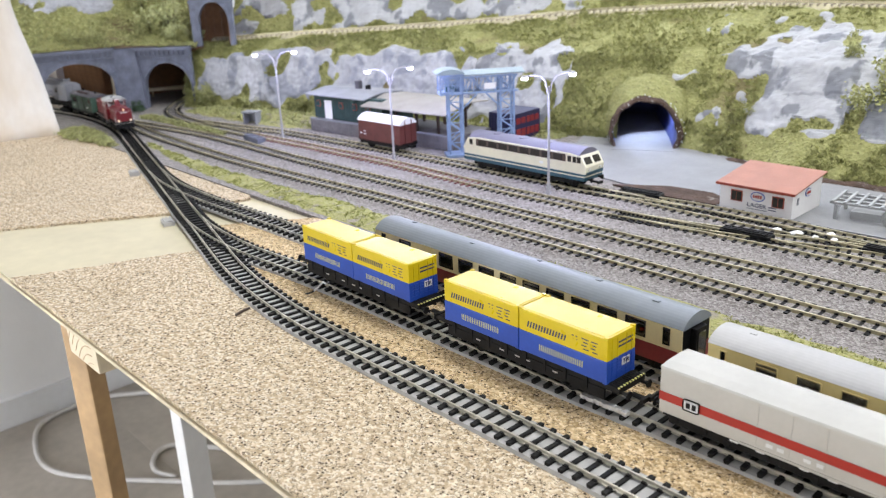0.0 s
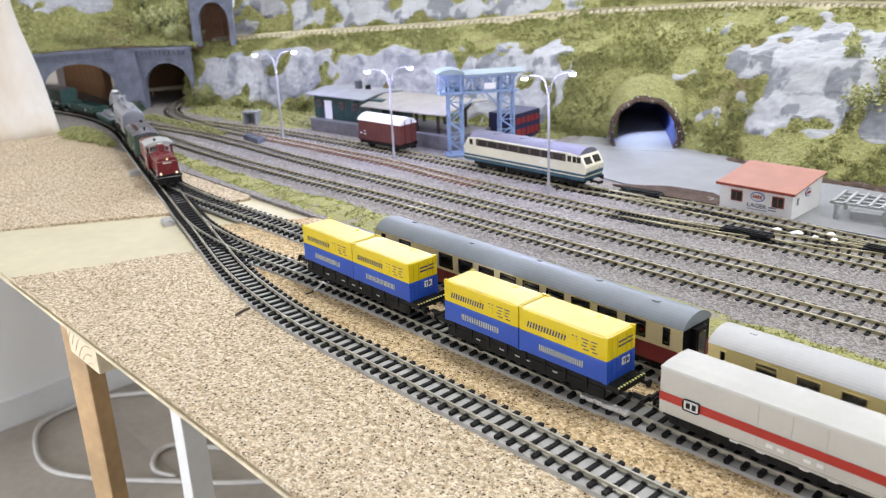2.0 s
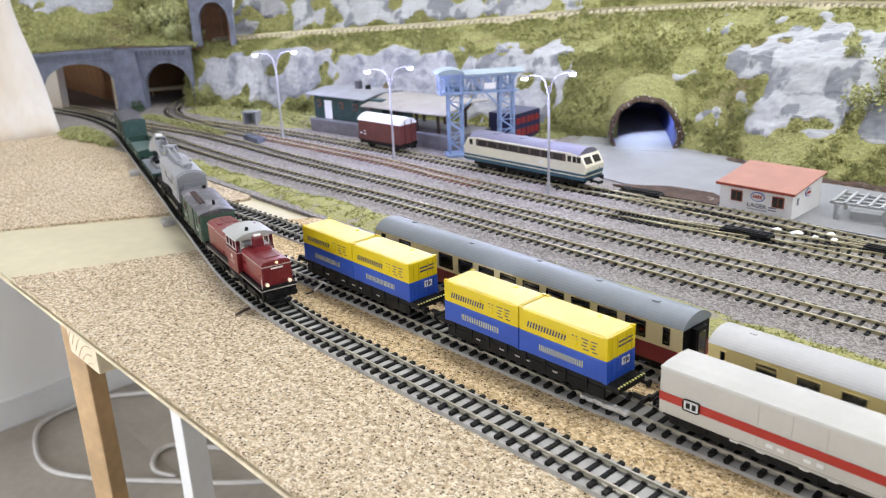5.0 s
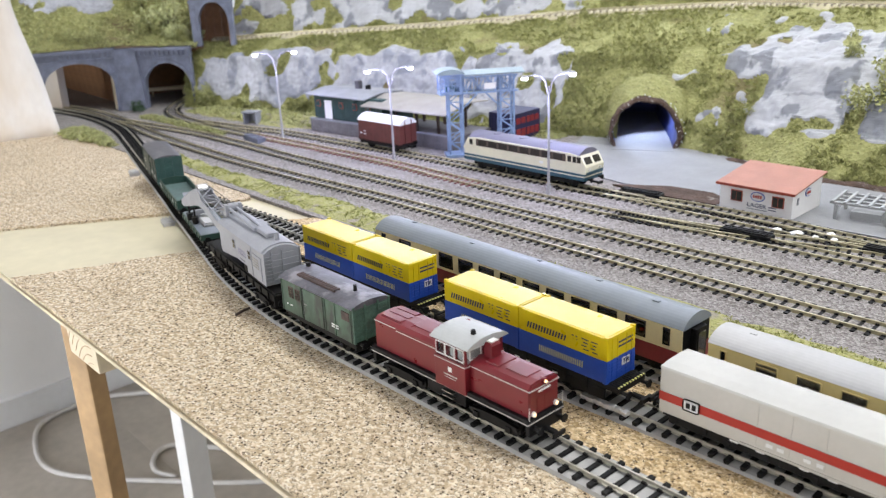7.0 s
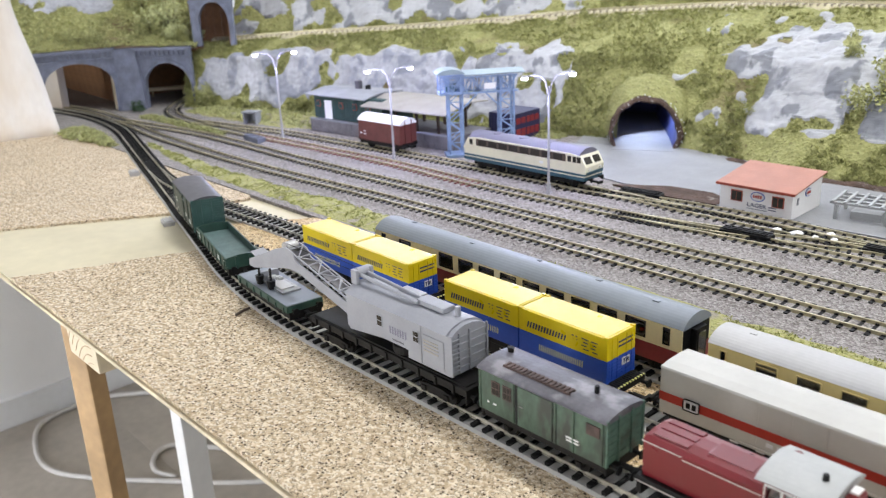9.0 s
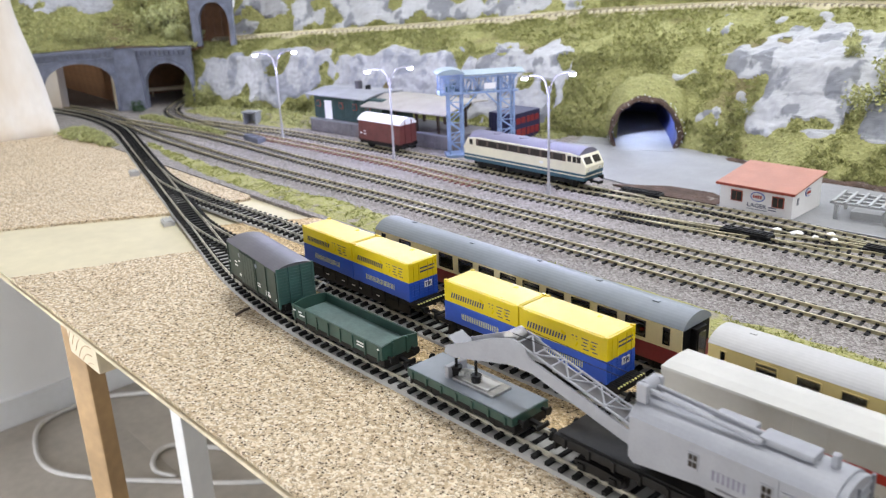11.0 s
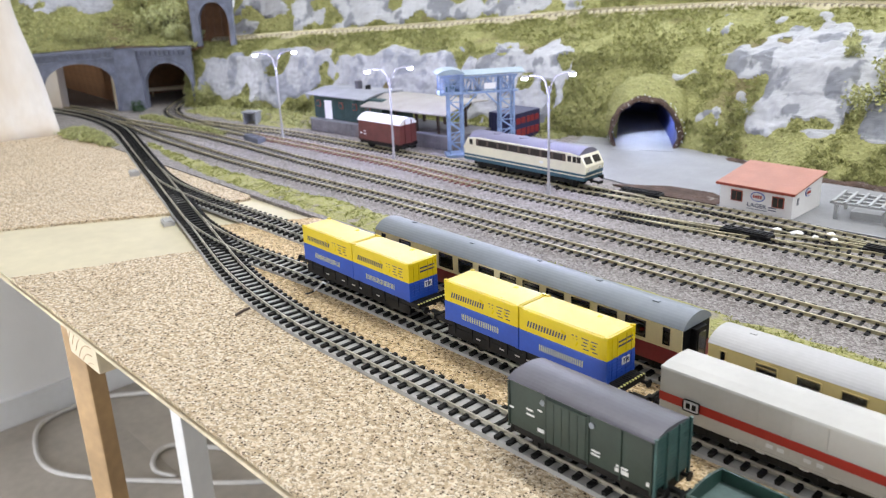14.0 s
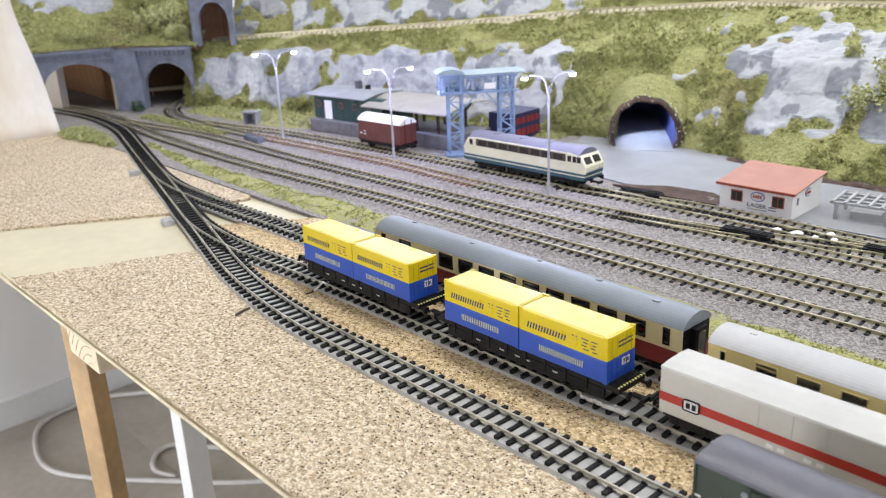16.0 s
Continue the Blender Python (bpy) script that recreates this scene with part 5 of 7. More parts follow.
    st = part("exhaust_pipe", extrude([(0.0245, 0.0375), (0.0245, 0.0462), (0.0258, 0.0480), (0.0295, 0.0480), (0.0305, 0.0462), (0.0310, 0.0375)], "y", -0.0034, 0.0044), M["loco_red"], t)
    part("stack_rim", box(0.0258, 0.0294, -0.0024, 0.0034, 0.0480, 0.0488), M["loco_white"], st)
    # side markings, steps, rails
    line_bar(t, 0.0070, 0.0100, 0.0275, 0.0305, -cw - 0.0001, M["print_white"])
    line_bar(t, 0.0030, 0.0145, 0.0248, 0.0255, -cw - 0.0001, M["thin_trim"])
    line_bar(t, 0.0040, 0.0135, 0.0232, 0.0236, -cw - 0.0001, M["thin_trim"])
    for i in range(3):
        for k in (-1, 1):
            part("step", box(0.0005, 0.0095, k * 0.0148 - 0.0014, k * 0.0148 + 0.0014, 0.0060 + i * 0.0032, 0.0066 + i * 0.0032), M["steel" if i else "dark"], t)
    for k in (-1, 1):
        l_ = part("headlight", tube((0.0670, k * 0.0093, 0.0200), (0.0688, k * 0.0093, 0.0200), 0.0016, sides=14), M["loco_white"], t)
        part("lamp_lens", tube((0.0688, k * 0.0093, 0.0200), (0.0692, k * 0.0093, 0.0200), 0.0010, sides=14), M["headlight"], l_, "lit warm headlight")
        part("handrail", tube((0.0690, k * 0.0140, 0.018), (0.0690, k * 0.0140, 0.0260), 0.00025, sides=6), M["loco_white"], t)
    l_ = part("headlight", tube((0.0650, 0, 0.0372), (0.0686, 0, 0.0372), 0.0018, sides=14), M["loco_red"], t)
    part("lamp_lens", tube((0.0686, 0, 0.0372), (0.0690, 0, 0.0372), 0.0010, sides=14), M["headlight"], l_, "lit warm headlight")
    end_bar(t, 0.0677, -0.005, 0.005, 0.0318, 0.0330, M["print_white"])
    for i in range(2):
        part("grille_door", box(0.0673, 0.0678, -0.0062 + i * 0.0064, -0.0002 + i * 0.0064, 0.0200, 0.0290, 0.0001), M["loco_red"], t)
    part("tank", box(-0.017, 0.017, -0.0125, 0.0125, 0.0050, 0.0150, 0.001), M["black"], t)
    for x in (-0.040, 0.040): bogie(t, x, 0.0255, 0.0056, 0.0125)
    for x in (0.0660, -0.0690):
        part("buffer_beam", box(x, x + 0.0030, -0.0140, 0.0140, 0.0075, 0.0152, 0.0003), M["black"], t)
    for x in (0.069, -0.069): buffers(t, x, 0.0120)
    return t


def roofed_wagon(t, half, w, z0, eave, rise, side, end, roof, over=0.001):
    part("body", box(-half, half, -w, w, z0, eave, 0.0003), M[side], t)
    part("roof", extrude(arc_roof(w + over, eave, rise, 14, 0.0008), "x", -half - over, half + over), M[roof], t)
    for x, s in ((half, 1), (-half, -1)):
        prof = [(y, z) for y, z in arc_roof(w - 0.0004, eave - 0.0004, rise - 0.0005, 12)][:12] + [(w - 0.0004, z0 + 0.0004), (-w + 0.0004, z0 + 0.0004)]
        part("end_wall", extrude(prof, "x", min(x, x + s * 0.0004), max(x, x + s * 0.0004)), M[end], t)


def goods_van():
    t = thing("goods_brake_van", "weathered green goods van with sooty grey roof", "wagon")
    half, w = 0.0445, 0.0158
    roofed_wagon(t, half, w, 0.0135, 0.0390, 0.0034, "van_green", "van_end", "van_roof", 0.0011)
    for i in range(7):
        part("end_board", box(half + 0.0004, half + 0.0008, -w + 0.001, w - 0.001, 0.0150 + i * 0.0037, 0.0182 + i * 0.0037), M["van_end"], t)
    for y in (-w + 0.0008, -0.0055, 0.0055, w - 0.0008):
        part("end_post", box(half + 0.0003, half + 0.0015, y - 0.0007, y + 0.0007, 0.0135, 0.0400), M["van_end"], t)
    for x in (-0.0340, -0.0255):
        f = part("window", box(x, x + 0.0062, -w - 0.0005, -w + 0.0003, 0.0258, 0.0345), M["rust_walk"], t, "brown framed window")
        for i in range(2):
            for j in range(2):
                part("pane", box(x + 0.0007 + i * 0.0026, x + 0.0028 + i * 0.0026, -w - 0.0007, -w - 0.0003, 0.0266 + j * 0.0040, 0.0298 + j * 0.0040), M["window_dark"], f)
    part("door_gap", box(-0.0162, -0.0140, -w - 0.0002, -w + 0.0004, 0.0140, 0.0382), M["black"], t)
    d = part("sliding_door", box(-0.0140, 0.0105, -w - 0.0007, -w + 0.0002, 0.0140, 0.0380, 0.0002), M["van_green"], t)
    part("door_handle", box(-0.0125, -0.0100, -w - 0.0011, -w - 0.0006, 0.0262, 0.0268), M["steel"], d)
    for x in (-0.043, -0.0175, 0.0125, 0.0245, 0.0430):
        part("side_post", box(x - 0.0005, x + 0.0005, -w - 0.0006, -w + 0.0002, 0.0138, 0.0384), M["van_green"], t)
    part("vent_board", box(0.0330, 0.0415, -w - 0.0006, -w + 0.0002, 0.0290, 0.0352), M["rust_walk"], t, "rusty vent board")
    for a, b, z in ((0.0200, 0.0280, 0.0210), (0.0200, 0.0280, 0.0192), (-0.0330, -0.0305, 0.0195), (-0.0375, -0.0362, 0.0195)):
        line_bar(t, a, b, z, z + 0.0010, -w - 0.0003, M["print_white"])
    wk = part("roof_walkway", box(-0.0310, 0.0165, -0.0096, -0.0086, 0.0412, 0.0424), M["rust_walk"], t, "rusty plank walkway")
    part("plank", box(-0.0310, 0.0165, -0.0056, -0.0046, 0.0418, 0.0428), M["rust_walk"], wk)
    for i in range(16):
        x = -0.0305 + i * 0.0030
        part("slat", box(x, x + 0.0017, -0.0098, -0.0044, 0.0424, 0.0432), M["rust_walk"], wk)
    part("chimney", tube((0.0260, 0.0015, 0.0415), (0.0260, 0.0015, 0.0466), 0.0015, 0.0013, sides=10), M["black"], t)
    part("chimney", tube((-0.0400, 0.0065, 0.0405), (-0.0400, 0.0065, 0.0450), 0.0017, 0.0019, sides=10), M["dark"], t)
    underframe(t, half, (-0.026, 0.026), w=0.0140, top=0.0135)
    for x in (half, -half): buffers(t, x)
    return t


def crane_wagon():
    t = thing("crane_wagon", "light grey railway crane on dark six-axle wagon", "crane wagon")
    half = 0.0800
    bm = box(-half, half, -0.0138, 0.0138, 0.0130, 0.0180, 0.0005)
    for i in range(10):
        for k in (-1, 1):
            add_box(bm, -half + 0.006 + i * 0.0158, -half + 0.008 + i * 0.0158, k * 0.0142 - 0.0008, k * 0.0142 + 0.0008, 0.0125, 0.0178)
    part("chassis", bm, M["dark"], t, "dark brown wagon chassis")
    part("deck", box(-half + 0.002, half - 0.002, -0.0120, 0.0120, 0.0180, 0.0190), M["dark"], t)
    for x in (half - 0.0006, -half - 0.0006):
        part("headstock", box(x, x + 0.0012, -0.0140, 0.0140, 0.0085, 0.0178), M["dark"], t)
    part("turntable", tube((0.015, 0, 0.0190), (0.015, 0, 0.0240), 0.0120, sides=28), M["dark"], t)
    w, a, b = 0.0150, -0.0325, 0.0690
    prof = [(a, 0.0265), (a + 0.003, 0.0240), (0.006, 0.0282), (0.030, 0.0282), (0.030, 0.0228), (b, 0.0228), (b, 0.0490), (a, 0.0490)]
    h = part("crane_house", extrude(prof, "y", -w, w), M["crane_grey"], t, "light grey machinery house")
    roof = arc_roof(w + 0.0004, 0.0490, 0.0058, 14)
    part("house_roof", extrude(roof, "x", a - 0.0004, b - 0.0030), M["crane_grey"], t)
    part("house_roof", extrude([(y * 0.96, z - 0.0012) for y, z in roof], "x", b - 0.0030, b + 0.0004), M["crane_grey"], t)
    for x in (0.0000, 0.0355):
        f = part("window", box(x, x + 0.0056, -w - 0.0004, -w + 0.0003, 0.0358, 0.0440), M["crane_grey"], h)
        for i in range(2):
            for j in range(2):
                part("pane", box(x + 0.0006 + i * 0.0024, x + 0.0026 + i * 0.0024, -w - 0.0006, -w - 0.0002, 0.0365 + j * 0.0037, 0.0395 + j * 0.0037), M["window_dark"], f)
    blocks(t, "print_bar", 0.0125, 0.0342, -w, 7, 0.0012, 0.0052, 0.0013, 0.0, M["loco_roof"])
    line_bar(t, 0.0150, 0.0260, 0.0302, 0.0312, -w, M["anthracite"])
    part("door_edge", box(0.0425, 0.0432, -w - 0.0005, -w + 0.0002, 0.0232, 0.0485), M["crane_grey"], h)
    pn = part("vent_panel", box(0.0450, 0.0635, -w - 0.0006, -w + 0.0002, 0.0250, 0.0440, 0.0002), M["crane_grey"], h)
    for i in range(4):
        part("louvre", box(0.0460, 0.0590, -w - 0.0010, -w - 0.0004, 0.0335 + i * 0.0022, 0.0345 + i * 0.0022), M["shed_roof_tan"], pn, "dull tan louvre")
    for y in (-0.0148, -0.0085, 0.0, 0.0148):
        part("ladder_post", box(b, b + 0.0016, y - 0.0004, y + 0.0004, 0.0235, 0.0500), M["crane_grey"], h)
    for i in range(8):
        z = 0.0258 + i * 0.0029
        part("rung", box(b + 0.0008, b + 0.0018, -0.0146, -0.0087, z, z + 0.0006), M["crane_grey"], h)
    for i in range(5):
        z = 0.0262 + i * 0.0050
        part("end_rib", box(b - 0.0002, b + 0.0008, -0.0080, 0.0144, z, z + 0.0010), M["crane_grey"], h)
    for y in (-0.0050, 0.0010):
        part("boom_stay", tube((-0.0300, y, 0.0605), (0.0300, y, 0.0568), 0.0013, sides=8), M["crane_grey"], t)
    part("stay_frame", box(-0.0335, -0.0275, -0.0090, -0.0060, 0.0540, 0.0640, 0.0008), M["crane_grey"], t)
    part("stay_frame", box(-0.0335, -0.0275, 0.0030, 0.0060, 0.0540, 0.0640, 0.0008), M["crane_grey"], t)
    part("pulley", tube((-0.0310, -0.0060, 0.0610), (-0.0310, 0.0030, 0.0610), 0.0035, sides=16), M["crane_grey"], t)
    part("roof_hatch", box(0.0270, 0.0520, -0.0040, 0.0060, 0.0550, 0.0585, 0.0012), M["crane_grey"], t)
    part("roof_hatch", box(0.0010, 0.0210, 0.0030, 0.0110, 0.0530, 0.0560, 0.0008), M["crane_grey"], t)
    part("chimney", tube((0.0590, 0.0015, 0.0540), (0.0590, 0.0015, 0.0608), 0.0020, 0.0018, sides=12), M["crane_grey"], t)
    # lattice boom with its bent head
    bo = part("boom", bmesh_boom(), M["crane_grey"], t, "lattice boom resting over the next wagon")
    bo.location.z = -0.0025
    for y in (-0.0060, 0.0060):
        for x0, z0, x1, z1 in ((-0.030, 0.0375, -0.113, 0.0600),):
            part("top_chord", tube((x0, y, z0), (x1, y, z1), 0.0007, sides=6), M["crane_grey"], bo)
    n = 7
    for i in range(n):
        f0, f1 = i / n, (i + 1) / n
        p0 = (-0.030 - 0.083 * f0, 0.0380 + 0.0225 * f0)
        p1 = (-0.030 - 0.083 * f1, 0.0380 + 0.0225 * f1)
        s = -1 if i % 2 else 1
        part("lattice_bar", tube((p0[0], -0.0060 * s, p0[1]), (p1[0], 0.0060 * s, p1[1]), 0.00055, sides=6), M["crane_grey"], bo)
        part("lattice_bar", tube((p1[0], -0.0060, p1[1]), (p1[0], 0.0060, p1[1]), 0.00055, sides=6), M["crane_grey"], bo)
    part("sheave", tube((-0.120, -0.0050, 0.0600), (-0.120, 0.0050, 0.0600), 0.0045, sides=18), M["steel"], bo)
    part("sheave", tube((-0.168, -0.0030, 0.0365), (-0.168, 0.0030, 0.0365), 0.0022, sides=14), M["dark"], bo)
    for x, y in ((-0.168, -0.0020), (-0.151, -0.0020)):
        hk = part("hook_block", tube((x, y, 0.0170), (x, y, 0.0250), 0.0024, 0.0036, sides=12), M["black"], bo, "black hook block")
        part("hook_pin", tube((x, y, 0.0250), (x, y, 0.0350), 0.0010, sides=8), M["black"], hk)
    for y in (-0.0045, 0.0045):
        part("cable", tube((-0.0310, y * 0.6, 0.0620), (-0.1180, y, 0.0640), 0.00022, sides=5), M["dark"], bo)
    for x in (-0.052, 0.052):
        bogie(t, x, 0.020, 0.0050, 0.0125)
        wheels(t, (x,), 0.0050)
    for x in (half, -half): buffers(t, x, 0.0125)
    return t


def bmesh_boom():
    bm = bmesh.new()
    for y in (-0.0065, 0.0065):
        prof = [(-0.030, 0.0270), (-0.102, 0.0455), (-0.118, 0.0452), (-0.166, 0.0335), (-0.173, 0.0345), (-0.172, 0.0395), (-0.132, 0.0570), (-0.117, 0.0620), (-0.108, 0.0600), (-0.104, 0.0540), (-0.030, 0.0352)]
        extrude(prof, "y", y - 0.0005, y + 0.0005, bm)
    add_box(bm, -0.172, -0.150, -0.0060, 0.0060, 0.0395, 0.0402, m=Matrix.Translation((-0.161, 0, 0.040)) @ Matrix.Rotation(radians(24), 4, "Y") @ Matrix.Translation((0.161, 0, -0.0385)))
    return bm


def flat_runner():
    t = thing("runner_wagon", "green low flat wagon carrying crane gear", "wagon")
    half, w = 0.0450, 0.0153
    part("body", box(-half, half, -w, w, 0.0098, 0.0150, 0.0003), M["fir_green"], t)
    part("deck", box(-half + 0.0008, half - 0.0008, -w + 0.0008, w - 0.0008, 0.0150, 0.0155), M["coach_roof"], t, "blue-grey plank deck")
    for k in (-1, 1):
        for i in range(7):
            x = -half + 0.005 + i * 0.0133
            part("stake_pocket", box(x - 0.0008, x + 0.0008, k * (w + 0.0004) - 0.0005, k * (w + 0.0004) + 0.0005, 0.0095, 0.0140), M["fir_green"], t)
    part("gear_plate", box(-0.012, 0.022, -0.007, 0.009, 0.0155, 0.0172, 0.0003), M["steel"], t, "worn metal gear plate")
    part("gear_plate", box(-0.006, 0.016, -0.005, 0.006, 0.0172, 0.0180, 0.0003), M["silver_roof"], t)
    part("boom_cradle", box(-0.018, -0.0145, -0.008, 0.008, 0.0155, 0.0235, 0.0004), M["crane_grey"], t)
    for i in range(5):
        part("packing", box(-0.013 + i * 0.0018, -0.0095 + i * 0.0018, -0.003 + 0.0013 * i, 0.002 + 0.001 * i, 0.0172, 0.0200 + 0.0006 * (i % 2), 0.0005), M["cab_roof"], t)
    underframe(t, half, (-0.027, 0.027), w=0.0135, top=0.0098)
    for x in (half, -half): buffers(t, x)
    return t


def open_wagon():
    t = thing("open_wagon", "dark green low-sided open wagon, empty", "wagon")
    half, w, z0, z1 = 0.0530, 0.0154, 0.0110, 0.0208
    part("floor_board", box(-half + 0.0012, half - 0.0012, -w + 0.0012, w - 0.0012, 0.0110, 0.0138), M["floor_green"], t, "worn teal green floor")
    for k in (-1, 1):
        s = part("side_wall", box(-half, half, k * (w - 0.0006) - 0.0006, k * (w - 0.0006) + 0.0006, z0, z1, 0.0002), M["fir_green"], t)
        for i in range(8):
            x = -half + 0.004 + i * 0.01405
            part("side_post", box(x - 0.0007, x + 0.0007, k * w + min(0, k * 0.0008), k * w + max(0, k * 0.0008), z0 - 0.001, z1 - 0.001), M["fir_green"], s)
    for s in (-1, 1):
        e = part("end_wall", extrude([(-w + 0.0012, z0), (w - 0.0012, z0), (w - 0.0012, z1), (0.004, z1 + 0.0016), (-0.004, z1 + 0.0016), (-w + 0.0012, z1)], "x", s * (half - 0.0012), s * half), M["fir_green"], t)
        for y in (-0.0060, 0.0060):
            part("end_post", box(s * half + min(0, s * 0.0010), s * half + max(0, s * 0.0010), y - 0.0009, y + 0.0009, z0 - 0.001, z1 + 0.0004), M["fir_green"], e)
    for a, b, z in ((0.0270, 0.0345, 0.0168), (0.0270, 0.0345, 0.0146), (-0.0500, -0.0470, 0.0172), (-0.0430, -0.0395, 0.0172), (-0.0420, -0.0360, 0.0150), (0.0490, 0.0508, 0.0180)):
        line_bar(t, a, b, z, z + 0.0010, -w - 0.0007, M["print_white"])
    underframe(t, half, (-0.032, 0.032), w=0.0138, top=0.0110)
    for x in (half, -half): buffers(t, x)
    return t


def box_wagon():
    t = thing("box_wagon", "dark olive green covered goods wagon, anthracite roof", "wagon")
    half, w = 0.0470, 0.0154
    roofed_wagon(t, half, w, 0.0125, 0.0402, 0.0036, "box_green", "box_end", "anthracite", 0.0006)
    for i in range(12):
        part("end_board", box(half + 0.0003, half + 0.0008, -w + 0.0008, w - 0.0008, 0.0130 + i * 0.0024, 0.0150 + i * 0.0024), M["box_end"], t)
    for y in (-w + 0.0007, -0.0050, 0.0050, w - 0.0007):
        part("end_post", box(half + 0.0003, half + 0.0018, y - 0.0007, y + 0.0007, 0.0100, 0.0420), M["box_end"], t)
    for x in (-0.0465, -0.0200, 0.0085, 0.0285, 0.0465):
        part("side_post", box(x - 0.0005, x + 0.0005, -w - 0.0008, -w + 0.0002, 0.0110, 0.0392), M["box_green"], t)
    d = part("sliding_door", box(-0.0190, 0.0080, -w - 0.0010, -w + 0.0002, 0.0125, 0.0385, 0.0002), M["box_green"], t)
    for i in range(5):
        part("door_board", box(-0.0186 + i * 0.0053, -0.0138 + i * 0.0053, -w - 0.0013, -w - 0.0008, 0.0130, 0.0380), M["box_green"], d)
    for x in (-0.0230, 0.0095):
        part("vent", tube((x + 0.001, -w - 0.0001, 0.0345), (x + 0.001, -w - 0.0007, 0.0345), 0.0018, sides=12), M["coach_roof"], t)
    for a, b, z in ((-0.0335, -0.0290, 0.0262), (-0.0335, -0.0280, 0.0232), (-0.0255, -0.0225, 0.0285), (-0.0255, -0.0205, 0.0160), (0.0105, 0.0160, 0.0200), (0.0105, 0.0160, 0.0180), (0.0260, 0.0330, 0.0180), (0.0255, 0.0335, 0.0150), (-0.0460, -0.0430, 0.0230), (0.0440, 0.0460, 0.0150)):
        line_bar(t, a, b, z, z + (0.0022 if z < 0.017 else 0.0010), -w - 0.0003, M["print_white"])
    underframe(t, half, (-0.029, 0.029), w=0.0140, top=0.0125)
    for x in (half, -half): buffers(t, x)
    return t


# thing, its middle behind the locomotive's front, half its wheel distance
TRAIN = [
    (diesel_loco(), -0.0690, 0.040), (goods_van(), -0.2005, 0.026), (crane_wagon(), -0.3380, 0.052),
    (flat_runner(), -0.4925, 0.027), (open_wagon(), -0.6155, 0.032), (box_wagon(), -0.7340, 0.029),
]
# seconds, and where the locomotive's front stands on the main line
FRONT_AT = [(0.0, -0.908), (0.5, -0.787), (1.0, -0.675), (1.5, -0.584), (2.0, -0.509), (2.5, -0.440), (3.0, -0.373), (3.5, -0.308), (4.0, -0.235), (4.2, -0.206),
            (4.9, -0.105), (5.6, -0.003), (6.3, 0.098), (6.5, 0.126), (7.0, 0.187), (7.5, 0.242), (8.0, 0.295), (8.5, 0.344), (9.0, 0.395), (9.2, 0.417), (9.9, 0.497), (10.6, 0.577),
            (11.3, 0.657), (11.5, 0.679), (12.0, 0.732), (12.5, 0.789), (13.0, 0.847), (13.5, 0.904), (14.0, 0.954), (14.5, 0.996), (15.0, 1.024), (15.5, 1.048), (16.0, 1.070)]


def front_at(t):
    """Smooth between the rows above."""
    k = max(i for i in range(len(FRONT_AT) - 1) if FRONT_AT[i][0] <= t + 1e-9)
    (t1, s1), (t2, s2) = FRONT_AT[k], FRONT_AT[k + 1]
    t0, s0 = FRONT_AT[max(k - 1, 0)]
    t3, s3 = FRONT_AT[min(k + 2, len(FRONT_AT) - 1)]
    v1, v2 = (s2 - s0) / (t2 - t0), (s3 - s1) / (t3 - t1)
    h, f = t2 - t1, (t - t1) / (t2 - t1)
    return (2 * f ** 3 - 3 * f * f + 1) * s1 + (f ** 3 - 2 * f * f + f) * h * v1 + (3 * f * f - 2 * f ** 3) * s2 + (f ** 3 - f * f) * h * v2


def motions():
    for ob, back, half in TRAIN:
        rows = []
        for i in range(65):
            s = front_at(i * 0.25) + back
            a, b = main_line(s - half)[0], main_line(s + half)[0]
            c = (a + b) / 2
            rows.append((i * 0.25, pose(c.x, c.y, RAIL_Z, 0, 0, math.degrees(math.atan2(b.y - a.y, b.x - a.x)))))
        walk(ob, rows)


# ---- stone portals, tunnels and the upper track ----
def stone_portal(name, m, W, H, ow, spring, rise, label, left=0.0, coping=0.010):
    """A cut-stone wall with an arched opening; x along the wall, y into the hill; opening centred on x = left."""
    t = thing(name, label, "tunnel portal", m, kind="structure")
    th = 0.012
    arch = [(left - ow * math.cos(a), spring + rise * math.sin(a)) for a in np.linspace(0, math.pi, 21)]
    bm = bmesh.new()
    for (x0, z0), (x1, z1) in zip(arch, arch[1:]):
        v = [bm.verts.new(c) for c in ((x0, 0, z0), (x1, 0, z1), (x1, 0, H), (x0, 0, H), (x0, th, z0), (x1, th, z1), (x1, th, H), (x0, th, H))]
        for f in ((0, 1, 2, 3), (7, 6, 5, 4), (1, 0, 4, 5), (3, 2, 6, 7)): bm.faces.new([v[i] for i in f])
    part("wall", bm, M["stone"], t)
    part("pier", box(-W / 2, left - ow, 0, th, 0, H), M["stone"], t)
    part("pier", box(left + ow, W / 2, 0, th, 0, H), M["stone"], t)
    outer = 1.14
    for i in range(20):
        if i % 2: a0, a1, d = arch[i], arch[i + 1], 0.0016
        else: a0, a1, d = arch[i], arch[i + 1], 0.0022
        grow = lambda q: (left + (q[0] - left) * outer, spring + (q[1] - spring) * outer)
        b0, b1 = grow(a0), grow(a1)
        bm = bmesh.new()
        v = [bm.verts.new((x, y, z)) for y in (-d, 0.002) for x, z in (a0, a1, b1, b0)]
        for f in ((0, 1, 2, 3), (7, 6, 5, 4), (0, 4, 5, 1), (1, 5, 6, 2), (2, 6, 7, 3), (3, 7, 4, 0)): bm.faces.new([v[k] for k in f])
        part("voussoir", bm, M["stone"], t)
    part("coping", box(-W / 2 - 0.003, W / 2 + 0.003, -0.005, th + 0.002, H, H + 0.006, 0.0006), M["stone"], t)
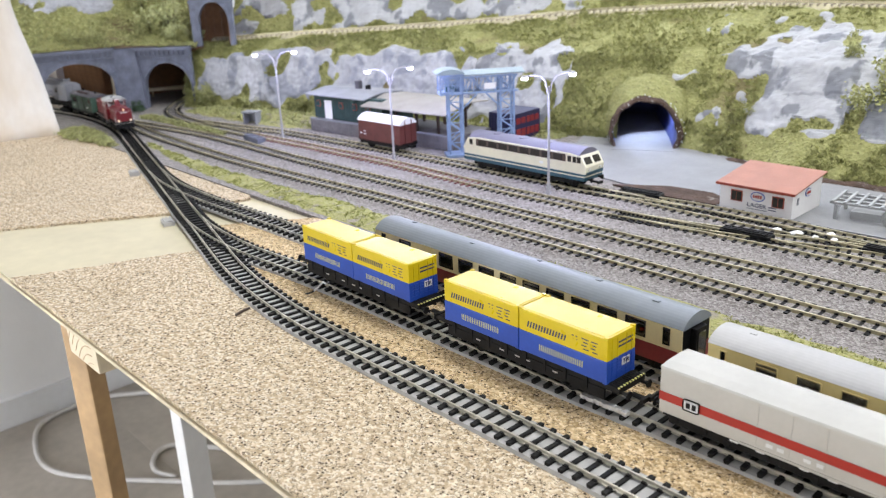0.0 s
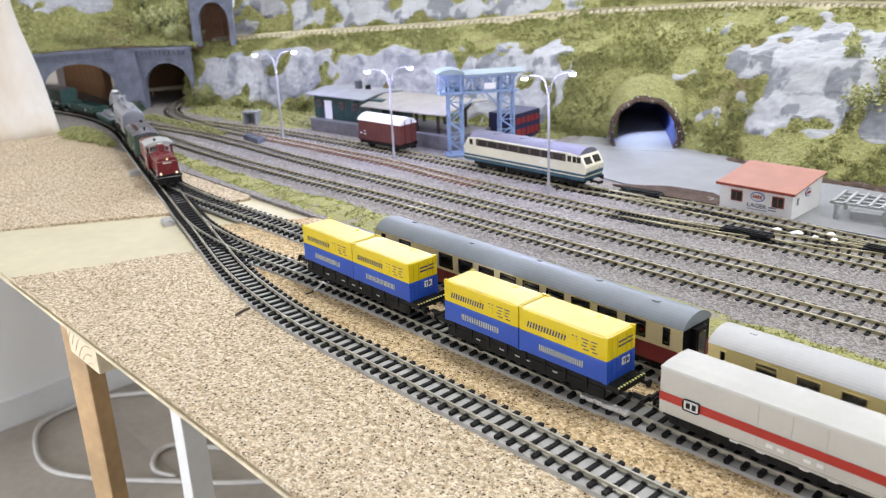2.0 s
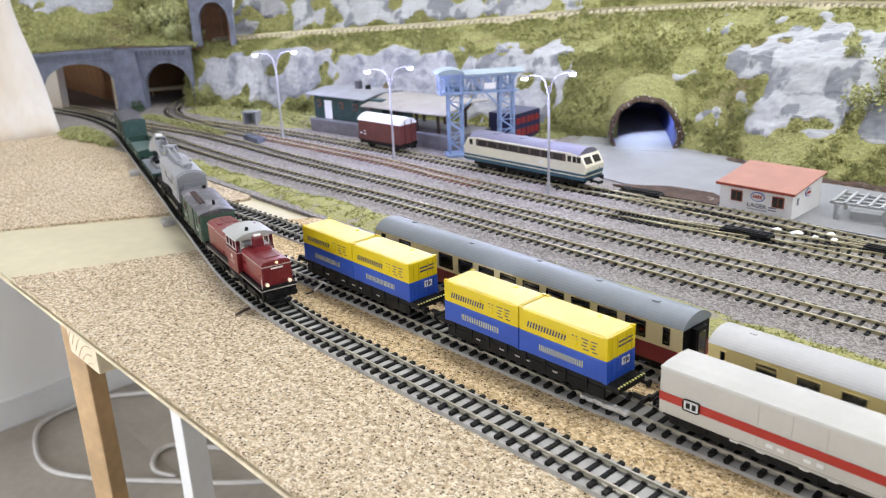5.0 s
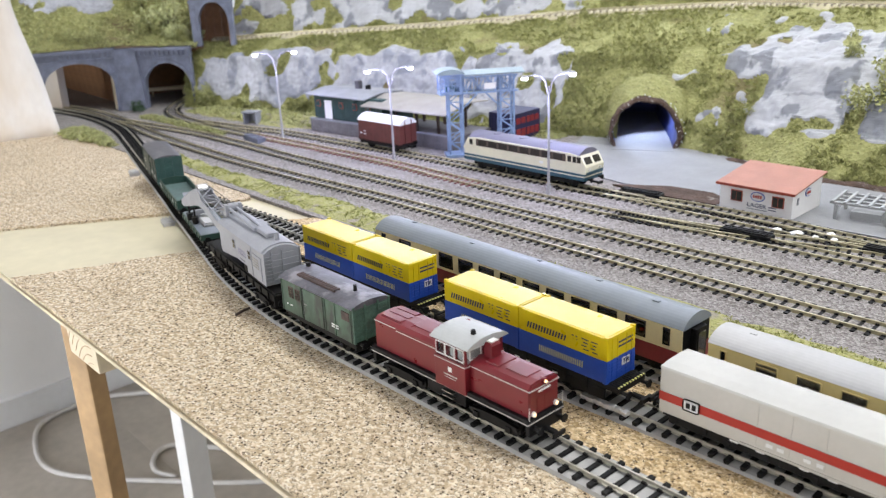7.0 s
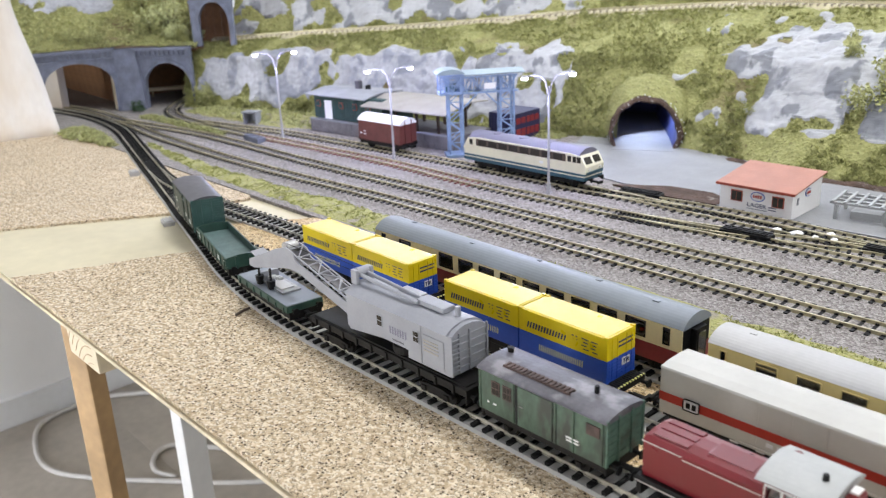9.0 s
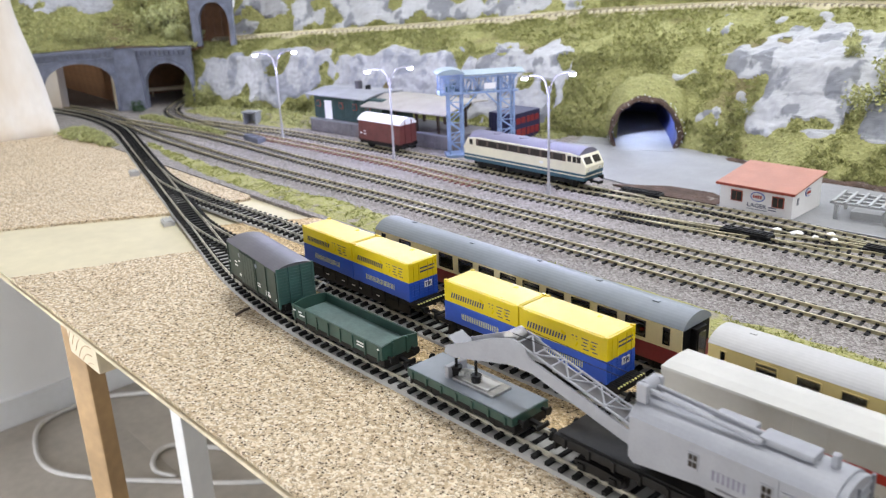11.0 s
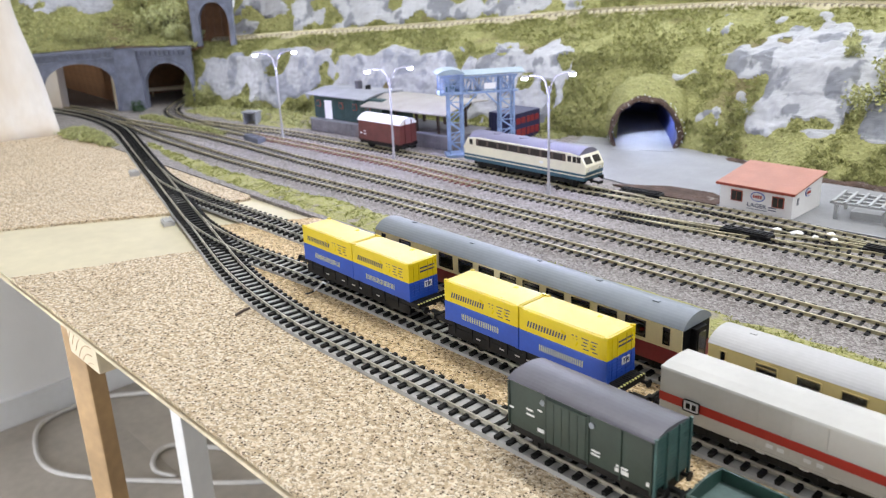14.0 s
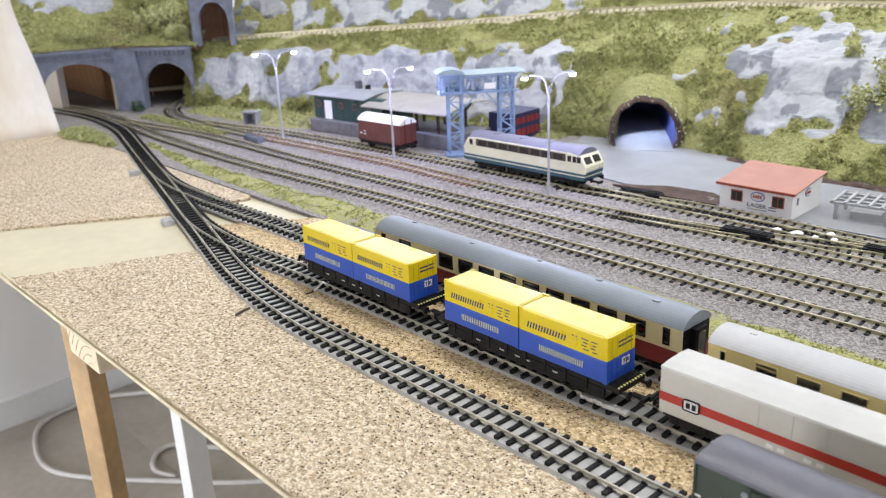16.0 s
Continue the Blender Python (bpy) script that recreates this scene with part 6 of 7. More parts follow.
    part("string_course", box(-W / 2 - 0.001, W / 2 + 0.001, -0.0028, 0, H - coping - 0.004, H - coping, 0.0004), M["stone"], t)
    k = int(W / 0.0085)
    for i in range(k):
        x = -W / 2 + (i + 0.5) * W / k
        part("corbel", box(x - 0.0022, x + 0.0022, -0.0038, 0, H - coping + 0.002, H, 0.0003), M["stone"], t)
    rows = int((H - coping - 0.006) / 0.0105)
    for r in range(rows):
        z = 0.001 + r * 0.0105
        for s in (-1, 1):
            edge = left + s * ow * outer
            lim = s * W / 2
            if s * (lim - edge) < 0.006: continue
            part("quoin", box(min(edge, lim) + 0.0006, max(edge, lim) - 0.0006, -0.0012 - 0.0006 * (r % 2), 0.001, z, z + 0.0097, 0.0004), M["stone"], t)
    return t


def wall_pose(c, normal, z=0.0):
    """A pose at c whose -y axis looks along the normal."""
    n = Vector((normal[0], normal[1], 0)).normalized()
    x = Vector((-n.y, n.x, 0))
    return Matrix.Translation((c[0], c[1], z)) @ Matrix(((x.x, -n.x, 0), (x.y, -n.y, 0), (0, 0, 1))).to_4x4()


stone_portal("double_track_portal", wall_pose((-1.1954, 0.1882), (0.92, -0.40)), 0.135, 0.109, 0.0590, 0.052, 0.040, "grey stone double-track tunnel portal", 0.0025)
stone_portal("single_track_portal", wall_pose((-1.126, 0.3215), (0.683, -0.73)), 0.107, 0.106, 0.0440, 0.040, 0.043, "grey stone single-track tunnel portal", 0.006)
stone_portal("upper_portal", wall_pose((-1.078, 0.407), (0.75, -0.66), 0.108), 0.078, 0.092, 0.0270, 0.042, 0.037, "grey stone portal of the upper track", 0.003)
wing = thing("wing_wall", "battered grey stone buttress between the portals", "wall", kind="structure")
bm = bmesh.new()
lo = [(-1.1640, 0.2485), (-1.1420, 0.2870), (-1.165, 0.300), (-1.19, 0.262)]
hi = [(-1.1685, 0.2490), (-1.1600, 0.2860), (-1.170, 0.300), (-1.19, 0.262)]
a, b = [bm.verts.new((*q, 0.0)) for q in lo], [bm.verts.new((*q, 0.112)) for q in hi]
for i in range(4): bm.faces.new((a[i], a[(i + 1) % 4], b[(i + 1) % 4], b[i]))
bm.faces.new(a[::-1]), bm.faces.new(b)
bmesh.ops.recalc_face_normals(bm, faces=bm.faces)
part("buttress", bm, M["stone"], wing)
# unseen slab added above the tunnel tracks to block the overhead light
sheet("tunnel_roof", [(-1.74, -0.17), (-1.262, 0.065), (-1.203, 0.200), (-1.176, 0.268), (-1.142, 0.322), (-1.096, 0.374), (-1.13, 0.43), (-1.26, 0.60), (-1.74, 0.60)], 0.1035, 0.1055, M["wood_dark"], "unseen brown board added to keep light off the tunnel tracks", "tunnel roof")

# timber lining seen inside the tunnels
def boards(name, a, b, z0, z1, label, count):
    """Upright boards in a row from a to b."""
    a, b = Vector((*a, 0)), Vector((*b, 0))
    t = thing(name, label, "tunnel lining", kind="structure")
    d = (b - a) / count
    ang = math.atan2(d.y, d.x)
    for i in range(count):
        o = part("board", box(0.0005, d.length - 0.0005, -0.002 - 0.0012 * (i % 2), 0.002, z0, z1), M["wood_dark"], t)
        o.matrix_local = Matrix.Translation(a + d * i) @ Matrix.Rotation(ang, 4, "Z")
    return t


boards("timber_lining", (-1.185, 0.283), (-1.66, 0.300), 0.0, 0.105, "brown timber boards lining the tunnel", 14)
boards("timber_lining", (-1.66, -0.18), (-1.66, 0.298), 0.0, 0.105, "brown timber boards lining the tunnel", 12)
boards("timber_lining", (-1.31, 0.306), (-1.31, 0.60), 0.0, 0.112, "brown timber boards closing the tunnel", 6)
boards("timber_lining", (-1.115, 0.400), (-1.27, 0.555), 0.0, 0.106, "brown timber boards lining the tunnel", 7)
beam = box(-0.036, 0.036, -0.004, 0.004, 0.012, 0.019, 0.0004)
tagged(link("timber_beam", beam, M["pine_pale"]), "pale wooden batten inside the tunnel", "batten").matrix_world = wall_pose((-1.262, 0.388), (0.91, -0.41))
beam = box(-0.0015, 0.0015, -0.0015, 0.0015, 0.0, 0.013)
for k in (-0.03, 0.03):
    tagged(link("batten_post", beam.copy(), M["pine_pale"]), "thin wooden post under the batten", "post").matrix_world = wall_pose((-1.262, 0.388), (0.91, -0.41)) @ Matrix.Translation((k, 0, 0))
beam.free()
boards("timber_lining", (-1.160, 0.405), (-1.110, 0.462), 0.105, 0.215, "brown timber boards closing the upper tunnel", 5)
boards("timber_lining", (-1.1035, 0.3900), (-1.158, 0.4060), 0.105, 0.215, "brown timber boards lining the upper tunnel", 3)
boards("timber_lining", (-1.0720, 0.4370), (-1.110, 0.462), 0.105, 0.215, "brown timber boards lining the upper tunnel", 3)
# unseen lid added to keep the upper tunnel dark
sheet("tunnel_roof", [(-1.104, 0.392), (-1.072, 0.436), (-1.110, 0.462), (-1.158, 0.406)], 0.2000, 0.2020, M["wood_dark"], "unseen brown board added to keep light out of the upper tunnel", "tunnel roof")
tagged(link("jamb_board", box(0.0565, 0.0605, 0.0135, 0.060, 0.0012, 0.086, 0.0005), M["pine_pale"]), "pale wooden board behind the tunnel jamb", "board").matrix_world = wall_pose((-1.1954, 0.1882), (0.92, -0.40))
tagged(link("plaster_block", box(-0.016, 0.016, -0.010, 0.010, 0, 0.085, 0.002), M["plaster"]), "white plaster support block inside the tunnel", "support block").matrix_world = pose(-1.300, 0.183, 0.0012, 0, 0, 30)

# the upper track on its ledge
ledge = [on(SLOPE, u, 0.583) + Vector((0, 0, 0.001)) for u in np.linspace(0.0, 0.75, 110)]
upper = thing("upper_track", "pale ballasted track climbing along the ledge", "track", kind="structure")
bed, r1, r2 = bmesh.new(), bmesh.new(), bmesh.new()
for bmx, prof in ((bed, ((-0.017, -0.004), (-0.012, 0.004), (0.012, 0.004), (0.017, -0.004))), (r1, ((-0.0088, 0.0052), (-0.0088, 0.0078), (-0.0077, 0.0078), (-0.0077, 0.0052))), (r2, ((0.0077, 0.0052), (0.0077, 0.0078), (0.0088, 0.0078), (0.0088, 0.0052)))):
    rings = []
    for i, q in enumerate(ledge):
        d = ledge[min(i + 1, len(ledge) - 1)] - ledge[max(i - 1, 0)]
        d.z = 0
        d.normalize()
        rings.append([bmx.verts.new((q.x - d.y * a, q.y + d.x * a, q.z + b)) for a, b in prof])
    for a, b in zip(rings, rings[1:]):
        for i in range(4): bmx.faces.new((a[i], b[i], b[(i + 1) % 4], a[(i + 1) % 4]))
    bmesh.ops.recalc_face_normals(bmx, faces=bmx.faces)
part("ballast", bed, M["ply"], upper, "pale sandy track bed")
part("rail", r1, M["brass_rail"], upper), part("rail", r2, M["brass_rail"], upper)
run = smooth_line([tuple(q) for q in ledge], 0.0105)
for a, b in list(zip(run, run[1:]))[:170]:
    d = b - a
    o = new("sleeper", PALE_SLEEPER)
    o.parent = upper
    o.matrix_local = Matrix.Translation(a + Vector((0, 0, 0.0003))) @ Matrix.Rotation(math.atan2(d.y, d.x), 4, "Z")

# road tunnel in the hillside
road_tunnel = thing("road_tunnel", "dark blue arched road tunnel in the hillside", "tunnel", wall_pose((MOUTH.x, MOUTH.y), (0.463, -0.886)), kind="structure")
bm, rim = bmesh.new(), bmesh.new()
angs = np.linspace(-0.50, math.pi + 0.50, 25)
ring = lambda r, y, bmx, wob=0.0: [bmx.verts.new(((r + wob * noise.noise(Vector((a * 3, y * 80, 2)))) * math.cos(a) - 0.22 * max(0.0, y) * (bmx is bm), y + wob * noise.noise(Vector((a * 4, 5, y))), 0.0 if a < -0.45 or a > math.pi + 0.45 else 0.022 + (r + wob * noise.noise(Vector((a * 3, y * 80, 2)))) * math.sin(a))) for a in angs]
rings = [ring(0.0420, y, bm) for y in (-0.010, 0.05, 0.12, 0.24)]
for a, b in zip(rings, rings[1:]):
    for i in range(24): bm.faces.new((a[i], a[i + 1], b[i + 1], b[i]))
bm.faces.new(rings[-1])
part("lining", bm, M["tunnel_blue"], road_tunnel)
ra = [ring(r, y, rim, 0.004) for r, y in ((0.0415, -0.010), (0.0435, -0.013), (0.0460, -0.011), (0.0490, -0.004))]
for a, b in zip(ra, ra[1:]):
    for i in range(24): rim.faces.new((a[i], a[i + 1], b[i + 1], b[i]))
earth = part("earth_rim", rim, M["earth"], road_tunnel, "brown stony earth round the mouth")
crumb = random.Random(12)
for _ in range(46):
    a, r = crumb.uniform(-0.35, math.pi + 0.35), crumb.uniform(0.0420, 0.0525)
    s = crumb.uniform(0.0005, 0.0012)
    bm = bmesh.new()
    bmesh.ops.create_icosphere(bm, subdivisions=1, radius=s, matrix=Matrix.Translation((r * math.cos(a), -0.0135 + (r - 0.0420) * 0.9, max(0.003, 0.022 + r * math.sin(a)))))
    part("stone", bm, M["print_white"], earth)
hump = bmesh.new()
ra = [ring(r, y, hump, 0.012) for r, y in ((0.0470, -0.006), (0.0500, 0.001), (0.0530, 0.012), (0.057, 0.028), (0.062, 0.048), (0.069, 0.075))]
for a, b in zip(ra, ra[1:]):
    for i in range(24): hump.faces.new((a[i], a[i + 1], b[i + 1], b[i]))
part("grass_hump", hump, M["grass"], road_tunnel, "grassy earth over the tunnel mouth", True)
part("tunnel_floor", box(-0.041, 0.041, -0.03, 0.0, 0.0012, 0.0030), M["asphalt"], road_tunnel)
part("tunnel_floor", box(-0.094, 0.041, 0.0, 0.238, 0.0012, 0.0030), M["asphalt"], road_tunnel)
tl = part("tunnel_lamp", tube((-0.020, 0.055, 0.0590), (-0.020, 0.055, 0.0615), 0.003, sides=12), M["led"], road_tunnel, "small cool white tunnel lamp")
spot = lamp("tunnel_light", "SPOT", wall_pose((MOUTH.x, MOUTH.y), (0.463, -0.886)) @ look((-0.012, 0.055, 0.058), (0.016, 0.035, 0.0)), 0.5, (0.62, 0.72, 1.0))
spot.data.spot_size, spot.data.spot_blend, spot.data.shadow_soft_size = radians(112), 0.35, 0.003

# ---- ground details ----
sheet("road", [(-0.36, 0.53), (-0.315, 0.556), (-0.29, 0.57), (-0.205, 0.612), (-0.15, 0.605), (-0.02, 0.575), (0.10, 0.58), (0.8, 0.60), (0.8, 0.455), (0.20, 0.415), (0.05, 0.404), (-0.03, 0.405), (-0.10, 0.425), (-0.16, 0.415), (-0.235, 0.425), (-0.30, 0.45), (-0.35, 0.49)], 0.0012, 0.0026, M["asphalt"], "smooth grey painted road and yard", "road")
sheet("dirt_patch", [(-0.165, 0.402), (-0.10, 0.398), (-0.035, 0.404), (-0.034, 0.428), (-0.06, 0.442), (-0.11, 0.436)], 0.0012, 0.0034, M["earth"], "brown dirt patch beside the road", "dirt")


def mound(name, front, back, h, label, nu=160, nv=9, material="verge"):
    bm = bmesh.new()
    a, b = smooth_line([(x, y, 0) for x, y in front], 0.004), smooth_line([(x, y, 0) for x, y in back], 0.004)
    grid = []
    for i in range(nu + 1):
        p0, p1 = a[int(i / nu * (len(a) - 1))], b[int(i / nu * (len(b) - 1))]
        col = []
        for j in range(nv + 1):
            q = p0.lerp(p1, j / nv)
            z = h * math.sin(math.pi * j / nv) ** 0.6 * (0.75 + 0.7 * noise.noise(q * 35)) * min(1, 12 * min(i, nu - i) / nu)
            q = q + Vector((0, 0.010 * noise.noise(q * 28 + Vector((0, 0, 3))) + 0.004 * noise.noise(q * 110), 0)) * (1 if j in (0, nv) else 0.4)
            col.append(bm.verts.new((q.x, q.y, 0.0005 + max(0, z))))
        grid.append(col)
    for i in range(nu):
        for j in range(nv):
            bm.faces.new((grid[i][j], grid[i + 1][j], grid[i + 1][j + 1], grid[i][j + 1]))
    pts = [v.co.copy() for v in bm.verts]
    ob = tagged(link(name, bm, M[material], smooth=True), label, "verge", kind="structure")
    return pts


v1 = mound("verge", [(-0.90, 0.150), (-0.70, 0.124), (-0.60, 0.114), (-0.45, 0.112), (-0.30, 0.110), (0.0, 0.112), (0.3, 0.115), (1.2, 0.135)], [(-0.90, 0.165), (-0.70, 0.150), (-0.54, 0.151), (-0.41, 0.156), (-0.30, 0.162), (0.0, 0.168), (0.3, 0.175), (1.2, 0.20)], 0.0026, "yellow-green flock verge between the tracks", 420)
v2 = mound("verge", [(-1.06, 0.085), (-1.0, 0.085), (-0.92, 0.095), (-0.87, 0.108)], [(-1.07, 0.138), (-1.0, 0.138), (-0.93, 0.126), (-0.87, 0.112)], 0.007, "bright green flock patch beside the tunnel track", 60)
v3 = mound("verge", [(-1.08, 0.236), (-0.98, 0.245), (-0.86, 0.252), (-0.79, 0.256)], [(-1.08, 0.262), (-0.98, 0.262), (-0.86, 0.262), (-0.79, 0.260)], 0.005, "green flock strip between the yard tracks", 60)
v4 = mound("verge", [(-1.06, 0.315), (-0.95, 0.325), (-0.80, 0.345), (-0.70, 0.385), (-0.60, 0.49), (-0.45, 0.53), (-0.36, 0.55)], [(-1.07, 0.36), (-0.95, 0.42), (-0.80, 0.47), (-0.70, 0.50), (-0.60, 0.53), (-0.45, 0.57), (-0.36, 0.585)], 0.008, "green flock strip at the foot of the rocks", 160)
mound("earth_bank", [(-0.16, 0.583), (-0.10, 0.570), (-0.03, 0.550), (0.05, 0.555), (0.20, 0.565), (0.7, 0.585)], [(-0.16, 0.612), (-0.10, 0.600), (-0.03, 0.580), (0.05, 0.586), (0.20, 0.594), (0.7, 0.612)], 0.005, "bare brown earth at the foot of the slope", 120, material="earth")
rnd = random.Random(8)
pts = [rnd.choice(v1) + Vector((rnd.uniform(-0.003, 0.003), rnd.uniform(-0.003, 0.003), 0)) for _ in range(12000)]
tufts("verge_flock", [q for q in pts if q.z > 0.0012 and noise.noise(q * 40) > -0.12], 0.0019, M["moss"], "short yellow-green flock fibres", 11)
pts = [rnd.choice(v2 + v3 + v4) + Vector((rnd.uniform(-0.004, 0.004), rnd.uniform(-0.004, 0.004), 0)) for _ in range(5000)]
tufts("verge_flock", [q for q in pts if q.z > 0.0012], 0.0045, M["leaf_pale"], "bright green flock fibres", 12)


# ---- buildings and gear of the yard ----
def goods_shed():
    t = thing("goods_shed", "dark green goods shed on a stone platform with canopy", "goods shed", pose(-0.722, 0.367, 0.0012, 0, 0, 7.5))
    part("platform", box(0, 0.290, 0, 0.085, 0, 0.0185, 0.0008), M["concrete"], t, "grey stone loading platform")
    part("platform_edge", box(-0.001, 0.291, -0.0012, 0.006, 0.0185, 0.0205, 0.0004), M["shed_roof"], t)
    for i in range(22):
        part("stone_block", box(0.001 + i * 0.0122, 0.0122 + i * 0.0122, -0.0010, 0.0005, 0.0010, 0.0088, 0.0003), M["concrete"], t)
        part("stone_block", box(0.001 + i * 0.0122 - (0.006 if i else 0), 0.0062 + i * 0.0122, -0.0008, 0.0005, 0.0096, 0.0178, 0.0003), M["concrete"], t)
    w = part("wall", box(0.004, 0.150, 0.008, 0.075, 0.0205, 0.058), M["shed_green"], t, "dark green board wall")
    for i in range(24):
        part("board", box(0.0042 + i * 0.0061, 0.0096 + i * 0.0061, 0.0072, 0.0082, 0.0207, 0.0560), M["shed_green"], w)
    part("sliding_door", box(0.028, 0.0435, 0.0062, 0.0074, 0.0207, 0.0490, 0.0003), M["hut_white"], t, "white door")
    for x in (0.010, 0.060, 0.090, 0.118):
        f = part("window", box(x, x + 0.0085, 0.0062, 0.0074, 0.0385, 0.0480), M["frame_red"], t)
        part("pane", box(x + 0.0008, x + 0.0077, 0.0058, 0.0064, 0.0393, 0.0472), M["shed_green"], f)
    roof = extrude([(-0.004, 0.0570), (0.040, 0.0625), (0.082, 0.0590), (0.082, 0.0606), (0.040, 0.0643), (-0.004, 0.0586)], "x", -0.004, 0.125)
    part("roof", roof, M["shed_roof"], t, "grey felt roof")
    roof = extrude([(-0.012, 0.0500), (0.040, 0.0600), (0.086, 0.0560), (0.086, 0.0575), (0.040, 0.0618), (-0.012, 0.0515)], "x", 0.1252, 0.286)
    part("canopy_roof", roof, M["shed_roof_tan"], t, "tan canopy roof")
    for x in (0.175, 0.215, 0.255):
        for y in (0.010, 0.072):
            p_ = part("post", box(x - 0.0016, x + 0.0016, y - 0.0016, y + 0.0016, 0.0185, 0.0545), M["timber"], t, "brown timber post")
            bm = bmesh.new()
            for s in (-1, 1): add_tube(bm, (x, y, 0.042), (x + s * 0.011, y, 0.0535), 0.001, sides=4)
            part("brace", bm, M["timber"], p_)
    part("canopy_beam", box(0.150, 0.266, 0.0090, 0.0112, 0.0525, 0.0545), M["timber"], t)
    part("chimney", box(0.062, 0.070, 0.042, 0.050, 0.060, 0.076, 0.0005), M["anthracite"], t, "dark square chimney")
    part("roof_box", box(0.080, 0.086, 0.046, 0.052, 0.060, 0.070, 0.0004), M["black"], t)
    return t


goods_shed()


def gantry_crane():
    a, b = Vector((-0.416, 0.392, 0.0012)), Vector((-0.378, 0.450, 0.0012))
    L = (b - a).length
    ang = math.degrees(math.atan2(b.y - a.y, b.x - a.x))
    t = thing("gantry_crane", "blue lattice gantry crane with roofed bridge, paled for haze", "gantry crane", Matrix.Translation(a) @ pose(0, 0, 0, 0, 0, ang))
    for x in (0.0, L):
        tw = part("tower", bmesh.new(), M["gantry"], t)
        for i in (-1, 1):
            for j in (-1, 1):
                part("post", box(x + i * 0.009 - 0.0012, x + i * 0.009 + 0.0012, j * 0.008 - 0.0012, j * 0.008 + 0.0012, 0.004, 0.104), M["gantry"], tw)
        for k in range(7):
            z0, z1 = 0.006 + k * 0.0135, 0.006 + (k + 1) * 0.0135
            for j in (-1, 1):
                s = 1 if k % 2 else -1
                part("brace", tube((x - s * 0.009, j * 0.008, z0), (x + s * 0.009, j * 0.008, z1), 0.0008, sides=4), M["gantry"], tw)
                part("brace", tube((x + j * 0.009, -s * 0.008, z0), (x + j * 0.009, s * 0.008, z1), 0.0008, sides=4), M["gantry"], tw)
            part("tie", box(x - 0.009, x + 0.009, -0.0086, -0.0074, z1 - 0.0006, z1 + 0.0006), M["gantry"], tw)
        part("footing", box(x - 0.014, x + 0.014, -0.013, 0.013, 0, 0.004, 0.0005), M["gantry"], t)
    for j in (-1, 1):
        g = part("girder", box(-0.016, L + 0.014, j * 0.010 - 0.001, j * 0.010 + 0.001, 0.0835, 0.0860), M["gantry"], t)
        part("top_chord", box(-0.016, L + 0.014, j * 0.010 - 0.001, j * 0.010 + 0.001, 0.1040, 0.1062), M["gantry"], g)
        n = 10
        for k in range(n):
            x0, x1 = -0.014 + (L + 0.026) * k / n, -0.014 + (L + 0.026) * (k + 1) / n
            part("web_bar", tube((x0, j * 0.010, 0.0860 if k % 2 else 0.1040), (x1, j * 0.010, 0.1040 if k % 2 else 0.0860), 0.0008, sides=4), M["gantry"], g)
            part("web_post", box(x0 - 0.0006, x0 + 0.0006, j * 0.010 - 0.0006, j * 0.010 + 0.0006, 0.086, 0.104), M["gantry"], g)
    part("walkway", box(-0.016, L + 0.014, -0.010, 0.010, 0.0838, 0.0846), M["gantry_roof"], t)
    part("bridge_roof", extrude([(-0.017, 0.1080), (0.0, 0.1120), (0.017, 0.1080), (0.017, 0.1095), (0.0, 0.1136), (-0.017, 0.1095)], "x", 0.011, L + 0.022), M["gantry_roof"], t, "blue-grey sheet roof")
    for s, x in ((1, 0.009), (-1, L - 0.009)):
        part("knee_brace", tube((x, -0.009, 0.064), (x + s * 0.020, -0.009, 0.0835), 0.0010, sides=4), M["gantry"], t)
    c = part("cabin", box(-0.021, 0.008, -0.012, 0.012, 0.0835, 0.0870, 0.0005), M["gantry"], t, "open blue operator cabin")
    for x in (-0.020, 0.007):
        for y in (-0.011, 0.011):
            part("cabin_post", box(x - 0.001, x + 0.001, y - 0.001, y + 0.001, 0.0870, 0.1110), M["gantry"], c)
    for y in (-0.011, 0.011):
        part("railing", box(-0.019, 0.006, y - 0.0006, y + 0.0006, 0.0950, 0.0962), M["gantry"], c)
    part("cabin_roof", extrude([(x - 0.0065, z) for x, z in arc_roof(0.0185, 0.1110, 0.0060, 14, 0.0008)], "y", -0.0150, 0.0150), M["gantry_roof"], c, "small arched cabin roof")
    part("winch", box(-0.012, 0.002, -0.006, 0.006, 0.0870, 0.0960, 0.001), M["rail_blue"], c)
    part("sign_plate", box(0.038, 0.053, -0.0125, -0.0112, 0.0890, 0.0965), M["hut_white"], t, "blank pale sign plate")
    return t


gantry_crane()


def navy_container():
    t = thing("storage_container", "dark navy container with red painted end", "container", pose(-0.452, 0.492, 0.0026, 0, 0, 6))
    part("body", box(0, 0.046, 0, 0.062, 0, 0.0385, 0.0008), M["box_navy"], t)
    for i in range(9):
        part("side_rib", box(0.003 + i * 0.0048, 0.0052 + i * 0.0048, -0.0007, 0.0003, 0.002, 0.0365), M["box_navy"], t)
    for z, h in ((0.0235, 0.0085), (0.0055, 0.0105)):
        for i, (a, b) in enumerate(((0.004, 0.014), (0.016, 0.026), (0.029, 0.036), (0.038, 0.047), (0.049, 0.058))):
            part("letter_block", box(0.0458, 0.0466, a, b, z, z + h), M["box_red"], t, "red painted block")
    return t


navy_container()


def blue_cream_loco():
    t = thing("diesel_locomotive", "ivory and blue diesel locomotive parked in the yard", "locomotive", pose(-0.2570, 0.3630, RAIL_Z, 0, 0, 2.2))
    h, w = 0.0915, 0.0170
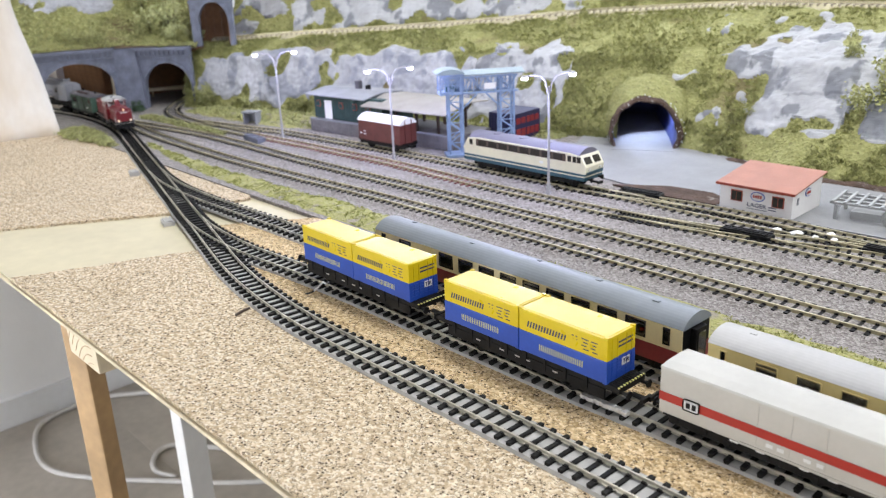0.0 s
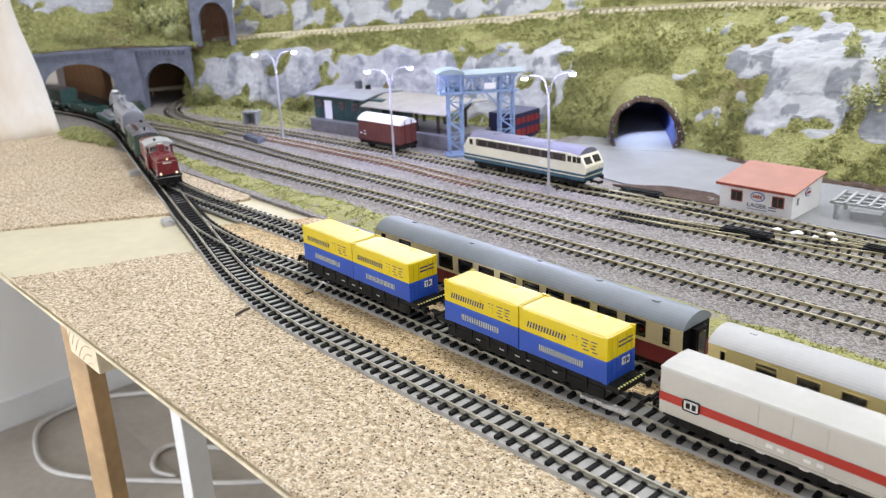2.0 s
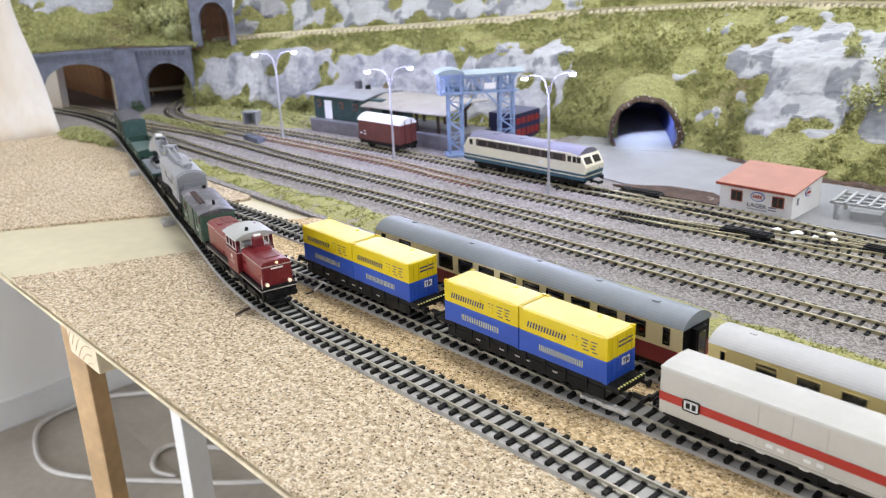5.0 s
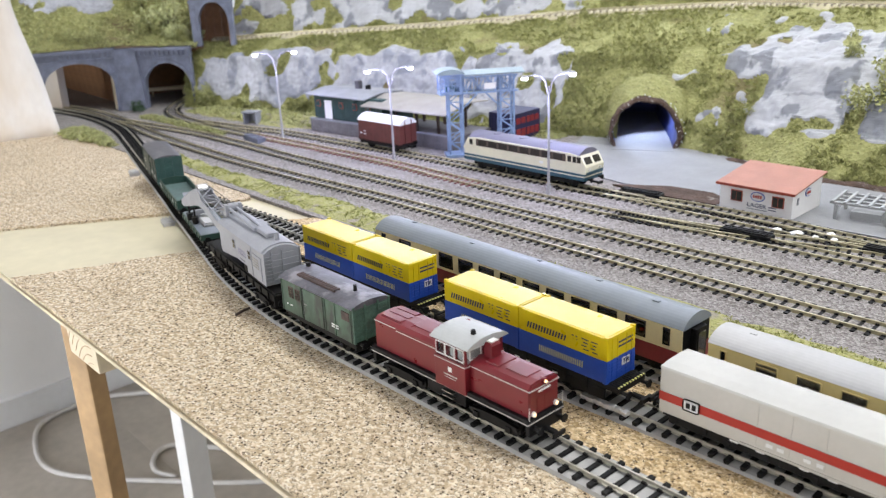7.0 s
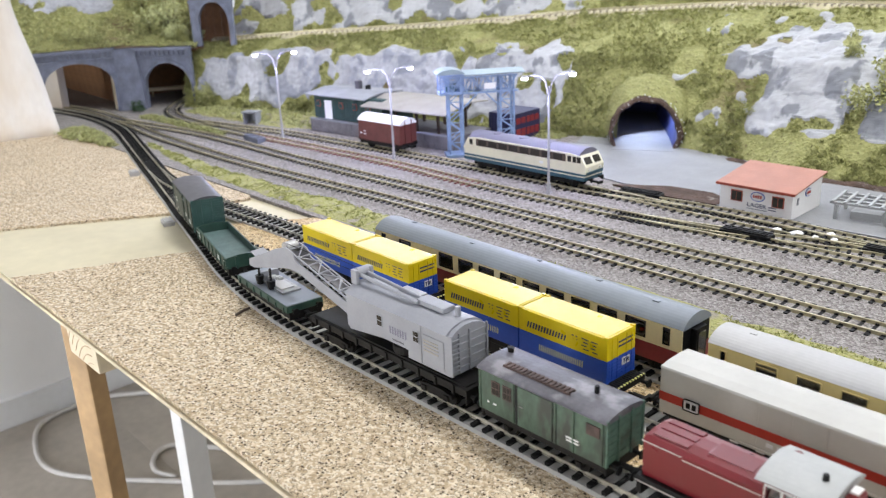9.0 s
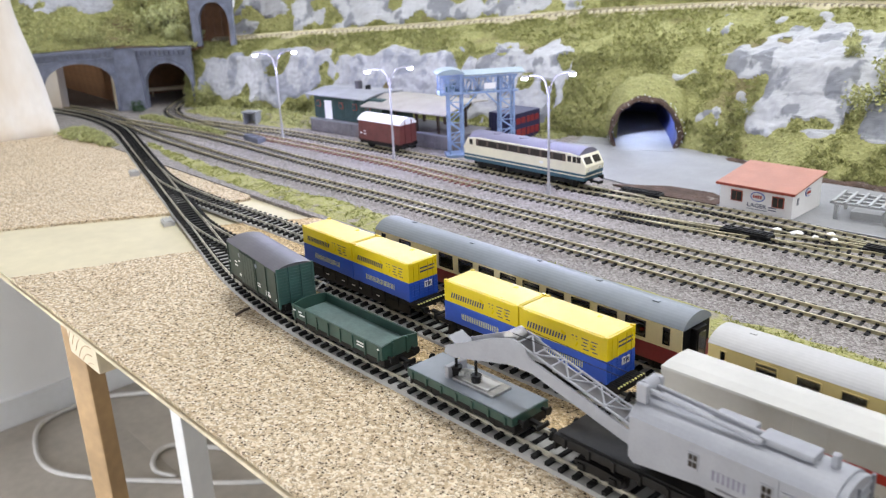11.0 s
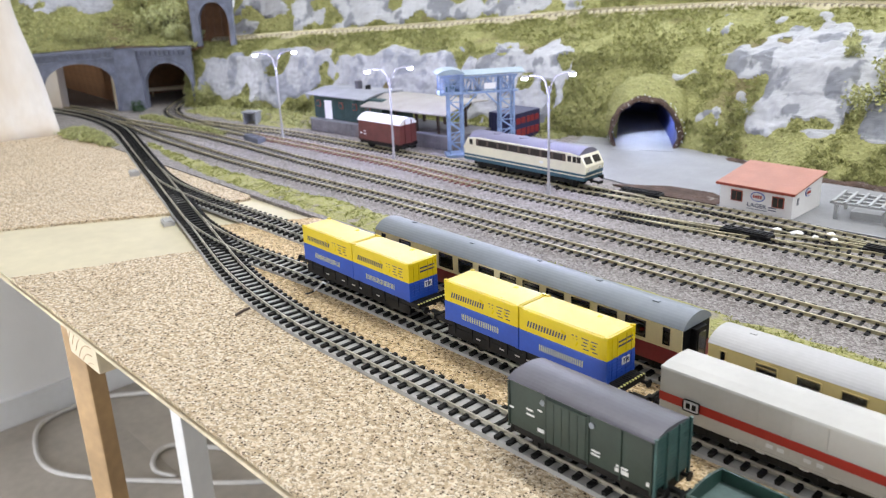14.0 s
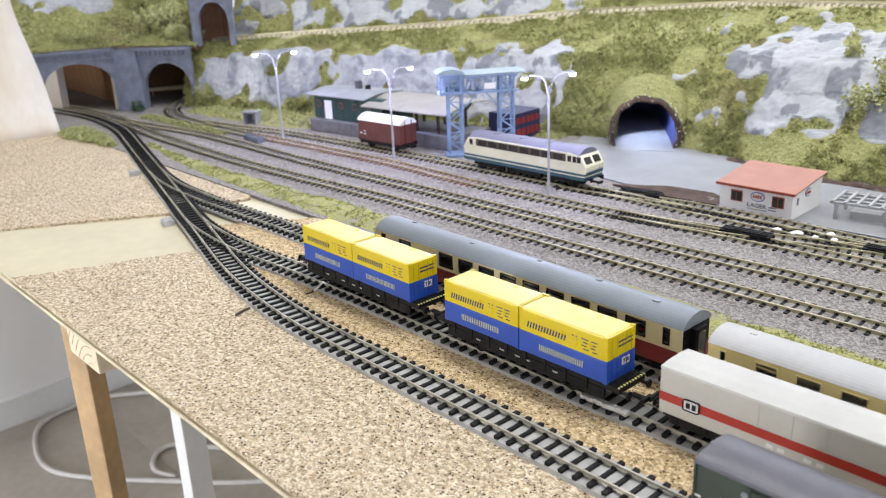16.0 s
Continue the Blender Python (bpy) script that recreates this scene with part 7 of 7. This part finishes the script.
    part("skirt", box(-h, h, -w, w, 0.0105, 0.0148, 0.0006), M["rail_blue"], t, "ocean blue skirt")
    part("lower_stripe", box(-h - 0.0001, h + 0.0001, -w - 0.0001, w + 0.0001, 0.0148, 0.0160), M["ivory"], t)
    part("blue_band", box(-h - 0.0002, h + 0.0002, -w - 0.0002, w + 0.0002, 0.0160, 0.0186, 0.0003), M["rail_blue"], t)
    prof = [(-h, 0.0186), (h + 0.001, 0.0186), (h + 0.0015, 0.0265), (h - 0.006, 0.0385), (h - 0.020, 0.0400), (-h + 0.020, 0.0400), (-h + 0.006, 0.0385), (-h - 0.0015, 0.0265), (-h, 0.0186)]
    b = part("body", extrude(prof[:-1], "y", -w, w), M["ivory"], t, "ivory painted body")
    part("dark_band", box(-h + 0.020, h - 0.026, -w - 0.0003, w + 0.0003, 0.0300, 0.0385), M["timber"], t, "dark brown window band")
    for i in range(8):
        part("grille", box(-h + 0.024 + i * 0.0165, -h + 0.037 + i * 0.0165, -w - 0.0006, -w - 0.0002, 0.0310, 0.0375), M["window_dark"], t)
    for x in (h - 0.0235, h - 0.0165, h - 0.0105, -h + 0.009):
        part("side_window", box(x, x + 0.0050, -w - 0.0003, -w + 0.0003, 0.0305, 0.0372), M["window_dark"], t)
    roof = extrude(arc_roof(w - 0.0002, 0.0386, 0.0068, 14), "x", -h + 0.0075, h - 0.0075)
    part("roof", roof, M["loco_roof"], t, "dull grey roof, violet lamp light mixed into its colour")
    for x in (-0.05, -0.01, 0.03):
        part("roof_fan", tube((x, 0, 0.0440), (x, 0, 0.0456), 0.0065, sides=20), M["loco_roof"], t)
    lean = Matrix.Translation((h - 0.00225, 0, 0.0325)) @ Matrix.Rotation(radians(-32), 4, "Y")
    for s, q in ((1, lean), (-1, Matrix.Rotation(radians(180), 4, "Z") @ lean)):
        for y in (-0.0080, 0.0080):
            o = part("windscreen", box(-0.0003, 0.0006, y - 0.0058, y + 0.0058, -0.0042, 0.0042, 0.0003), M["window_dark"], t)
            o.matrix_local = q
    part("front_stripe", box(h + 0.0002, h + 0.0024, -w + 0.002, w - 0.002, 0.0186, 0.0206), M["rail_blue"], t)
    for y in (-0.010, 0.010):
        part("headlamp", tube((h, y, 0.0232), (h + 0.0026, y, 0.0232), 0.0016, sides=12), M["loco_white"], t)
    line_bar(t, 0.028, 0.033, 0.0225, 0.0255, -w - 0.0002, M["print_white"])
    part("tank", box(-0.026, 0.026, -0.013, 0.013, 0.0035, 0.0105, 0.001), M["dark"], t)
    for x in (-0.055, 0.055): bogie(t, x, 0.032)
    for x in (h, -h): buffers(t, x)
    return t


blue_cream_loco()


def brown_wagon():
    t = thing("covered_goods_wagon", "red-brown covered goods wagon with white roof", "wagon", pose(-0.5095, 0.3497, RAIL_Z, 0, 0, 4.5))
    half, w = 0.0410, 0.0160
    roofed_wagon(t, half, w, 0.0115, 0.0385, 0.0080, "brown_wagon", "brown_wagon", "white_roof", 0.0008)
    for i in range(11):
        part("side_board", box(-half + 0.001 + i * 0.0073, -half + 0.0075 + i * 0.0073, -w - 0.0004, -w + 0.0002, 0.0120, 0.0378), M["brown_wagon"], t)
    for y in (-0.006, 0.006):
        part("end_post", box(half + 0.0003, half + 0.0015, y - 0.0007, y + 0.0007, 0.0115, 0.0430), M["brown_wagon"], t)
    for a, b, z in ((-0.038, -0.033, 0.0200), (-0.030, -0.025, 0.0230), (-0.030, -0.025, 0.0190)):
        line_bar(t, a, b, z, z + 0.0014, -w - 0.0005, M["print_white"])
    underframe(t, half, (-0.024, 0.024), w=0.0138, top=0.0115)
    for x in (half, -half): buffers(t, x)


brown_wagon()


def hut():
    t = thing("oil_store_hut", "small white hut with flat terracotta roof", "hut", pose(-0.029, 0.4020, 0.0026, 0, 0, 2.0))
    L, D, f, k = 0.076, 0.066, 0.0262, 0.0340
    part("wall", extrude([(0, 0), (D, 0), (D, k), (0, f)], "x", 0, L), M["hut_white"], t, "white rendered wall")
    part("roof", extrude([(-0.004, f - 0.0002), (D + 0.003, k + 0.0006), (D + 0.003, k + 0.0020), (-0.004, f + 0.0014)], "x", -0.0035, L + 0.0035), M["hut_roof"], t, "terracotta red roof")
    part("eave", box(-0.0036, L + 0.0036, -0.0046, -0.0036, f - 0.0008, f + 0.0018), M["frame_red"], t)
    for x in (0.012, 0.0555):
        wn = part("window", box(x, x + 0.0125, -0.0008, 0.0004, 0.0100, 0.0215, 0.0002), M["frame_red"], t, "red-brown window frame")
        for i in range(2):
            part("pane", box(x + 0.0010 + i * 0.0056, x + 0.0059 + i * 0.0056, -0.0011, -0.0006, 0.0110, 0.0205), M["window_dark"], wn)
    def oval(m, s):
        o = bmesh.new()
        add_tube(o, (0, 0, 0), (0, 0, 0.0005), 1.0, sides=28)
        bmesh.ops.scale(o, vec=(0.0075 * s, 0.0050 * s, 1), verts=o.verts)
        o.transform(m)
        sg = part("oval_sign", o, M["blue"], t, "white oval sign with blue rim")
        o = bmesh.new()
        add_tube(o, (0, 0, 0.0003), (0, 0, 0.0008), 1.0, sides=28)
        bmesh.ops.scale(o, vec=(0.0065 * s, 0.0041 * s, 1), verts=o.verts)
        o.transform(m)
        part("sign_field", o, M["print_white"], sg)
        o = bmesh.new()
        for i in range(4):
            add_box(o, (-0.0048 + i * 0.0025) * s, (-0.0030 + i * 0.0025) * s, -0.0016 * s, 0.0016 * s, 0.0006, 0.0011)
        o.transform(m)
        part("sign_block", o, M["stripe"], sg)
    oval(Matrix.Translation((0.0405, -0.0002, 0.0180)) @ SIDE, 1.0)
    oval(Matrix.Translation((L + 0.0002, 0.034, 0.0215)) @ FRONT, 0.85)
    lettering("lettering", "LAGER", 0.0060, M["navy"], t, Matrix.Translation((0.0400, -0.0004, 0.0085)) @ SIDE, 1.15)
    line_bar(t, 0.030, 0.051, 0.0043, 0.0050, -0.0003, M["coach_roof"])
    line_bar(t, 0.0525, 0.060, 0.0085, 0.0095, -0.0003, M["navy"])
    line_bar(t, 0.0525, 0.0605, 0.0060, 0.0068, -0.0003, M["navy"])
    part("small_plate", box(L - 0.0002, L + 0.0004, 0.010, 0.014, 0.0130, 0.0200), M["shed_roof"], t)


hut()


def loading_steelwork():
    t = thing("loading_ramp", "grey plastic loading ramp with stairs and railing", "loading ramp", pose(0.070, 0.433, 0.0026, 0, 0, 8))
    for j in range(4):
        part("beam", box(0, 0.060, 0.003 + j * 0.0125, 0.0055 + j * 0.0125, 0.0150, 0.0172), M["grey_steelwork"], t)
    for i in range(6):
        part("cross_beam", box(0.002 + i * 0.011, 0.0045 + i * 0.011, 0, 0.045, 0.0172, 0.0190), M["grey_steelwork"], t)
    for x in (0.006, 0.052):
        for y in (0.004, 0.041):
            part("post", box(x - 0.0015, x + 0.0015, y - 0.0015, y + 0.0015, 0, 0.0150), M["grey_steelwork"], t)
        part("brace", tube((x, 0.004, 0.001), (x, 0.030, 0.0150), 0.0010, sides=4), M["grey_steelwork"], t)
    part("base_block", box(0.018, 0.046, 0.010, 0.030, 0, 0.0080, 0.0004), M["grey_steelwork"], t)
    s = part("stairs", box(0.062, 0.064, -0.030, 0.006, 0.0, 0.002), M["grey_steelwork"], t)
    for i in range(8):
        part("step", box(0.064, 0.082, -0.028 + i * 0.0042, -0.024 + i * 0.0042, 0.0012 + i * 0.0022, 0.0022 + i * 0.0022), M["grey_steelwork"], s)
    for x in (0.063, 0.083):
        part("handrail", tube((x, -0.030, 0.014), (x, 0.006, 0.034), 0.0009, sides=5), M["grey_steelwork"], s)
        part("stringer", tube((x, -0.030, 0.001), (x, 0.006, 0.019), 0.0013, sides=4), M["grey_steelwork"], s)
        for i in range(4):
            y = -0.028 + i * 0.010
            part("baluster", tube((x, y, 0.002 + i * 0.0052), (x, y, 0.0150 + i * 0.0055), 0.0007, sides=5), M["grey_steelwork"], s)


loading_steelwork()


def street_lamp(x, y, h):
    t = thing("street_lamp", "tall grey twin-arm yard lamp with lit cool heads", "street lamp", pose(x, y, 0.0012, 0, 0, 66), "yard lamps along the tracks")
    part("foot", tube((0, 0, 0), (0, 0, 0.012), 0.0028, 0.0022, sides=10), M["lamp_pole"], t)
    part("pole", tube((0, 0, 0.010), (0, 0, h - 0.012), 0.0016, 0.0011, sides=10), M["lamp_pole"], t)
    for s in (-1, 1):
        bm = bmesh.new()
        c = [Vector((s * 0.0015, 0, h - 0.020)), Vector((s * 0.0035, 0, h - 0.008)), Vector((s * 0.009, 0, h - 0.001)), Vector((s * 0.020, 0, h + 0.0012)), Vector((s * 0.0255, 0, h + 0.0005))]
        for a, b in zip(c, c[1:]): add_tube(bm, a, b, 0.0009, sides=8)
        arm = part("arm", bm, M["lamp_pole"], t)
        part("lamp_head", tube((s * 0.0285, 0, h - 0.0004), (s * 0.0285, 0, h + 0.0018), 0.0042, 0.0026, sides=14), M["lamp_pole"], arm)
        part("lamp_lens", tube((s * 0.0285, 0, h - 0.0034), (s * 0.0285, 0, h - 0.0004), 0.0028, 0.0040, sides=14), M["led"], arm, "glowing cool white lens")
    for s in (-1, 1):
        m = t.matrix_world @ Matrix.Translation((s * 0.0285, 0, h - 0.008))
        lamp("yard_lamp_light", "POINT", Matrix.Translation(m.translation), 0.26, (0.52, 0.54, 1.0), (0.004,))


for x, y, h in ((-0.694, 0.296, 0.130), (-0.456, 0.316, 0.122), (-0.200, 0.330, 0.133)):
    street_lamp(x, y, h)


def switch_motor(x, y, z, turn, L, w, label, mat_="black", tall=0.0050):
    t = thing("switch_motor", label, "switch motor", pose(x, y, z, 0, 0, turn))
    part("housing", box(-L / 2, L / 2, -w / 2, w / 2, 0, tall - 0.0008, 0.0005), M[mat_], t)
    part("lid", box(-L / 2 + 0.003, L / 2 - 0.003, -w / 2 + 0.0015, w / 2 - 0.0015, tall - 0.0008, tall, 0.0003), M[mat_], t)
    for k in (-1, 0, 1):
        part("ridge", box(-L / 2 + 0.001, L / 2 - 0.001, k * w * 0.3 - 0.0008, k * w * 0.3 + 0.0008, tall, tall + 0.0008), M[mat_], t)
    part("lever", box(-0.001, 0.001, w / 2, w / 2 + 0.006, 0.0010, 0.0022), M["steel"], t)


for x, y, turn in ((0.039, 0.334, 6), (0.158, 0.366, 4), (-0.114, 0.385, 8)):
    switch_motor(x, y, 0.0034, turn, 0.048, 0.014, "flat black turnout motor beside a yard track")
switch_motor(-0.725, 0.2660, 0.0012, -4, 0.046, 0.014, "dusty blue-grey turnout motor between yard tracks", "stone", 0.008)
switch_motor(-0.680, 0.0560, 0, -16, 0.020, 0.012, "small grey turnout lever plate on the cork", "underlay")
switch_motor(-0.448, -0.0095, -0.003, -16, 0.020, 0.012, "small grey turnout lever plate on the board", "underlay")


def shelter():
    t = thing("track_shelter", "tiny grey concrete shelter beside the track", "shelter", pose(-0.852, 0.338, 0.0012, 0, 0, 30))
    part("slab", box(-0.014, 0.014, -0.010, 0.010, 0.018, 0.021, 0.0004), M["shed_roof"], t)
    for x in (-0.011, 0.011):
        part("side_wall", box(x - 0.0012, x + 0.0012, -0.009, 0.009, 0, 0.018), M["shed_roof"], t)
    part("back_wall", box(-0.0098, 0.0098, 0.0075, 0.009, 0, 0.018), M["shed_roof"], t)


shelter()


def white_lump(x, y, s):
    bm = bmesh.new()
    bmesh.ops.create_icosphere(bm, subdivisions=2, radius=1)
    for v in bm.verts: v.co *= 1 + 0.25 * noise.noise(v.co * 1.7 + Vector((x * 50, y * 50, 0)))
    bmesh.ops.scale(bm, vec=(s, s * 0.55, s * 0.32), verts=bm.verts)
    ob = tagged(link("white_scrap", bm, M["hut_white"], smooth=True), "small flattened white blob between the rails", "scrap", "white scraps on the tracks")
    ob.matrix_world = pose(x, y, 0.0052, 0, 0, x * 900)


# five flattened white blobs at rail height
for x, y, s in ((0.0532, 0.3641, 0.0050), (0.0721, 0.3649, 0.0075), (0.0893, 0.3648, 0.0050), (0.0964, 0.3815, 0.0060), (0.1054, 0.3682, 0.0055)):
    white_lump(x, y, s)


def bent_wire(name, pts, r, material, label, category):
    bm = bmesh.new()
    for a, b in zip(pts, pts[1:]): add_tube(bm, a, b, r, sides=6)
    tagged(link(name, bm, material), label, category)


bent_wire("wire_stub", [(-0.1650, -0.0890, 0.0010), (-0.1670, -0.0810, 0.0016), (-0.1690, -0.0740, 0.0012)], 0.0010, M["timber"], "short brown wire stub on the cork", "wire")
bent_wire("white_wire", [(-0.1560, -0.0200, 0.0028), (-0.1575, -0.0150, 0.0040), (-0.1570, -0.0095, 0.0075), (-0.1520, -0.0100, 0.0072)], 0.0008, M["hut_white"], "short bent white feeder wire beside the rail", "wire")
bent_wire("black_wire", [(-0.1600, -0.0260, 0.0008), (-0.1580, -0.0230, 0.0014), (-0.1560, -0.0200, 0.0028)], 0.0007, M["black"], "short black wire end on the cork", "wire")
foil = bmesh.new()
rnd = random.Random(3)
for i in range(14):
    x = 0.1180 + i * 0.0024
    add_box(foil, x, x + 0.0030, -0.0115 + rnd.uniform(-0.0008, 0.0008), -0.0080 + rnd.uniform(-0.0008, 0.0008), 0.0048, 0.0068 + rnd.uniform(0, 0.0012), 0.0003)
tagged(link("foil_wrap", foil, mat("clear_tape", (0.85, 0.85, 0.85), 0.15, 0.3, var=0.1, scale=300)), "shiny crumpled tape round a rail joint", "tape").location = (0, 0.001, 0)

# ---- shell of white plaster cloth beside the tunnel ----
bm = bmesh.new()
grid = []
for j in range(25):
    f = j / 24
    z = 0.42 * f
    line = []
    for i in range(31):
        g = i / 30
        x = -1.052 - 0.075 * g - 0.060 * (1 - (1 - f) ** 3) - 0.010 * math.sin(g * 7)
        y = 0.093 - 0.36 * g - 0.030 * f + 0.006 * math.sin(f * 9)
        q = Vector((x, y, z))
        x += 0.012 * noise.noise(Vector((y * 14, z * 5, 1))) + 0.035 * max(0, 0.10 - f) / 0.10 * (0.3 + g)
        line.append(bm.verts.new((x, max(y, -0.185), z + 0.0006)))
    grid.append(line)
for j in range(24):
    for i in range(30): bm.faces.new((grid[j][i], grid[j][i + 1], grid[j + 1][i + 1], grid[j + 1][i]))
bmesh.ops.recalc_face_normals(bm, faces=bm.faces)
geo = bmesh.ops.solidify(bm, geom=bm.faces[:], thickness=0.004)
tagged(link("plaster_shell", bm, M["plaster"], smooth=True), "unpainted white plaster cloth shell beside the tunnel", "plaster shell", kind="structure")

# cable on the floor
def round_profile(r, z):
    return [(r * math.cos(k * math.pi / 5), z + r * math.sin(k * math.pi / 5)) for k in range(10)]


pts = smooth_line([(-1.60, 0.46, 0), (-1.717, 0.302, 0), (-1.727, 0.231, 0), (-1.70, 0.125, 0), (-1.584, 0.074, 0), (-1.472, 0.068, 0), (-1.362, 0.129, 0), (-1.229, 0.242, 0), (-1.10, 0.36, 0), (-1.0, 0.5, 0)], 0.02)
bm = bmesh.new()
ribbon(pts, round_profile(0.006, FLOOR_Z + 0.006), bm)
tagged(link("power_cable", bm, M["cable"], smooth=True), "white power cable looped on the floor", "cable")
pts = smooth_line([(-1.229, 0.262, 0), (-1.289, 0.238, 0), (-1.345, 0.262, 0), (-1.366, 0.305, 0), (-1.330, 0.345, 0), (-1.25, 0.40, 0)], 0.02)
bm = bmesh.new()
ribbon(pts, round_profile(0.006, FLOOR_Z + 0.0065), bm)
tagged(link("power_cable", bm, M["cable"], smooth=True), "white power cable loop on the floor", "cable")


# ---- bushes on the slopes ----
def bush(q, size, seed, material="leaf"):
    rnd = np.random.RandomState(seed)
    t = thing("bush", "clump of flock foliage on the slope", "bush", Matrix.Translation(q), "flock bushes")
    part("stem", tube((0, 0, -size * 0.2), (0, 0, size * 0.5), size * 0.06, size * 0.02, sides=6), M["timber"], t)
    k = 1100
    c = rnd.normal(0, 1, (9, 3)) * size * np.array([0.5, 0.5, 0.38]) + np.array([0, 0, size * 0.55])
    P = c[rnd.randint(0, 9, k)] + rnd.normal(0, 1, (k, 3)) * size * 0.20
    A = rnd.normal(0, 1, (k, 3)); A /= np.linalg.norm(A, axis=1)[:, None]
    B = np.cross(A, rnd.normal(0, 1, (k, 3))); B /= np.linalg.norm(B, axis=1)[:, None]
    s = size * rnd.uniform(0.05, 0.12, k)[:, None]
    V = np.concatenate([P - A * s, P + B * s * 0.6, P + A * s, P - B * s * 0.6])
    i = np.arange(k)
    me = bpy.data.meshes.new("crown")
    me.from_pydata(V.tolist(), [], np.stack([i, i + k, i + 2 * k, i + 3 * k], 1).tolist())
    me.materials.append(M[material])
    o = new("crown", me)
    o.parent = t


for u, v, s, mt in ((0.505, 0.25, 0.030, "leaf_pale"), (0.520, 0.33, 0.022, "leaf_pale"), (0.485, 0.36, 0.016, "leaf_pale"), (0.43, 0.15, 0.016, "leaf"), (0.02, 0.06, 0.020, "leaf_pale"), (0.065, 0.02, 0.016, "leaf_pale"), (0.115, 0.02, 0.016, "leaf"), (0.30, 0.5, 0.012, "leaf"), (0.535, 0.06, 0.014, "leaf")):
    bush(on(SLOPE, u, v), s, int(u * 1000), mt)
for u, v, s, mt in ((0.80, 0.52, 0.034, "leaf_pale"), (0.86, 0.30, 0.026, "leaf_pale"), (0.70, 0.10, 0.020, "leaf_pale"), (0.74, 0.14, 0.018, "leaf_pale"), (0.95, 0.10, 0.018, "leaf"), (0.90, 0.36, 0.036, "sprig"), (0.93, 0.24, 0.026, "sprig")):
    bush(on(BANK, u, v), s, int(u * 1000) + 7, mt)


bush(Vector((-1.130, 0.268, 0.002)), 0.014, 77, "ivy")


motions()
